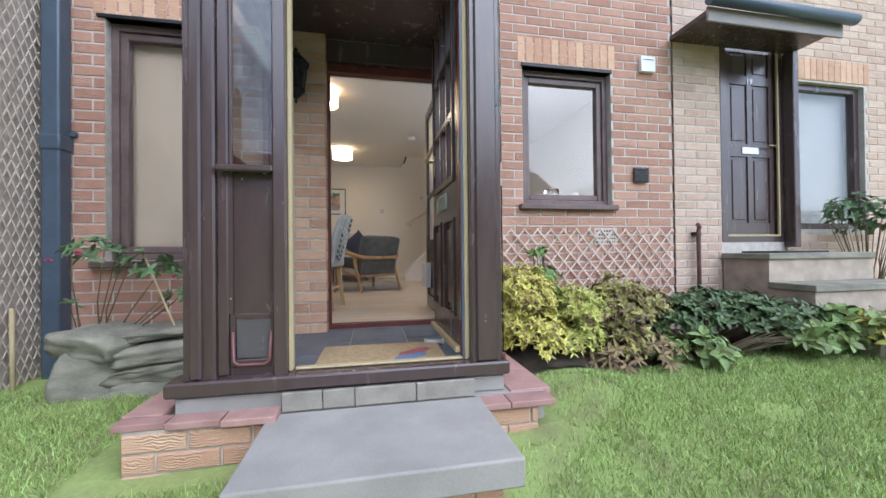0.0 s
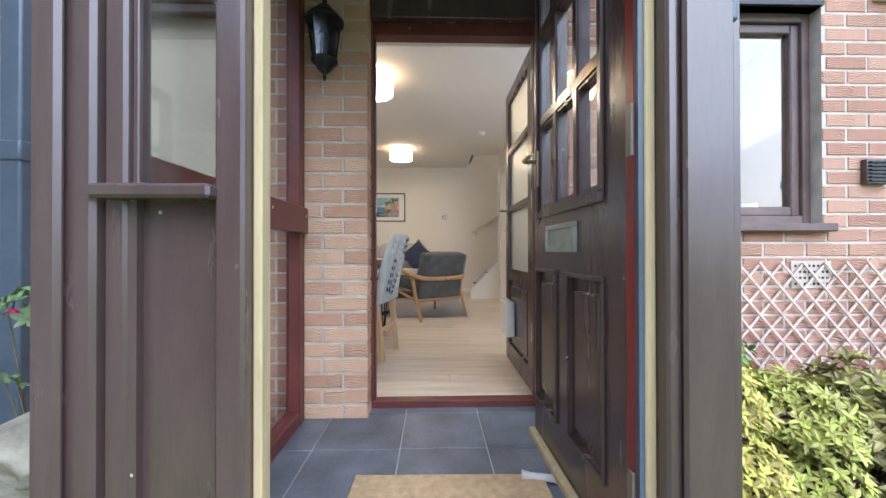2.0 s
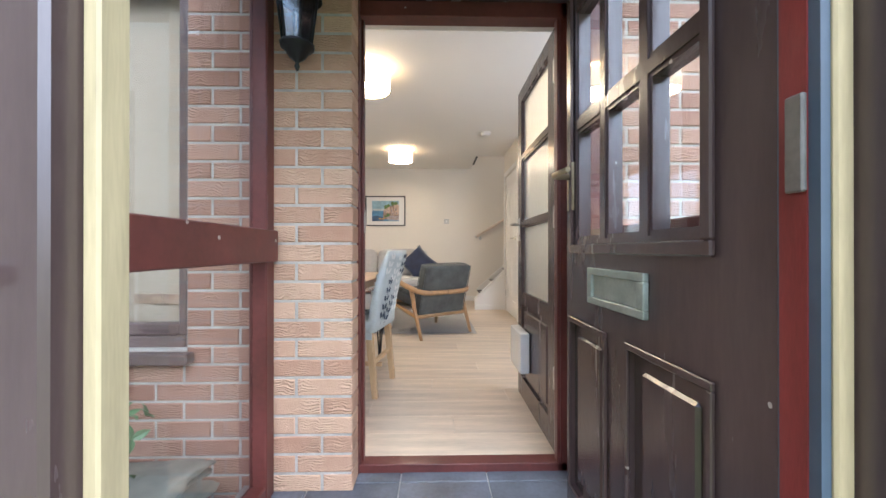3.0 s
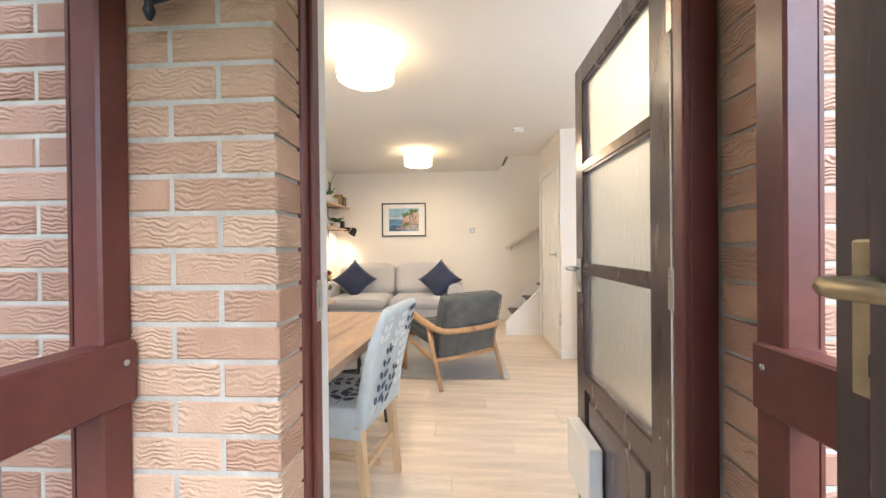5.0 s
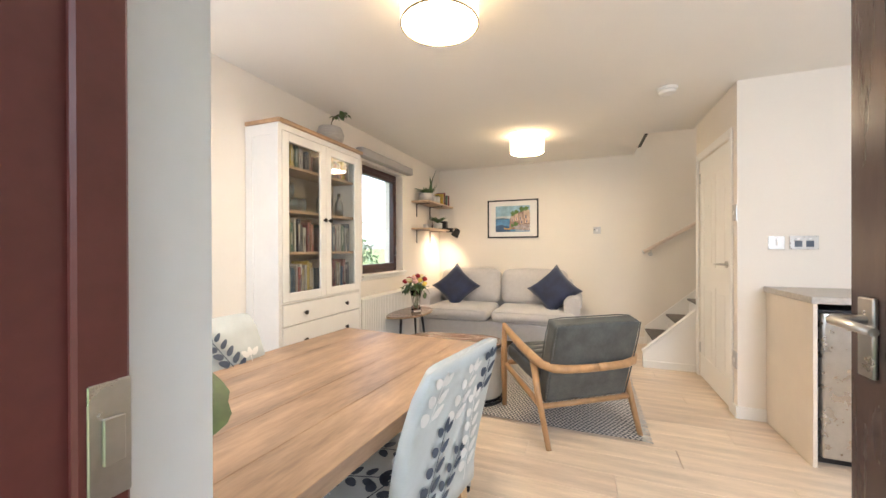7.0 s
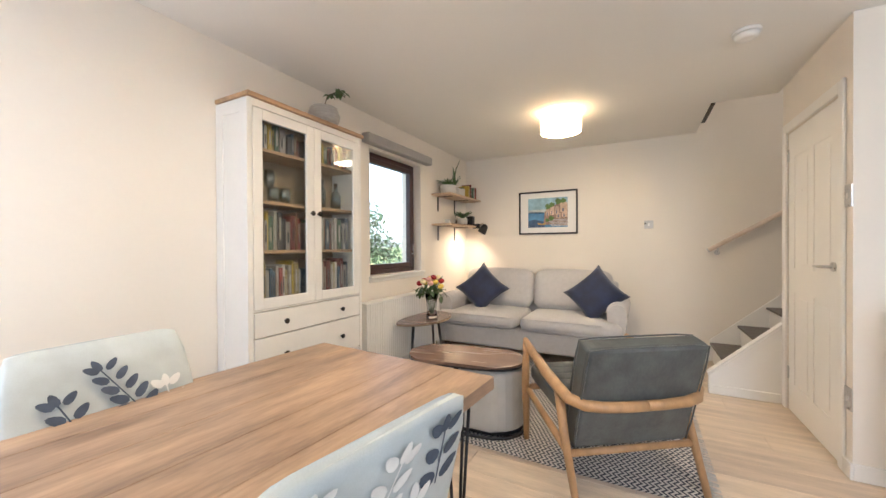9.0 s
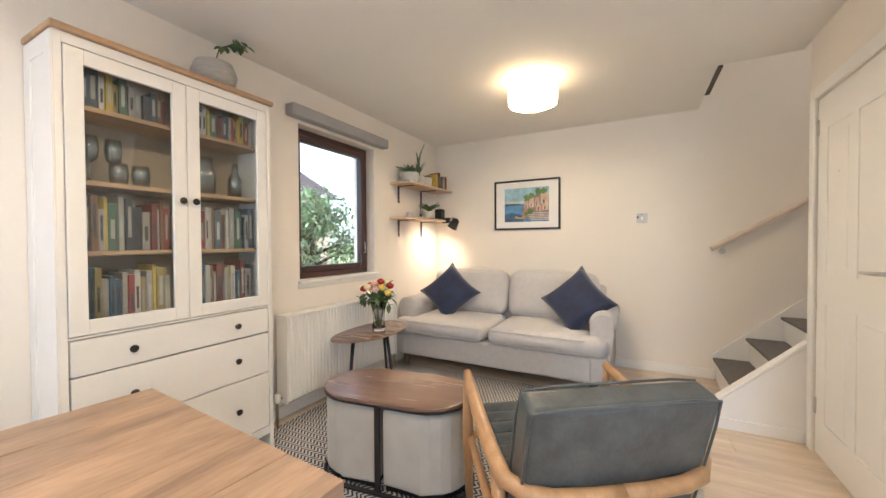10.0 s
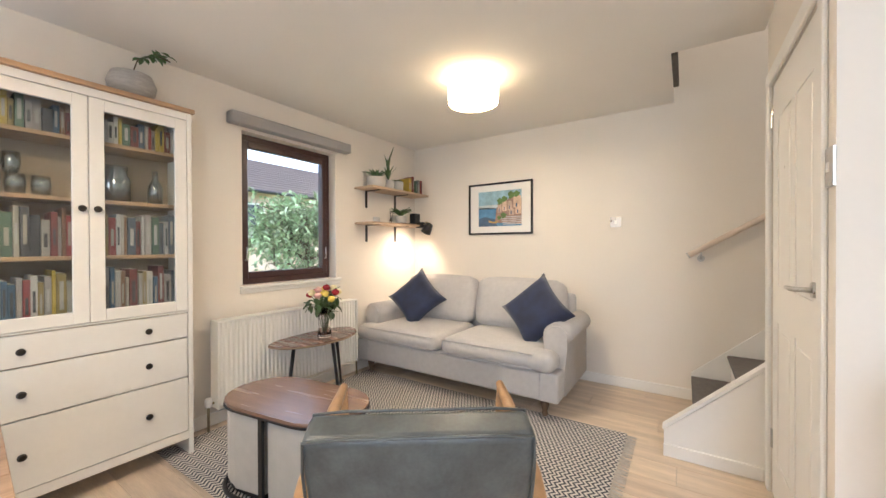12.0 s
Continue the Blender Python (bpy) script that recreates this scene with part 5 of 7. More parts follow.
WALNUT = mat("walnut_veneer", (0.20, 0.118, 0.082), 0.24, spec=1.0, var=0.25, scale=3, bump=0.05, fine=30, stretch=(0.7, 7, 7))
VELVET = mat("pale_grey_velvet", (0.42, 0.41, 0.385), 0.9, var=0.06, scale=12, bump=0.2, fine=300, sheen=0.3)
coffee = thing("coffee_table", pose(-1.065, 5.585, 0.01, 0, 0, 8), "oval walnut coffee table on a black metal frame", "coffee table")
part("top", slab(bm_new(), stadium(0.80, 0.42), 0.43, 0.447, 0.004), WALNUT, coffee)
part("top_rim", slab(bm_new(), stadium(0.806, 0.426), 0.420, 0.430), BLACK, coffee, "black metal rim")
ring = [(x, y, 0.012) for x, y in stadium(0.80, 0.42)]
part("base_ring", tube(bm_new(), ring + ring[:1], 0.011, 8, cap=False), BLACK, coffee)
for sy in (-1, 1):
    part("upright", boxes((-0.012, sy * 0.205 - 0.008, 0.012, 0.012, sy * 0.205 + 0.008, 0.42)), BLACK, coffee)
for sx in (-1, 1):
    st = thing("stool", coffee.matrix_basis @ pose(sx * 0.20, 0, 0.015), "pale grey velvet stool tucked under the coffee table", "stool", "nested stools")
    r = 0.185
    half = []
    for k in range(13):
        a = -math.pi / 2 + math.pi * k / 12
        half.append((sx * (0.01 + r * math.cos(a)), r * math.sin(a)))
    half = half + [(-sx * 0.18, r), (-sx * 0.18, -r)]
    if sx < 0:
        half = half[::-1]
    part("seat", slab(bm_new(), half, 0.02, 0.395, 0.02, 3), VELVET, st)
    part("foot_ring", slab(bm_new(), [(x * 0.95, y * 0.95) for x, y in half], 0.0, 0.02), BLACK, st)

# ---- side table with flowers ----
side = thing("side_table", pose(-1.80, 6.28, 0), "kidney-shaped brown side table on three black legs", "side table")
out = []
for k in range(28):
    a = 2 * math.pi * k / 28
    c, s = math.cos(a), math.sin(a)
    out.append(((0.25 if c > 0 else 0.12) * c - 0.04, 0.37 * math.copysign(abs(s) ** 0.9, s)))
part("top", slab(bm_new(), out, 0.505, 0.525, 0.004), WALNUT, side)
part("edge_band", slab(bm_new(), [(x * 1.006, y * 1.006) for x, y in out], 0.508, 0.516), BRASS, side, "thin brass edge band")
for x, y, dx, dy in ((0.0, -0.20, 0.02, -0.09), (-0.05, 0.22, -0.02, 0.08), (0.11, 0.05, 0.06, 0.02)):
    part("leg", tube(bm_new(), [(x, y, 0.505), (x + dx, y + dy, 0.003)], [0.014, 0.009], 10), BLACK, side, m=pose(0, 0, 0.009))
fl = thing("flower_vase", pose(-1.74, 6.30, 0.525) @ Matrix.Scale(1.2, 4), "cut-glass vase of red, yellow and pink roses", "vase")
part("glass_body", lathe(bm_new(), [(0.042, 0), (0.045, 0.01), (0.036, 0.06), (0.04, 0.12), (0.055, 0.19), (0.051, 0.19), (0.036, 0.12), (0.032, 0.06), (0.038, 0.015), (0.0005, 0.012)], 20), GLASS, fl)
bm = bm_new()
ls = []
ROSES = [mat("rose_petal", c, 0.7, var=0.2, scale=30, bump=0.2) for c in ((0.32, 0.015, 0.02), (0.75, 0.55, 0.10), (0.72, 0.42, 0.36), (0.80, 0.70, 0.40))]
for k in range(15):
    a, r = 2.4 * k, 0.018 + 0.085 * math.sqrt(k / 15)
    top = Vector((r * math.cos(a), r * math.sin(a), 0.315 - 1.6 * r * r * 4 + rng.uniform(-0.01, 0.015)))
    tube(bm, [(0.012 * math.cos(a), 0.012 * math.sin(a), 0.03), tuple(top * 0.7 + Vector((0, 0, 0.05))), tuple(top)], 0.002, 5)
    for q in range(5):
        ls.append((top - Vector((0, 0, rng.uniform(0.03, 0.09))), rvec() + Vector((0, 0, -0.2)), 0.06, 0.03, Vector((0, 0, 1))))
    rose = bm_new()
    for q in range(3):
        rr = 0.024 - 0.006 * q
        lathe(rose, [(rr * 0.4, -0.014), (rr, 0.0), (rr * 0.95, 0.012 + 0.004 * q), (rr * 0.78, 0.015 + 0.004 * q), (rr * 0.5, 0.004)], 9, close=False)
    part("rose", rose, ROSES[k % 4], fl, m=Matrix.Translation(top) @ pose(0, 0, 0, rng.uniform(-25, 25), rng.uniform(-25, 25), 0))
part("stems", bm, GREEN, fl)
ob = new("leaves", leaf_mesh("leaves", ls, GREEN))
ob.parent = fl

# ---- wall shelves ----
SHELFW = mat("pale_pine", (0.58, 0.42, 0.28), 0.55, var=0.15, scale=5, bump=0.08, stretch=(5, 0.7, 5))
for z in (1.80, 1.455):
    sh = thing("wall_shelf", pose(LEFT, 6.97, z), "pale pine wall shelf on black angle brackets", "shelf", "corner shelves")
    part("board", boxes((0.002, 0, -0.02, 0.25, 0.90, 0), bevel=0.002), SHELFW, sh)
    for y in (0.16, 0.60):
        part("bracket", boxes((0.0, y - 0.014, -0.19, 0.005, y + 0.014, -0.0205), (0.005, y - 0.014, -0.026, 0.19, y + 0.014, -0.0205)), BLACK, sh)
SX = LEFT + 0.13
potted("potted_plant", pose(SX, 7.14, 1.80), [(0.05, 0), (0.075, 0.03), (0.078, 0.085), (0.068, 0.085)], "spiky succulent in a pale bowl", lambda p: spiky(p, (0, 0, 0.07), 26, 0.14, 0.022, 1.0, GREEN))
potted("potted_plant", pose(SX, 7.32, 1.80), [(0.04, 0), (0.048, 0.03), (0.05, 0.08), (0.04, 0.08)], "tall snake plant in a grey pot", lambda p: (spiky(p, (0, 0, 0.07), 3, 0.30, 0.028, 0.06, DARKG), spiky(p, (0, 0, 0.07), 5, 0.16, 0.022, 0.3, GREEN)))
potted("potted_plant", pose(SX, 7.46, 1.80), [(0.05, 0), (0.054, 0.03), (0.055, 0.085), (0.047, 0.085)], "small leafy plant in a pale pot", lambda p: spiky(p, (0, 0, 0.075), 18, 0.06, 0.024, 1.3, DARKG))
book_row(SX + 0.08, 7.575, 7.66, 1.80, 0.15, 0.19, "books on the shelf", 0.13)
book_row(SX + 0.09, 7.69, 7.79, 1.80, 0.14, 0.17, "books on the shelf", 0.11)
pp = potted("potted_plant", pose(SX + 0.02, 7.50, 1.457), [(0.04, 0), (0.05, 0.02), (0.05, 0.07), (0.04, 0.07)], "bushy green plant in a glass pot", lambda p: spiky(p, (0, 0, 0.06), 34, 0.13, 0.03, 0.9, GREEN))
tagged(part("speaker", soften(boxes((-0.045, -0.045, 0, 0.045, 0.045, 0.13)), 0.012, 3), BLACK, m=pose(SX + 0.02, 7.74, 1.456)), "small black wireless speaker on the shelf", "speaker")
tagged(part("tray", rounded((-0.06, -0.16, 0, 0.08, 0.16, 0.012), 0.004, 2), TURN, m=pose(SX, 7.60, 1.4555)), "dark wooden tray on the shelf", "tray")
tagged(part("candle_holder", lathe(bm_new(), [(0.03, 0), (0.036, 0.02), (0.034, 0.05), (0.025, 0.055)], 16), CERAMIC, m=pose(SX, 7.14, 1.456)), "small pale round candle holder", "candle holder")
df = thing("reed_diffuser", pose(SX, 7.36, 1.456), "dark reed diffuser bottle with sticks", "diffuser")
part("bottle", lathe(bm_new(), [(0.022, 0), (0.022, 0.03), (0.01, 0.045), (0.01, 0.055)], 12), GLASS, df)
for dx, dy in ((0.02, 0.02), (-0.02, 0.015), (0.01, -0.03)):
    part("reed", tube(bm_new(), [(0, 0, 0.01), (dx, dy, 0.14)], 0.002, 5), BLACK, df)
cl = thing("clip_lamp", pose(LEFT + 0.29, 7.72, 1.438) @ Matrix.Scale(1.3, 4), "black clip-on spotlight on the lower shelf, lit", "lamp")
part("clamp", boxes((-0.07, -0.015, -0.012, 0.0, 0.015, 0.034)), BLACK, cl)
part("shade", lathe(bm_new(), [(0.012, 0.05), (0.03, 0.04), (0.045, -0.04), (0.042, -0.04), (0.027, 0.035), (0.011, 0.045)], 18, close=False), BLACK, cl, m=pose(0.04, 0.0, -0.02, 0, 32, 0))
part("arm", tube(bm_new(), [(-0.01, 0, 0.01), (0.03, 0, 0.035), (0.05, 0, 0.025)], 0.006, 8), BRASS, cl)

# ---- framed picture ----
pic = thing("picture", pose(-1.371, BACK, 1.337), "black-framed print of a seaside village in a white mount", "picture")
PW, PH = 0.709, 0.533
part("frame", boxes((0, -0.025, 0, 0.018, 0, PH), (PW - 0.018, -0.025, 0, PW, 0, PH), (0.018, -0.025, 0, PW - 0.018, 0, 0.018), (0.018, -0.025, PH - 0.018, PW - 0.018, 0, PH), bevel=0.002), BLACK, pic)
part("mount", boxes((0.018, -0.010, 0.018, PW - 0.018, -0.003, PH - 0.018)), mat("mount_card", (0.80, 0.78, 0.75), 0.8, var=0.02, scale=10, bump=0.02), pic)
PX, PZ, QW, QH = 0.115, 0.085, PW - 0.23, PH - 0.17
inks = {k: mat("print_" + k, c, 0.7, var=0.25, scale=14, bump=0.1, fine=60) for k, c in dict(sky=(0.30, 0.46, 0.55), haze=(0.50, 0.55, 0.56), sea=(0.10, 0.24, 0.42), cliff=(0.30, 0.20, 0.16), wall=(0.60, 0.44, 0.33), rose=(0.50, 0.37, 0.29), tree=(0.12, 0.20, 0.06), steps=(0.50, 0.48, 0.50), boat=(0.45, 0.28, 0.10), deep=(0.06, 0.11, 0.20)).items()}


def ink(name, key, pts, lift):
    bm = bm_new()
    bm.faces.new([bm.verts.new((PX + QW * u, -0.010 - 0.0004 * lift, PZ + QH * v)) for u, v in pts])
    part(name, bm, inks[key], pic)


ink("print_sky", "sky", [(0, 0.55), (1, 0.55), (1, 1), (0, 1)], 1)
ink("print_haze", "haze", [(0, 0.5), (0.6, 0.5), (0.6, 0.62), (0, 0.6)], 2)
ink("print_sea", "sea", [(0, 0), (1, 0), (1, 0.5), (0, 0.54)], 2)
ink("print_sea_shade", "deep", [(0, 0), (0.45, 0), (0.4, 0.2), (0.15, 0.28), (0, 0.22)], 3)
ink("print_cliff", "cliff", [(0.40, 0.10), (1, 0.06), (1, 0.75), (0.8, 0.8), (0.6, 0.7), (0.43, 0.52)], 3)
for k, (u, w, v0, v1) in enumerate(((0.46, 0.09, 0.38, 0.64), (0.57, 0.10, 0.42, 0.72), (0.69, 0.10, 0.44, 0.70), (0.82, 0.17, 0.50, 0.84), (0.72, 0.12, 0.30, 0.48), (0.86, 0.13, 0.32, 0.52))):
    ink("print_house", "wall" if k % 2 else "rose", [(u, v0), (u + w, v0), (u + w, v1 - 0.02), (u + w / 2, v1), (u, v1 - 0.02)], 4)
    ink("print_door", "deep", [(u + w * 0.3, v0 + 0.02), (u + w * 0.5, v0 + 0.02), (u + w * 0.5, v0 + 0.12), (u + w * 0.3, v0 + 0.12)], 5)
for u, v, r in ((0.52, 0.70, 0.09), (0.62, 0.76, 0.08), (0.78, 0.86, 0.10), (0.90, 0.88, 0.08), (0.60, 0.30, 0.08), (0.50, 0.24, 0.06)):
    ink("print_tree", "tree", [(u + r * (1 + 0.25 * math.sin(5 * a)) * math.cos(a) * 0.8, min(0.99, v + r * (1 + 0.25 * math.cos(3 * a)) * math.sin(a))) for a in (2 * math.pi * k / 14 for k in range(14))], 6)
for k in range(5):
    ink("print_step", "steps", [(0.58 - 0.02 * k, 0.04 + 0.05 * k), (1, 0.04 + 0.05 * k), (1, 0.065 + 0.05 * k), (0.6 - 0.02 * k, 0.065 + 0.05 * k)], 5)
ink("print_boat", "boat", [(0.26, 0.10), (0.44, 0.08), (0.48, 0.16), (0.36, 0.13), (0.24, 0.17)], 5)

# ---- houseplant on the table ----
mon = thing("houseplant", pose(-0.87, 3.125, 0.714), "broad-leaved houseplant in a pale pot on the table", "plant")
part("pot", lathe(bm_new(), [(0.05, 0), (0.07, 0.02), (0.075, 0.12), (0.065, 0.12)], 22), CERAMIC, mon)
MON = mat("glossy_leaf", (0.055, 0.105, 0.025), 0.32, var=0.35, scale=9, bump=0.1, fine=50, dark=(0.02, 0.05, 0.015))
for dx, dy, dz, ln, w in ((0.10, 0.02, 0.40, 0.20, 0.16), (0.13, 0.02, 0.21, 0.21, 0.15), (-0.10, 0.02, 0.2, 0.14, 0.11), (0.0, -0.08, 0.22, 0.14, 0.11)):
    tip = Vector((dx, dy, 0.1 + dz))
    part("stem", tube(bm_new(), [(0, 0, 0.10), (dx * 0.5, dy * 0.5, 0.10 + dz * 0.75), tuple(tip)], 0.004, 6), GREEN, mon)
    out = []
    for k in range(26):
        a = 2 * math.pi * k / 26
        r = 0.5 + 0.025 * math.cos(9 * a) * (0.3 if abs(math.sin(a)) < 0.3 else 1)
        out.append((w * r * math.sin(a), ln * (0.42 - r * math.cos(a) * (1.0 if math.cos(a) < 0 else 0.72))))
    d = Vector((dx, dy, 0)).normalized()
    ob = part("leaf", slab(bm_new(), out, 0, 0.0015), MON, mon, m=Matrix.Translation(tip) @ Matrix.Rotation(math.atan2(d.y, d.x) - math.pi / 2, 4, "Z") @ pose(0, 0, 0, -38, rng.uniform(-15, 15), 0))

# ---- porch things ----
lan = thing("wall_lantern", pose(-0.63, 2.80, 1.57), "black metal coach lantern with glass panes on the pier", "lantern")
LY = -0.085
part("finial", lathe(bm_new(), [(0.004, 0.0), (0.01, 0.015), (0.006, 0.03), (0.03, 0.05), (0.045, 0.075), (0.06, 0.085), (0.062, 0.095)], 12), BLACK, lan, m=pose(0, LY, 0))
for k in range(6):
    a, b = math.pi / 3 * k, math.pi / 3 * (k + 1)
    p0, p1 = Vector((0.052 * math.cos(a), LY + 0.052 * math.sin(a), 0.095)), Vector((0.075 * math.cos(a), LY + 0.075 * math.sin(a), 0.27))
    part("bar", tube(bm_new(), [p0, p1], 0.005, 6), BLACK, lan)
    q0, q1 = Vector((0.052 * math.cos(b), LY + 0.052 * math.sin(b), 0.095)), Vector((0.075 * math.cos(b), LY + 0.075 * math.sin(b), 0.27))
    bm = bm_new()
    bm.faces.new([bm.verts.new(p) for p in (p0, q0, q1, p1)])
    part("pane", bm, THIN, lan)
part("roof", lathe(bm_new(), [(0.088, 0.268), (0.09, 0.278), (0.06, 0.31), (0.03, 0.345), (0.01, 0.36), (0.012, 0.375), (0.003, 0.39)], 12), BLACK, lan, m=pose(0, LY, 0))
part("arm", tube(bm_new(), [(0, 0, 0.20), (0, -0.02, 0.34), (0, LY * 0.7, 0.37), (0, LY, 0.35)], 0.007, 8), BLACK, lan)
part("back_plate", soften(boxes((-0.03, -0.012, 0.12, 0.03, 0.0, 0.28)), 0.004, 2), BLACK, lan)

doormat = thing("doormat", pose(-0.04, 2.06, -0.034, 0, 0, -1), "coir doormat printed with a red and blue pattern", "doormat")
COIR = mat("coir", (0.42, 0.30, 0.165), 1.0, var=0.2, scale=40, bump=0.8, fine=400)
part("coir_field", rounded((-0.37, -0.26, 0.0, 0.30, 0.26, 0.016), 0.004, 1), COIR, doormat)


def blob(name, c, pts, lift=0.0175):
    bm = bm_new()
    bm.faces.new([bm.verts.new((x, y, lift)) for x, y in pts])
    part(name, bm, mat("mat_" + name, c, 1.0, var=0.2, scale=40, bump=0.6, fine=300), doormat)


blob("red_print", (0.36, 0.10, 0.10), [(0.05, -0.02), (0.12, 0.0), (0.20, 0.03), (0.24, 0.08), (0.22, 0.13), (0.15, 0.10), (0.06, 0.03)])
blob("blue_print", (0.16, 0.22, 0.36), [(0.02, -0.10), (0.12, -0.10), (0.20, -0.04), (0.20, 0.03), (0.12, 0.0), (0.05, -0.02)], 0.0178)
blob("brown_print", (0.30, 0.19, 0.12), [(0.11, -0.20), (0.14, -0.20), (0.13, -0.15), (0.20, -0.19), (0.21, -0.17), (0.14, -0.11), (0.09, -0.11)])
bone = thing("door_wedge", pose(0.235, 2.29, -0.034, 0, 0, -10), "pale bone-shaped chew beside the door", "chew toy")
part("body", tube(bm_new(), [(-0.05, 0, 0.02), (-0.02, 0, 0.02), (0.05, 0, 0.018), (0.07, 0, 0.02)], [0.019, 0.012, 0.013, 0.02], 10), CERAMIC, bone)

# cat flap in the porch panel
cf = thing("cat_flap", pose(-0.62, 1.742, 0.06), "brown plastic cat flap in the porch panel", "cat flap")
part("surround", boxes((-0.09, -0.012, 0.0, -0.07, 0.01, 0.225), (0.07, -0.012, 0.0, 0.09, 0.01, 0.225), (-0.07, -0.012, 0.205, 0.07, 0.01, 0.225), (-0.07, -0.012, 0.0, 0.07, 0.01, 0.03), bevel=0.003), BROWN, cf)
part("flap", soften(boxes((-0.068, -0.002, 0.035, 0.068, 0.002, 0.2)), 0.0015, 1), mat("smoky_plastic", (0.10, 0.09, 0.09), 0.25, var=0.1, scale=9, bump=0.03), cf)
part("tunnel_lip", tube(bm_new(), [(-0.075, -0.02, 0.15), (-0.07, -0.03, 0.03), (-0.05, -0.034, 0.015), (0.05, -0.034, 0.015), (0.07, -0.03, 0.03), (0.075, -0.02, 0.15)], 0.007, 8), mat("maroon_plastic", (0.16, 0.06, 0.06), 0.3, var=0.1, scale=9, bump=0.03), cf)
part("kick_panel", boxes((-0.09, -0.004, -0.035, 0.09, 0.01, -0.002)), BROWN, cf)
chime = tagged(part("doorbell", soften(boxes((0.435, 1.69, 1.22, 0.462, 1.73, 1.32)), 0.006, 2), PIPE), "grey plastic sensor box on the porch post", "sensor")

# ---- porch base: quarry tiles, bricks, step ----
for x0, x1 in ((-1.07, -0.885), (-0.885, -0.69), (-0.69, -0.49)):
    part("tile", boxes((x0 + 0.003, 1.545 - 0.09 * (x0 + 0.49), -0.115, x1 - 0.003, 1.665, -0.088), bevel=0.003), QUARRY, porch_base)
for x0, x1 in ((0.33, 0.46), (0.464, 0.67)):
    part("tile", boxes((x0, 1.56, -0.145, x1, 1.665, -0.118), bevel=0.003), QUARRY, porch_base)
for k in range(4):
    part("tile", boxes((0.50, 1.67 + 0.29 * k, -0.145, 0.70, 1.955 + 0.29 * k, -0.108), bevel=0.003), QUARRY, porch_base)
    part("tile", boxes((-1.075, 1.67 + 0.29 * k, -0.115, -0.93, 1.955 + 0.29 * k, -0.085), bevel=0.003), QUARRY, porch_base)
part("mortar_bed", boxes((-1.03, 1.605, -0.5, -0.50, 1.66, -0.117), (0.345, 1.60, -0.5, 0.60, 1.66, -0.146)), MORTAR, porch_base)
for row in range(4):
    z = -0.195 - 0.075 * row
    for a, b in ((-1.03, -0.50), (0.345, 0.60)):
        zz = z - (0.03 if a > 0 else 0)
        u = a - (0.11 if row % 2 else 0)
        while u < b:
            s0, s1 = max(u, a), min(u + 0.215, b)
            if s1 - s0 > 0.03:
                ob = new("brick", brick_mesh(s1 - s0, 0.065, 0.04, BRICK))
                ob.parent = porch_base
                ob.matrix_basis = Matrix.Translation((s0, 1.595 if a < 0 else 1.59, zz))
            u += 0.225
for x0, x1 in ((-0.49, -0.33), (-0.328, -0.20), (-0.198, 0.06), (0.062, 0.325)):
    part("riser_block", boxes((x0, 1.645, -0.11, x1 - 0.0015, 1.664, -0.034), bevel=0.003), mat("pale_render", (0.29, 0.265, 0.22), 0.9, var=0.2, scale=12, bump=0.5), porch_base)
stepb = thing("doorstep", pose(0, 0, 0), "grey cast concrete doorstep on a brick base", "step", kind="structure")
part("slab", soften(boxes((-0.535, 1.14, -0.205, 0.345, 1.645, -0.112)), 0.008, 2), CONCRETE, stepb)
part("core", boxes((-0.48, 1.20, -0.5, 0.29, 1.64, -0.206)), MORTAR, stepb)
for row in range(3):
    u = -0.48 - (0.11 if row % 2 else 0)
    while u < 0.29:
        s0, s1 = max(u, -0.48), min(u + 0.215, 0.29)
        if s1 - s0 > 0.03:
            ob = new("brick", brick_mesh(s1 - s0, 0.065, 0.04, BRICK))
            ob.parent = stepb
            ob.matrix_basis = Matrix.Translation((s0, 1.19, -0.275 - 0.075 * row))
        u += 0.225

# ---- downpipe, trellis, rockery ----
dp = thing("downpipe", pose(-2.09, FACE - 0.06, 0), "blue-grey painted square downpipe", "downpipe")
part("pipe", soften(boxes((-0.05, -0.05, -0.45, 0.05, 0.05, 3.0)), 0.012, 2), PIPE, dp)
part("collar", soften(boxes((-0.058, -0.058, 1.20, 0.058, 0.058, 1.30)), 0.012, 2), PIPE, dp)
part("bracket", boxes((-0.08, 0.03, 1.31, 0.08, 0.06, 1.34)), PIPE, dp)
sidew = structure("wall_side", boxes((-2.5, -1.0, -0.5, -2.20, FACE - 0.001, 3.1)), MORTAR, "brick side wall with a wooden trellis", "wall")
lay_bricks(sidew, brick_run(2.3, -0.45, 3.05, [], -2.855), pose(-2.192, 0, 0, 0, 0, -90) @ Matrix.Diagonal((-1, 1, 1, 1)), BRICK, BRICKS, lambda u, z: False)
tr = thing("trellis", pose(-2.185, 0, 0), "weathered diamond trellis fixed to the side wall", "trellis")


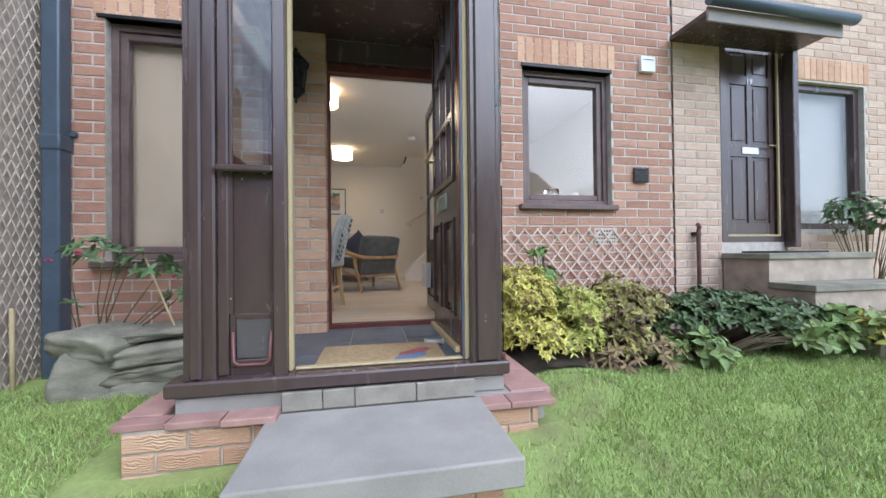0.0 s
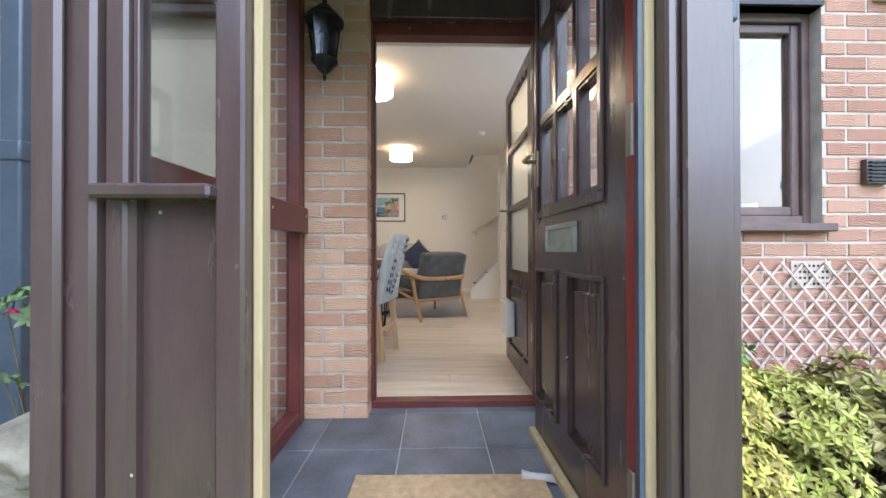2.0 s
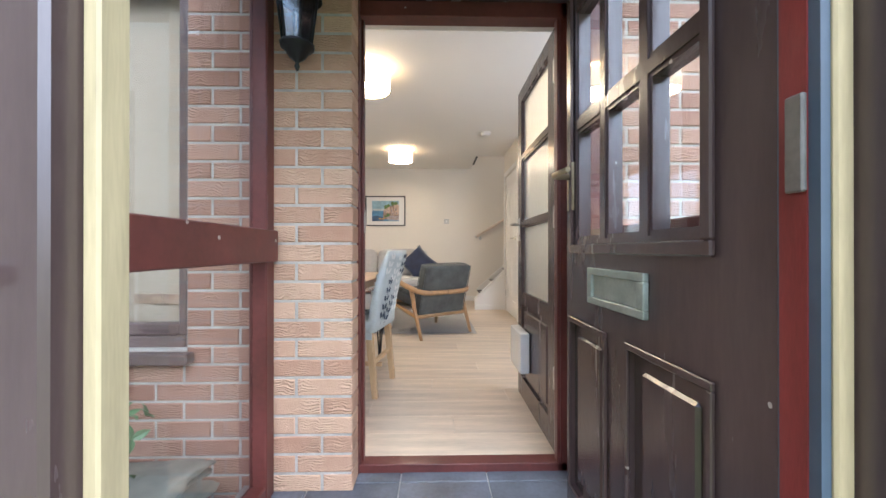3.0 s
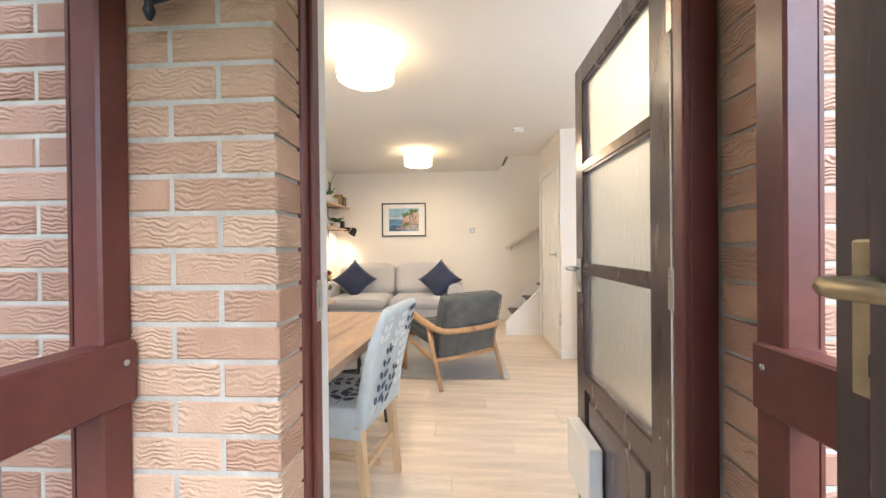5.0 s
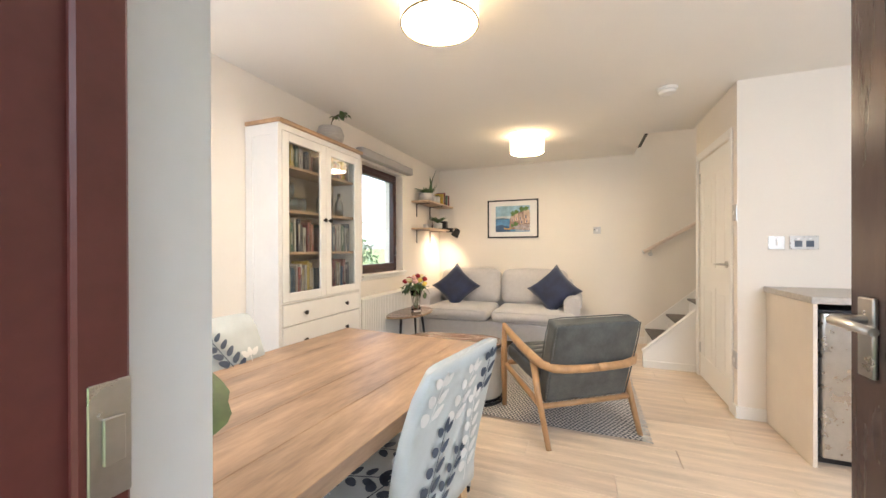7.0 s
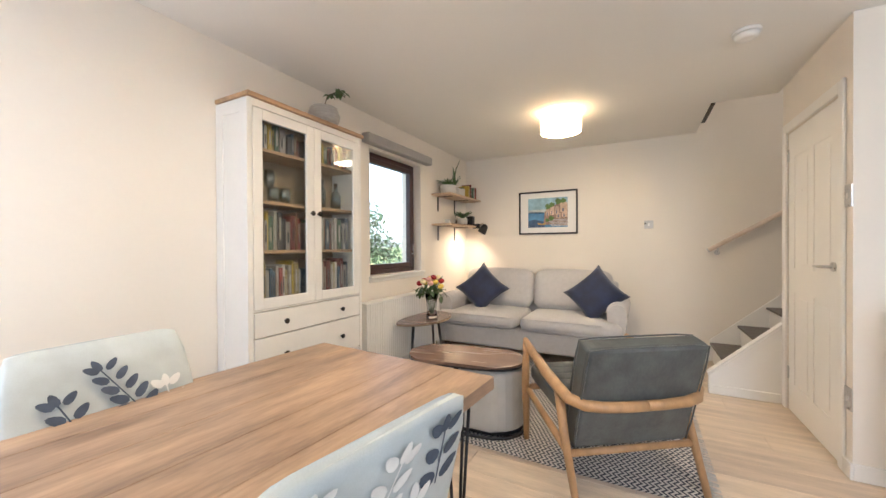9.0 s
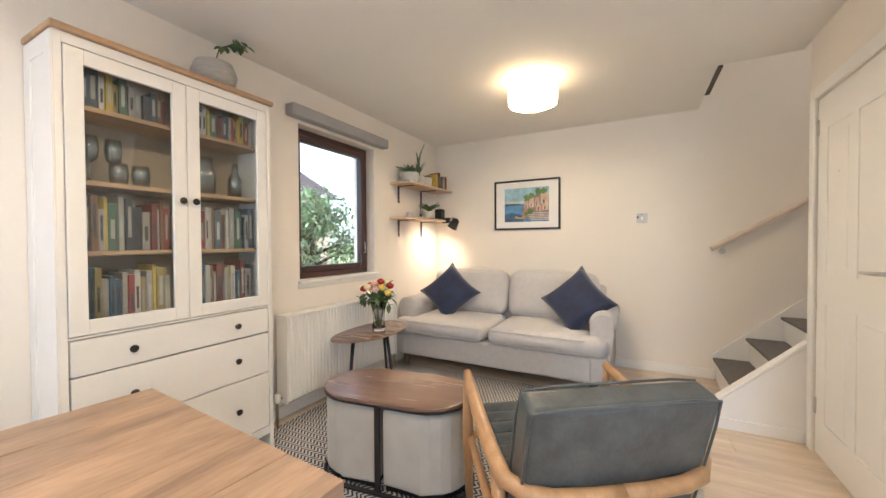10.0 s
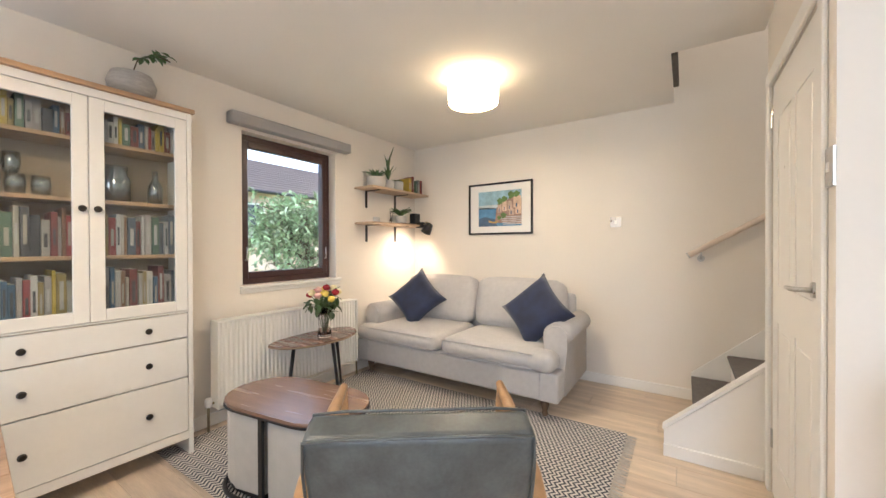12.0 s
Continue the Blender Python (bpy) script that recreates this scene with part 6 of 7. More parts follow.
def lattice(root, m, y0, y1, z0, z1, pitch, w, t, rise=1.9):
    """Crossing diagonal laths over a rectangle in (u, z)."""
    H = z1 - z0
    for sg, off in ((1, 0.0), (-1, t)):
        k = y0 - H / rise
        while k < y1 + H / rise:
            a, b = k, k + sg * H / rise
            lo, hi = (a, b) if a < b else (b, a)
            ua, ub = max(lo, y0), min(hi, y1)
            if ub - ua > 0.01:
                za = z0 + abs(ua - a) * rise if sg > 0 else z0 + abs(a - ua) * rise
                zb = z0 + abs(ub - a) * rise
                bm = bm_new()
                d = Vector((ub - ua, 0, zb - za)).normalized()
                e = Vector((-d.z, 0, d.x)) * (w / 2)
                c0, c1 = Vector((ua, -off, za)), Vector((ub, -off, zb))
                vs = [bm.verts.new(p + q) for q in (Vector((0, 0, 0)), Vector((0, -t, 0))) for p in (c0 - e, c1 - e, c1 + e, c0 + e)]
                for f in ((0, 3, 2, 1), (4, 5, 6, 7), (0, 1, 5, 4), (1, 2, 6, 5), (2, 3, 7, 6), (3, 0, 4, 7)):
                    bm.faces.new([vs[i] for i in f])
                part("lath", bm, TRELLIS, root, m=m)
            k += pitch


lattice(tr, pose(0, 0, 0, 0, 0, 90), 1.6, 2.80, -0.35, 3.0, 0.055, 0.0075, 0.006, 2.1)
for y, z, ln in ((2.35, -0.38, 0.75), (2.05, -0.38, 0.7), (2.55, -0.38, 0.62)):
    tagged(part("garden_cane", tube(bm_new(), [(-2.12, y, z), (-2.15, y + 0.03, z + ln)], 0.012, 8), RAWWOOD), "pale wooden garden stake leaning on the trellis", "stake", "garden stakes")

tr2 = thing("trellis", pose(0, FACE - 0.012, 0), "low weathered diamond trellis on the front wall", "trellis")
lattice(tr2, Matrix.Identity(4), 0.75, 2.48, 0.05, 0.72, 0.115, 0.011, 0.005, 1.15)


def rock(name, m, size, seed):
    bm = bm_new()
    bmesh.ops.create_cube(bm, size=1)
    bmesh.ops.subdivide_edges(bm, edges=bm.edges, cuts=11, use_grid_fill=True)
    for f in bm.faces:
        f.smooth = True
    for v in bm.verts:
        p = v.co.copy()
        q = p.normalized() * 0.62
        v.co = p.lerp(q, 0.12)
        edge = 1 - 0.16 * abs(2 * p.z) ** 5
        v.co.x, v.co.y = v.co.x * edge, v.co.y * edge
        n1 = noise.noise_vector(p * 2.2 + Vector((seed, 0, 0))) * 0.09 + noise.noise_vector(p * 7 + Vector((seed, 3, 0))) * 0.045 + noise.noise_vector(p * 16 + Vector((seed, 9, 0))) * 0.014
        v.co += n1
        v.co.x, v.co.y, v.co.z = v.co.x * size[0], v.co.y * size[1], v.co.z * size[2]
    ob = part(name, bm, STONE, m=m)
    return tagged(ob, "rough grey-brown sandstone rock stacked in the rockery", "rock", "rockery stones")


for k, (x, y, z, a, b, c, rz, ry) in enumerate(((-1.50, 2.28, -0.10, 0.30, 0.40, 0.34, 10, 0), (-1.47, 2.27, 0.095, 0.34, 0.38, 0.14, -12, 6), (-1.15, 2.30, -0.14, 0.52, 0.46, 0.15, 5, -4), (-1.13, 2.28, -0.045, 0.52, 0.46, 0.085, -7, -7), (-1.14, 2.30, 0.05, 0.52, 0.44, 0.105, 5, -6), (-1.15, 2.33, 0.135, 0.56, 0.42, 0.06, -4, -5))):
    rock("rock", pose(1.1 * x + 0.014, y + 0.22, 1.1 * z - 0.055, 0, ry, rz), (1.06 * a, b, 1.1 * c), 3.7 * k)

# ---- planting ----
def shrub(name, label, centres, n, ln, w, material, stems=10, base=None, seed=1, droop=0.0, whorl=5):
    """A shrub: woody stems from the ground to leaf whorls scattered through soft clumps. centres: (x, y, z, r)."""
    r = random.Random(seed)
    root = thing(name, pose(0, 0, 0), label, "shrub")
    bx, by = base or centres[0][:2]
    bm = bm_new()
    ls = []
    total = sum(c[3] ** 2 for c in centres)
    for cx, cy, cz, cr in centres:
        k = max(2, int(n * cr ** 2 / total))
        for i in range(k):
            d = rvec(r)
            d.z = abs(d.z) * 0.9 - 0.25
            p = Vector((cx, cy, cz)) + d * cr * (0.45 + 0.6 * r.random() ** 0.5) * (1 + 0.35 * noise.noise((cx * 3 + d.x * 2, d.y * 2 + seed, d.z * 2)))
            if i % max(1, k // stems) == 0:
                g = ground_z(bx, by)
                tube(bm, [(bx + r.uniform(-0.08, 0.08), by + r.uniform(-0.06, 0.06), g - 0.02), tuple(Vector((bx, by, g)).lerp(p, 0.55) + Vector((0, 0, 0.05))), tuple(p)], [0.006, 0.004, 0.002], 5)
            up = (d + Vector((0, -0.2, 0.7))).normalized()
            for q in range(whorl):
                a = 2 * math.pi * q / whorl + r.random()
                s = up.orthogonal().normalized()
                e = up.cross(s)
                dd = s * math.cos(a) + e * math.sin(a) + up * r.uniform(0.2, 0.7) - Vector((0, 0, droop))
                ls.append((p, dd, ln * r.uniform(0.65, 1.15), w * r.uniform(0.8, 1.15), up))
    tagged(part("stem", bm, STEM, root), kind="stuff")
    ob = new("leaves", leaf_mesh("leaves", ls, material))
    ob.parent = root
    tagged(ob, kind="stuff")
    return root


shrub("shrub", "yellow-variegated evergreen shrub against the wall", [(0.86, 2.45, 0.26, 0.26), (0.92, 2.38, -0.02, 0.26), (0.72, 2.50, 0.08, 0.22)], 950, 0.046, 0.014, YELL, base=(0.85, 2.5), seed=2)
shrub("shrub", "yellow and green shrub with narrow leaves", [(1.28, 2.42, 0.14, 0.22), (1.22, 2.38, -0.06, 0.22)], 620, 0.046, 0.014, leaf_mat("lime_leaf", (0.40, 0.40, 0.08), 0.45), base=(1.28, 2.5), seed=3)
shrub("shrub", "upright green shrub sprouting by the trellis", [(1.14, 2.62, 0.35, 0.11), (1.20, 2.60, 0.16, 0.15), (1.10, 2.62, 0.52, 0.06)], 110, 0.055, 0.022, leaf_mat("fresh_leaf", (0.16, 0.26, 0.06)), base=(1.16, 2.62), seed=4)
shrub("shrub", "straggly shrub with olive and brown leaves", [(1.62, 2.42, 0.16, 0.26), (1.85, 2.45, 0.10, 0.20), (1.58, 2.32, -0.08, 0.20)], 380, 0.055, 0.02, leaf_mat("olive_leaf", (0.24, 0.21, 0.06), 0.5), base=(1.65, 2.5), seed=5)
shrub("shrub", "dry brown remains of a border plant", [(1.45, 2.22, -0.16, 0.20), (1.70, 2.18, -0.15, 0.18)], 60, 0.09, 0.022, DRY, base=(1.5, 2.3), seed=6, droop=0.5)
shrub("shrub", "low dark green broad-leaved border plants", [(2.05, 2.35, 0.02, 0.22), (2.30, 2.40, 0.08, 0.24), (2.55, 2.30, 0.04, 0.24), (2.75, 2.15, 0.02, 0.22)], 640, 0.065, 0.028, DARKG, base=(2.3, 2.45), seed=7, whorl=4)
shrub("shrub", "bright green broad-leaved plants along the lawn edge", [(1.85, 2.20, -0.15, 0.14), (2.05, 2.12, -0.13, 0.14), (2.72, 1.95, -0.04, 0.17), (3.0, 1.95, 0.0, 0.2)], 150, 0.095, 0.055, leaf_mat("bright_leaf", (0.17, 0.235, 0.065)), base=(2.1, 2.2), seed=8, whorl=4)
shrub("shrub", "green and yellow plants at the bed's far end", [(3.1, 1.75, 0.0, 0.2), (3.35, 1.7, 0.02, 0.2)], 110, 0.08, 0.035, YELL, base=(3.15, 1.8), seed=9)
shrub("shrub", "leggy fuchsia with small green leaves", [(-1.72, 2.58, 0.53, 0.16), (-1.45, 2.60, 0.46, 0.16), (-1.25, 2.62, 0.30, 0.12), (-1.83, 2.5, 0.24, 0.05), (-1.2, 2.6, 0.08, 0.1)], 75, 0.06, 0.028, leaf_mat("fuchsia_leaf", (0.12, 0.19, 0.08)), stems=3, base=(-1.75, 2.55), seed=10, whorl=4)
fuch = random.Random(5)
FUCH = mat("fuchsia_petal", (0.40, 0.015, 0.09), 0.6, var=0.2, scale=30, bump=0.1)
for x, y, z in ((-1.90, 2.48, 0.52), (-1.74, 2.46, 0.56), (-1.28, 2.5, 0.42), (-1.22, 2.5, 0.30)):
    ls = [(Vector((x, y, z)), rvec(fuch) * Vector((1, 1, 0.3)) + Vector((0, 0, -0.5)), 0.028, 0.012, Vector((0, 0, 1))) for k in range(8)]
    tagged(new("fuchsia_flower", leaf_mesh("fuchsia_flower", ls, FUCH)), "small crimson fuchsia flower on its stem", "flower", "fuchsia flowers")
tagged(part("garden_cane", tube(bm_new(), [(-1.50, 2.60, 0.55), (-1.12, 2.35, -0.1)], 0.006, 6), RAWWOOD), "thin bamboo cane supporting the fuchsia", "stake", "garden stakes")

# soil bed along the wall
bm = bm_new()
bmesh.ops.create_grid(bm, x_segments=60, y_segments=14, size=0.5)
for v in bm.verts:
    x = 0.70 + 2.6 * (v.co.x + 0.5)
    edge = 2.25 - 0.12 * math.sin(x * 1.7) - 0.18 * smooth(2.0, 3.2, x)
    y = edge + (FACE - edge) * (v.co.y + 0.5)
    v.co = (x, y, ground_z(x, y) + 0.02 + 0.03 * math.sin(math.pi * min(1, (v.co.y + 0.5) * 1.2)) + 0.02 * noise.noise((x * 7, y * 7, 1)))
structure("soil_bed", bm, SOIL, "dark bare soil of the flower bed", "ground")
ls = []
gr = random.Random(12)
while len(ls) < 110000:
    x, y = gr.uniform(-2.1, 4.6), gr.uniform(0.9, 2.5)
    if -0.52 < x < 0.36 and y > 1.1 or -1.2 < x < 0.72 and y > 1.5:
        continue
    if x > 0.7 and y > 2.2 - 0.12 * math.sin(x * 1.7) - 0.18 * smooth(2.0, 3.2, x):
        continue
    worn = noise.noise((x * 1.6, y * 1.6, 3))
    if worn > 0.28 and gr.random() < 0.75:
        continue
    ls.append((x, y))
GRASS = leaf_mat("grass_blade", (0.36, 0.45, 0.14), 0.5, 0.6)
vs, fs = [], []
for x, y in ls:
    z, h, a = ground_z(x, y) - 0.004, gr.uniform(0.012, 0.042), gr.uniform(0, 6.28)
    w = 0.0017
    lx, ly = gr.uniform(-0.028, 0.028), gr.uniform(-0.028, 0.028)
    k = len(vs)
    c, s = math.cos(a) * w, math.sin(a) * w
    vs += [(x - c, y - s, z), (x + c, y + s, z), (x + lx * 0.4 + c * 0.8, y + ly * 0.4 + s * 0.8, z + h * 0.6), (x + lx * 0.4 - c * 0.8, y + ly * 0.4 - s * 0.8, z + h * 0.6), (x + lx, y + ly, z + h)]
    fs += [(k, k + 1, k + 2, k + 3), (k + 3, k + 2, k + 4)]
me = bpy.data.meshes.new("grass")
me.from_pydata(vs, [], fs)
me.materials.append(GRASS)
tagged(new("grass", me), "short green grass blades of the lawn", "grass", kind="stuff")

# ---- fittings on the front wall ----
def fitting(name, x, z, w, h, d, material, label, cat):
    t = thing(name, pose(x, FACE, z), label, cat)
    part("body", soften(boxes((0, -d, 0, w, 0.0, h)), 0.005, 2), material, t)
    return t


v = fitting("wall_vent", 2.10, 1.12, 0.135, 0.13, 0.03, BROWN, "dark brown louvred wall vent", "vent")
for k in range(6):
    part("louvre", boxes((0.008, -0.045, 0.012 + 0.019 * k, 0.127, -0.03, 0.02 + 0.019 * k)), BLACK, v)
v = fitting("alarm_box", 2.17, 2.08, 0.14, 0.135, 0.04, GLOSSW, "white plastic box high on the brick wall", "box")
part("slot", boxes((0.02, -0.0415, 0.10, 0.12, -0.04, 0.106)), BLACK, v)
v = fitting("air_brick", 1.72, 0.58, 0.215, 0.145, 0.006, mat("buff_clay", (0.52, 0.44, 0.38), 0.9, var=0.1, scale=15, bump=0.3), "buff clay air brick with rows of holes", "air brick")
for k in range(8):
    for j in range(4):
        part("hole", boxes((0.018 + 0.024 * k, -0.0072, 0.02 + 0.031 * j, 0.030 + 0.024 * k, -0.006, 0.032 + 0.031 * j)), BLACK, v)
for a, b, z in ((-1.93, -0.85, 2.145), (1.05, 1.97, 2.08)):
    u = a
    while u < b - 0.03:
        ob = new("brick", brick_mesh(0.065, 0.215, 0.05, BRICK))
        ob.parent = front
        ob.matrix_basis = Matrix.Translation((u, FACE - 0.002, z))
        u += 0.075

# things on the kitchen sill, seen through the glass
for x, r, h, c in ((1.25, 0.05, 0.10, CERAMIC), (1.42, 0.07, 0.15, GLASS), (1.62, 0.06, 0.12, CERAMIC), (1.78, 0.05, 0.10, PIPE)):
    tagged(part("sill_pot", lathe(bm_new(), [(r * 0.7, 0), (r, h * 0.4), (r * 0.9, h), (r * 0.8, h)], 16), c, m=pose(x, 3.02, 0.92)), "small pot standing on the kitchen window sill", "pot", "pots on the sill")

# ---- neighbouring house ----
nb = thing("neighbour_house", pose(0, 0, 0), "pale brick terraced house with a brown door and canopy", "house")
part("wall", cells(bm_new(), "y", FACE + 0.005, FACE + 0.2, (2.52, 9.0), (-0.5, 5.2), [(3.02, 3.72, 0.60, 2.50), (3.86, 4.75, 0.72, 2.15)]), MORTAR, nb)
part("pier_core", boxes((2.51, FACE - 0.008, -0.5, 3.0, FACE + 0.004, 3.2)), MORTAR, nb)
runs = brick_run(0.49, -0.45, 3.2, [], 2.51)
lay_bricks(nb, runs, pose(0, FACE - 0.012, 0), BRICK, PALEBRICKS, lambda u, z: False)
lay_bricks(nb, brick_run(5.9, -0.45, 3.2, [(3.0, 3.74, 0.5, 2.52), (3.84, 4.77, 0.70, 2.17)], 3.0), pose(0, FACE, 0), BRICK, PALEBRICKS, lambda u, z: False)
ND = pose(3.10, FACE + 0.03, 0.66)
nd = part("door", bm_new() and cells(bm_new(), "y", 0, 0.04, (0, 0.55), (0, 1.78), [(a, b, c, d) for a, b in ((0.05, 0.25), (0.30, 0.50)) for c, d in ((0.12, 0.74), (0.86, 1.42), (1.50, 1.72))]), BROWN, nb, "dark brown six-panel door", m=ND)
for a, b in ((0.05, 0.25), (0.30, 0.50)):
    for c, d in ((0.12, 0.74), (0.86, 1.42), (1.50, 1.72)):
        part("panel", boxes((a, 0.012, c, b, 0.03, d), (a + 0.03, 0.004, c + 0.03, b - 0.03, 0.012, d - 0.03), bevel=0.003), BROWN, nd)
part("letter_plate", boxes((0.18, -0.008, 0.765, 0.37, 0.0, 0.83), bevel=0.003), CHROME, nd)
part("handle", tube(bm_new(), [(0.515, 0, 0.84), (0.515, -0.05, 0.84), (0.43, -0.055, 0.84)], 0.008, 8), BRASS, nd)
part("door_frame", boxes((3.02, FACE + 0.0, 0.60, 3.08, FACE + 0.09, 2.50), (3.67, FACE + 0.0, 0.60, 3.72, FACE + 0.09, 2.50), (3.08, FACE + 0.0, 2.46, 3.67, FACE + 0.09, 2.50), (3.08, FACE, 0.60, 3.67, FACE + 0.09, 0.655)), BROWN, nb)
for b in ((3.655, FACE - 0.006, 0.655, 3.672, FACE + 0.01, 2.46), (3.08, FACE - 0.006, 2.446, 3.655, FACE + 0.01, 2.46), (3.08, FACE - 0.006, 0.652, 3.655, FACE + 0.01, 0.67)):
    part("frame_strip", boxes(b), RAWWOOD, nb, "pale timber strip")
part("canopy_post", boxes((3.715, FACE - 0.10, 0.55, 3.78, FACE - 0.002, 2.374), bevel=0.006), BROWN, nb)
part("canopy", boxes((2.47, 2.46, 2.375, 3.78, FACE - 0.016, 2.42), bevel=0.006), BROWN, nb)
part("fascia", boxes((2.45, 2.44, 2.31, 3.80, 2.46, 2.425), bevel=0.004), mat("grey_fascia", (0.27, 0.235, 0.225), 0.5, var=0.15, scale=6, bump=0.1), nb, "faded grey-brown fascia board")
part("gutter", tube(bm_new(), [(2.42, 2.395, 2.45), (3.86, 2.395, 2.44)], 0.045, 14), PIPE, nb, "blue-grey half-round gutter")
num = bpy.data.curves.new("house_number", "FONT")
num.body, num.size, num.extrude = "19", 0.075, 0.002
tmp = new("house_number", num)
me = bpy.data.meshes.new_from_object(tmp)
bpy.data.objects.remove(tmp)
me.materials.append(CHROME)
ob = new("house_number", me)
ob.parent, ob.matrix_basis = nd, pose(0.24, -0.003, 1.43, 90, 0, 0)
nw = part("window", boxes((3.86, FACE + 0.05, 0.72, 3.92, FACE + 0.12, 2.15), (4.69, FACE + 0.05, 0.72, 4.75, FACE + 0.12, 2.15), (3.92, FACE + 0.05, 0.72, 4.69, FACE + 0.12, 0.78), (3.92, FACE + 0.05, 2.09, 4.69, FACE + 0.12, 2.15), bevel=0.004), BROWN, nb)
g = part("pane", boxes((3.92, FACE + 0.08, 0.78, 4.69, FACE + 0.084, 2.09)), GLASS, nw)
part("curtain", boxes((3.90, FACE + 0.16, 0.72, 4.72, FACE + 0.165, 2.15)), CERAMIC, nw)
u = 3.84
while u < 4.75:
    ob = new("brick", brick_mesh(0.065, 0.215, 0.05, BRICK))
    ob.parent, ob.matrix_basis = nb, Matrix.Translation((u, FACE - 0.004, 2.17))
    u += 0.075
part("roof", boxes((2.4, FACE - 0.35, 5.2, 9.2, FACE + 4, 5.4)), PIPE, nb)
nsteps = thing("garden_steps", pose(0, 0, 0), "weathered stone steps up to the next front door", "steps", kind="structure")
for x0, x1, y0, y1, z0, z1 in ((3.0, 4.1, 2.45, FACE - 0.02, 0.45, 0.50), (3.0, 4.1, 2.14, 2.45, 0.22, 0.27), (3.0, 4.1, 1.80, 2.14, 0.02, 0.07)):
    part("tread", soften(boxes((x0 - 0.02, y0 - 0.02, z0, x1, y1, z1)), 0.006, 2), STONE, nsteps)
    part("riser", boxes((x0, y0, -0.4, x1, y1, z0)), mat("buff_riser", (0.40, 0.33, 0.26), 0.9, var=0.2, scale=10, bump=0.5), nsteps)
tagged(part("doormat", boxes((3.15, 2.50, 0.50, 3.7, 2.80, 0.515), bevel=0.003), BLACK), "black rubber doormat on the stone landing", "doormat")
tap = thing("standpipe", pose(2.70, FACE - 0.06, 0), "rusty garden standpipe against the wall", "pipe")
part("pipe", tube(bm_new(), [(0, 0, -0.3), (0, 0, 0.70), (0, -0.01, 0.74), (-0.03, -0.02, 0.75)], 0.018, 10), mat("rusty_iron", (0.16, 0.09, 0.07), 0.8, var=0.4, scale=20, bump=0.4), tap)
part("bracket", boxes((-0.03, 0, 0.66, 0.03, 0.05, 0.69)), BLACK, tap)
shrub("shrub", "bare-stemmed shrub by the neighbouring window", [(4.15, 2.6, 0.85, 0.25), (4.5, 2.6, 0.75, 0.3)], 120, 0.06, 0.03, GREEN, base=(4.3, 2.6), seed=15)

# ---- upper house and beyond ----
TILES = mat("roof_tiles", (0.14, 0.11, 0.10), 0.85, var=0.25, scale=3, bump=0.6, fine=20)
structure("wall_upper", boxes((-2.5, FACE + 0.02, 3.1, 2.52, 3.065, 5.2), (-2.45, BACK + 0.2, 2.9, 2.52, BACK + 0.3, 5.2), (-2.5, 3.065, 2.9, -2.4, BACK + 0.3, 5.2)), MORTAR, "plain upper storey walls", "wall")
structure("roof", boxes((-2.6, FACE - 0.35, 5.2, 3.4, BACK + 0.6, 5.4)), TILES, "dark tiled roof over the house", "roof")


def far_house(name, m, w, d, h, label, wallm):
    """A gabled house with tiled roof, windows and a door; front towards -y."""
    hs = thing(name, m, label, "house")
    part("wall", boxes((0, 0, -0.5, w, d, h)), wallm, hs)
    bm = bm_new()
    o = 0.35
    vs = [bm.verts.new(p) for p in ((-o, -o, h), (w + o, -o, h), (w + o, d + o, h), (-o, d + o, h), (-o, d / 2, h + d * 0.32), (w + o, d / 2, h + d * 0.32))]
    for f in ((0, 1, 5, 4), (2, 3, 4, 5), (0, 4, 3), (1, 2, 5), (3, 2, 1, 0)):
        bm.faces.new([vs[i] for i in f])
    part("roof", bm, TILES, hs)
    courses = bm_new()
    for k in range(14):
        t = k / 14
        box(courses, -o, -o + (d / 2 + o) * t, h + d * 0.32 * t * 1.0 + 0.005, w + o, -o + (d / 2 + o) * t + 0.05, h + d * 0.32 * t + 0.06)
    part("tile_courses", courses, TILES, hs)
    part("gutter", tube(bm_new(), [(-o, -o - 0.05, h - 0.02), (w + o, -o - 0.05, h - 0.02)], 0.06, 8), BLACK, hs)
    x = 0.9
    while x < w - 1.6:
        for z in (1.55, 3.4):
            if z + 1.2 < h:
                wn_ = part("window", boxes((x, -0.05, z, x + 0.06, 0.02, z + 1.2), (x + 1.14, -0.05, z, x + 1.2, 0.02, z + 1.2), (x, -0.05, z, x + 1.2, 0.02, z + 0.06), (x, -0.05, z + 1.14, x + 1.2, 0.02, z + 1.2)), GLOSSW, hs)
                part("pane", boxes((x + 0.06, -0.02, z + 0.06, x + 1.14, -0.01, z + 1.14)), mat("dark_pane", (0.05, 0.06, 0.07), 0.05, var=0.1, scale=1, bump=0), wn_)
        x += 2.6
    return hs


BUFF = mat("buff_wall", (0.60, 0.46, 0.35), 0.9, var=0.12, scale=3, bump=0.3, fine=40)
far_house("far_house", pose(-12.0, 2.0, 0, 0, 0, 90), 14, 5.5, 3.15, "buff brick house with grey tiled roof beyond the garden", BUFF)
far_house("far_house", pose(12, -17, 0, 0, 0, 180), 22, 8, 4.2, "brown brick houses across the green", BUFF)


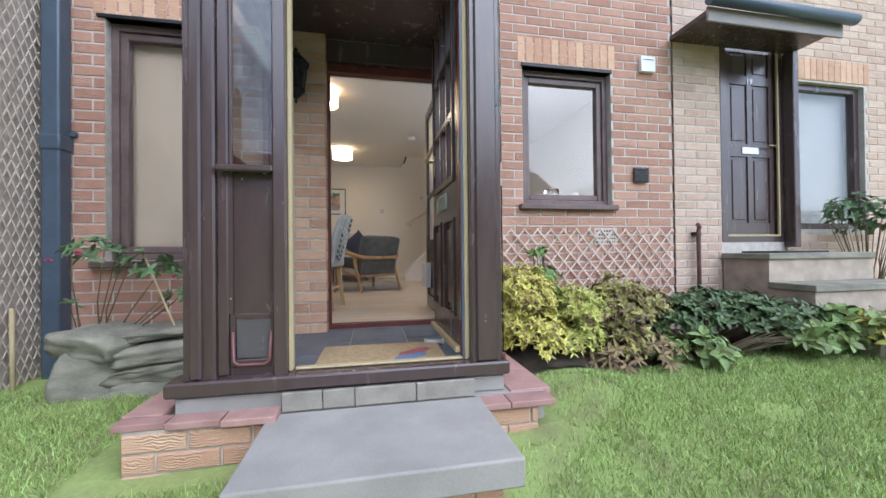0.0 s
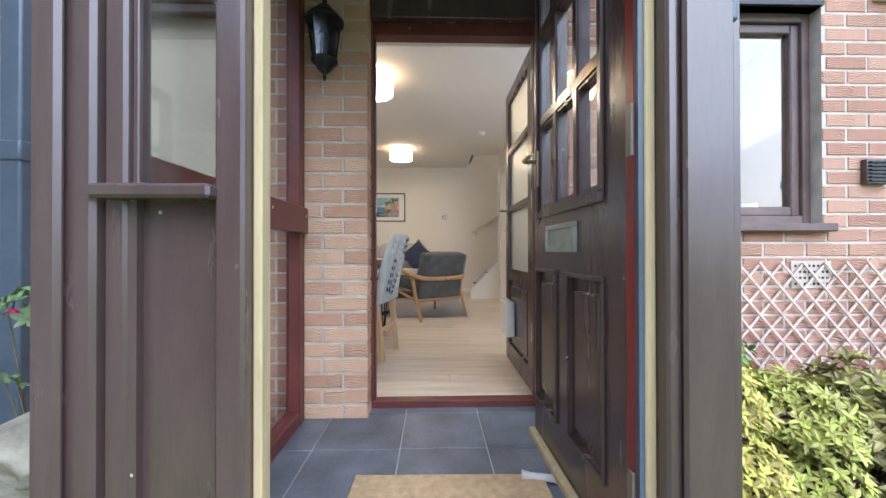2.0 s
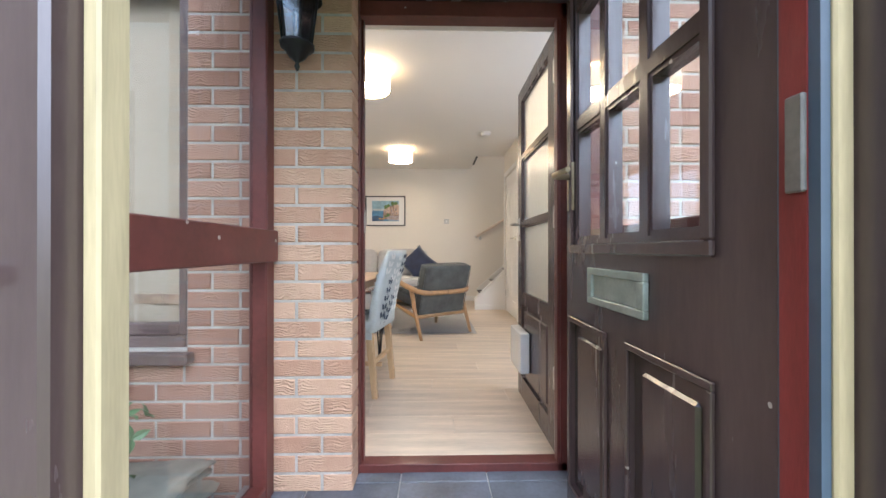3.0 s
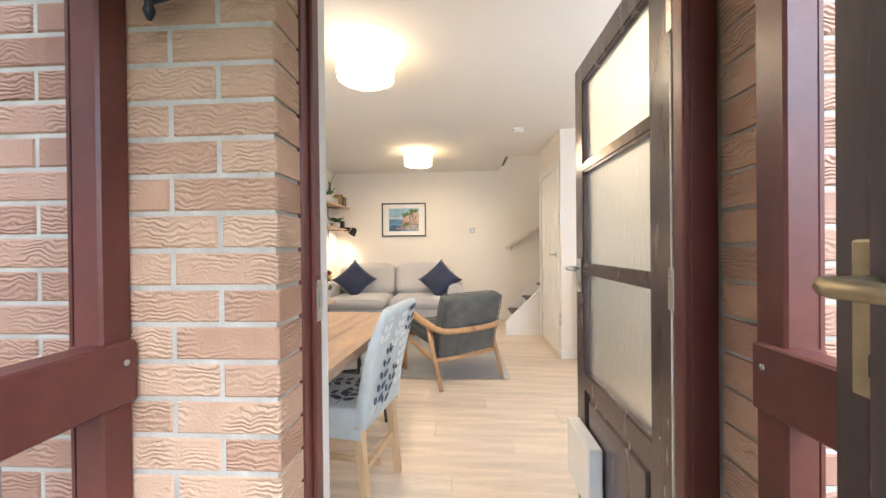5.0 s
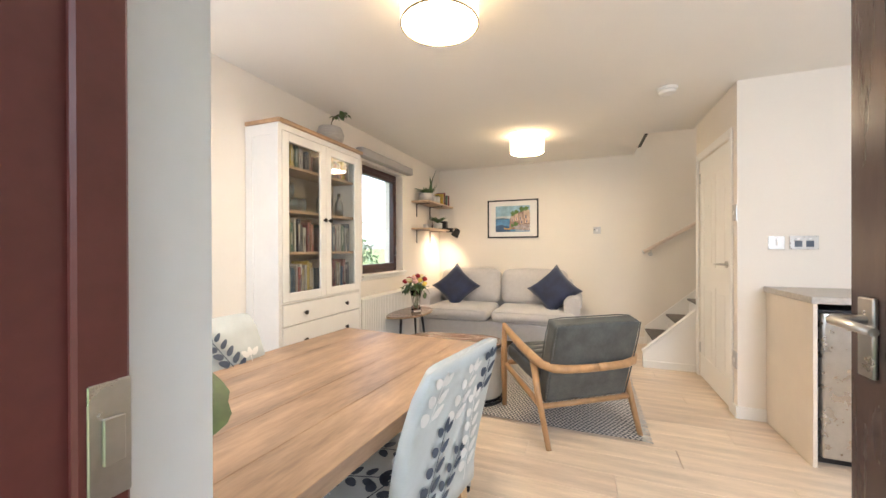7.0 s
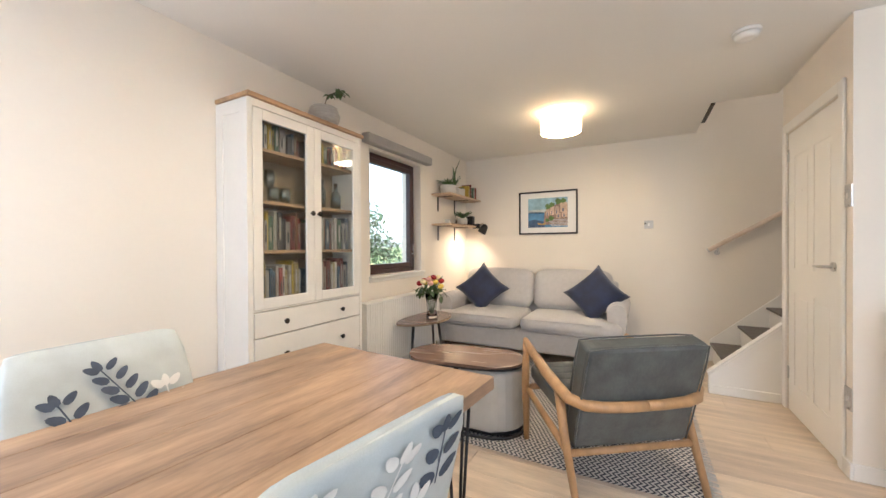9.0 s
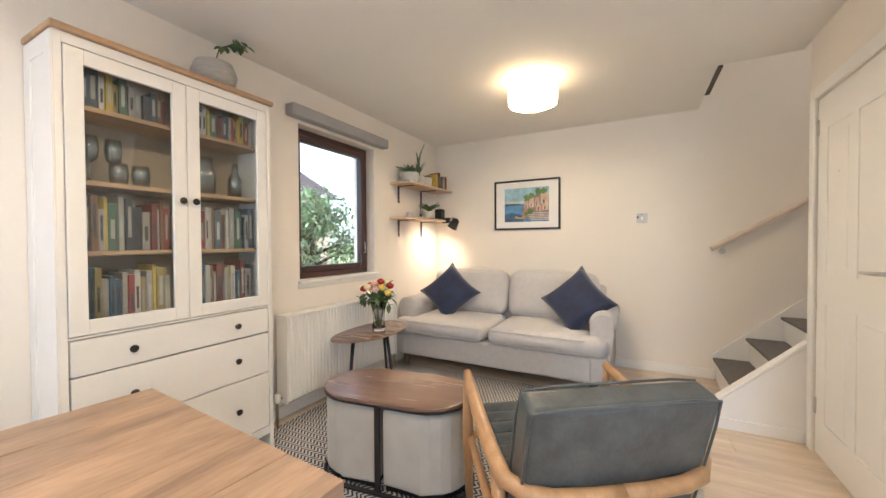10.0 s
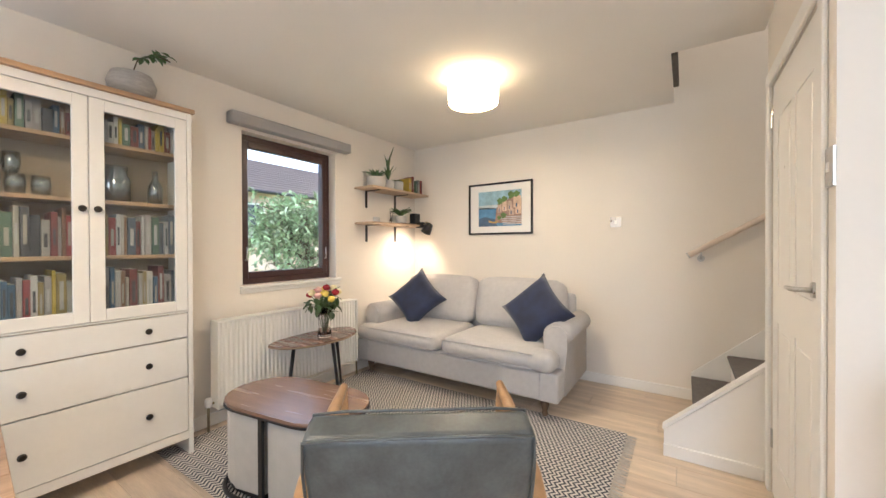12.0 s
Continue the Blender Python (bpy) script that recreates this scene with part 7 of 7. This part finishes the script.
def tree(name, x, y, h, crown, seed, material, label, bare=False):
    r = random.Random(seed)
    root = thing(name, pose(x, y, ground_z(0, -5)), label, "tree")
    bm = bm_new()
    tube(bm, [(0, 0, -0.1), (0.05, 0.02, h * 0.3), (0.0, 0.06, h * 0.55), (0.05, 0.0, h * 0.85)], [h * 0.035, h * 0.028, h * 0.018, h * 0.006], 10)
    ends = []
    for k in range(16):
        z = h * r.uniform(0.28, 0.8)
        a = 2.4 * k
        ln = crown * r.uniform(0.6, 1.0) * (1.15 - z / h * 0.6)
        e = Vector((ln * math.cos(a), ln * math.sin(a), z + ln * r.uniform(0.1, 0.5)))
        tube(bm, [(0, 0.04, z), tuple(Vector((0, 0, z)).lerp(e, 0.5) + Vector((0, 0, 0.1))), tuple(e)], [h * 0.012, h * 0.007, h * 0.002], 6)
        ends.append((Vector((0, 0, z)), e))
        for j in range(5 if bare else 2):
            p = Vector((0, 0, z)).lerp(e, r.uniform(0.4, 1))
            q = p + rvec(r) * ln * 0.35 + Vector((0, 0, 0.1))
            tube(bm, [tuple(p), tuple(q)], [h * 0.004, h * 0.001], 4)
            ends.append((p, q))
    part("trunk", bm, STEM, root)
    ls = []
    for k in range(1200 if bare else 5200):
        p, e = r.choice(ends)
        c = p.lerp(e, r.uniform(0.35, 1.1)) + rvec(r) * crown * 0.16
        ls.append((c, rvec(r), r.uniform(0.07, 0.12), 0.05, Vector((0, 0, 1))))
    ob = new("crown", leaf_mesh("crown", ls, material))
    ob.parent = root
    tagged(ob, kind="stuff")


PALEG = leaf_mat("pale_leaf", (0.36, 0.45, 0.26), 0.5)
tree("tree", -4.6, 8.2, 2.5, 1.25, 31, PALEG, "pale green layered garden tree outside the window")
tree("tree", -4.9, 6.6, 1.8, 0.95, 33, PALEG, "small green garden tree beyond the window")
shrub("shrub", "bright green bush below the window", [(-3.9, 7.3, 0.25, 0.5), (-4.3, 6.2, 0.15, 0.5), (-4.0, 8.4, 0.35, 0.5)], 260, 0.11, 0.07, leaf_mat("garden_leaf", (0.22, 0.34, 0.11), 0.5), base=(-4.0, 7.2), seed=21)
tree("tree", -5.5, -7.5, 7.0, 2.6, 35, DRY, "bare autumn tree across the green", bare=True)
tree("tree", 3.5, -9.0, 6.5, 2.4, 36, PALEG, "leafy tree across the green")
# ---- pieces of walls and floors ----
lay_bricks(front, brick_run(1.32, -0.45, 3.05, EXT, -2.15), pose(0, FACE, 0), FRONTBRICK, BRICKS, lambda u, z: False)
lay_bricks(front, brick_run(2.05, -0.45, 3.05, EXT, 0.46), pose(0, FACE, 0), FRONTBRICK, BRICKS, lambda u, z: 0.4 < u < 2.3 and 0.2 < z < 2.0)
row = 0
y = 2.985
while y < BACK - 0.02:
    x = LEFT - (row * 0.47) % 1.29
    while x < 2.52:
        a, b = max(x, LEFT), min(x + 1.285, 2.52)
        if b - a > 0.03:
            part("plank", boxes((0, 0, -0.012, b - a - 0.0015, min(0.192, BACK - y) - 0.0015, 0.0), bevel=0.0012), LAMINATE, floor, m=pose(a, y, 0))
        x += 1.285
    y += 0.192
    row += 1
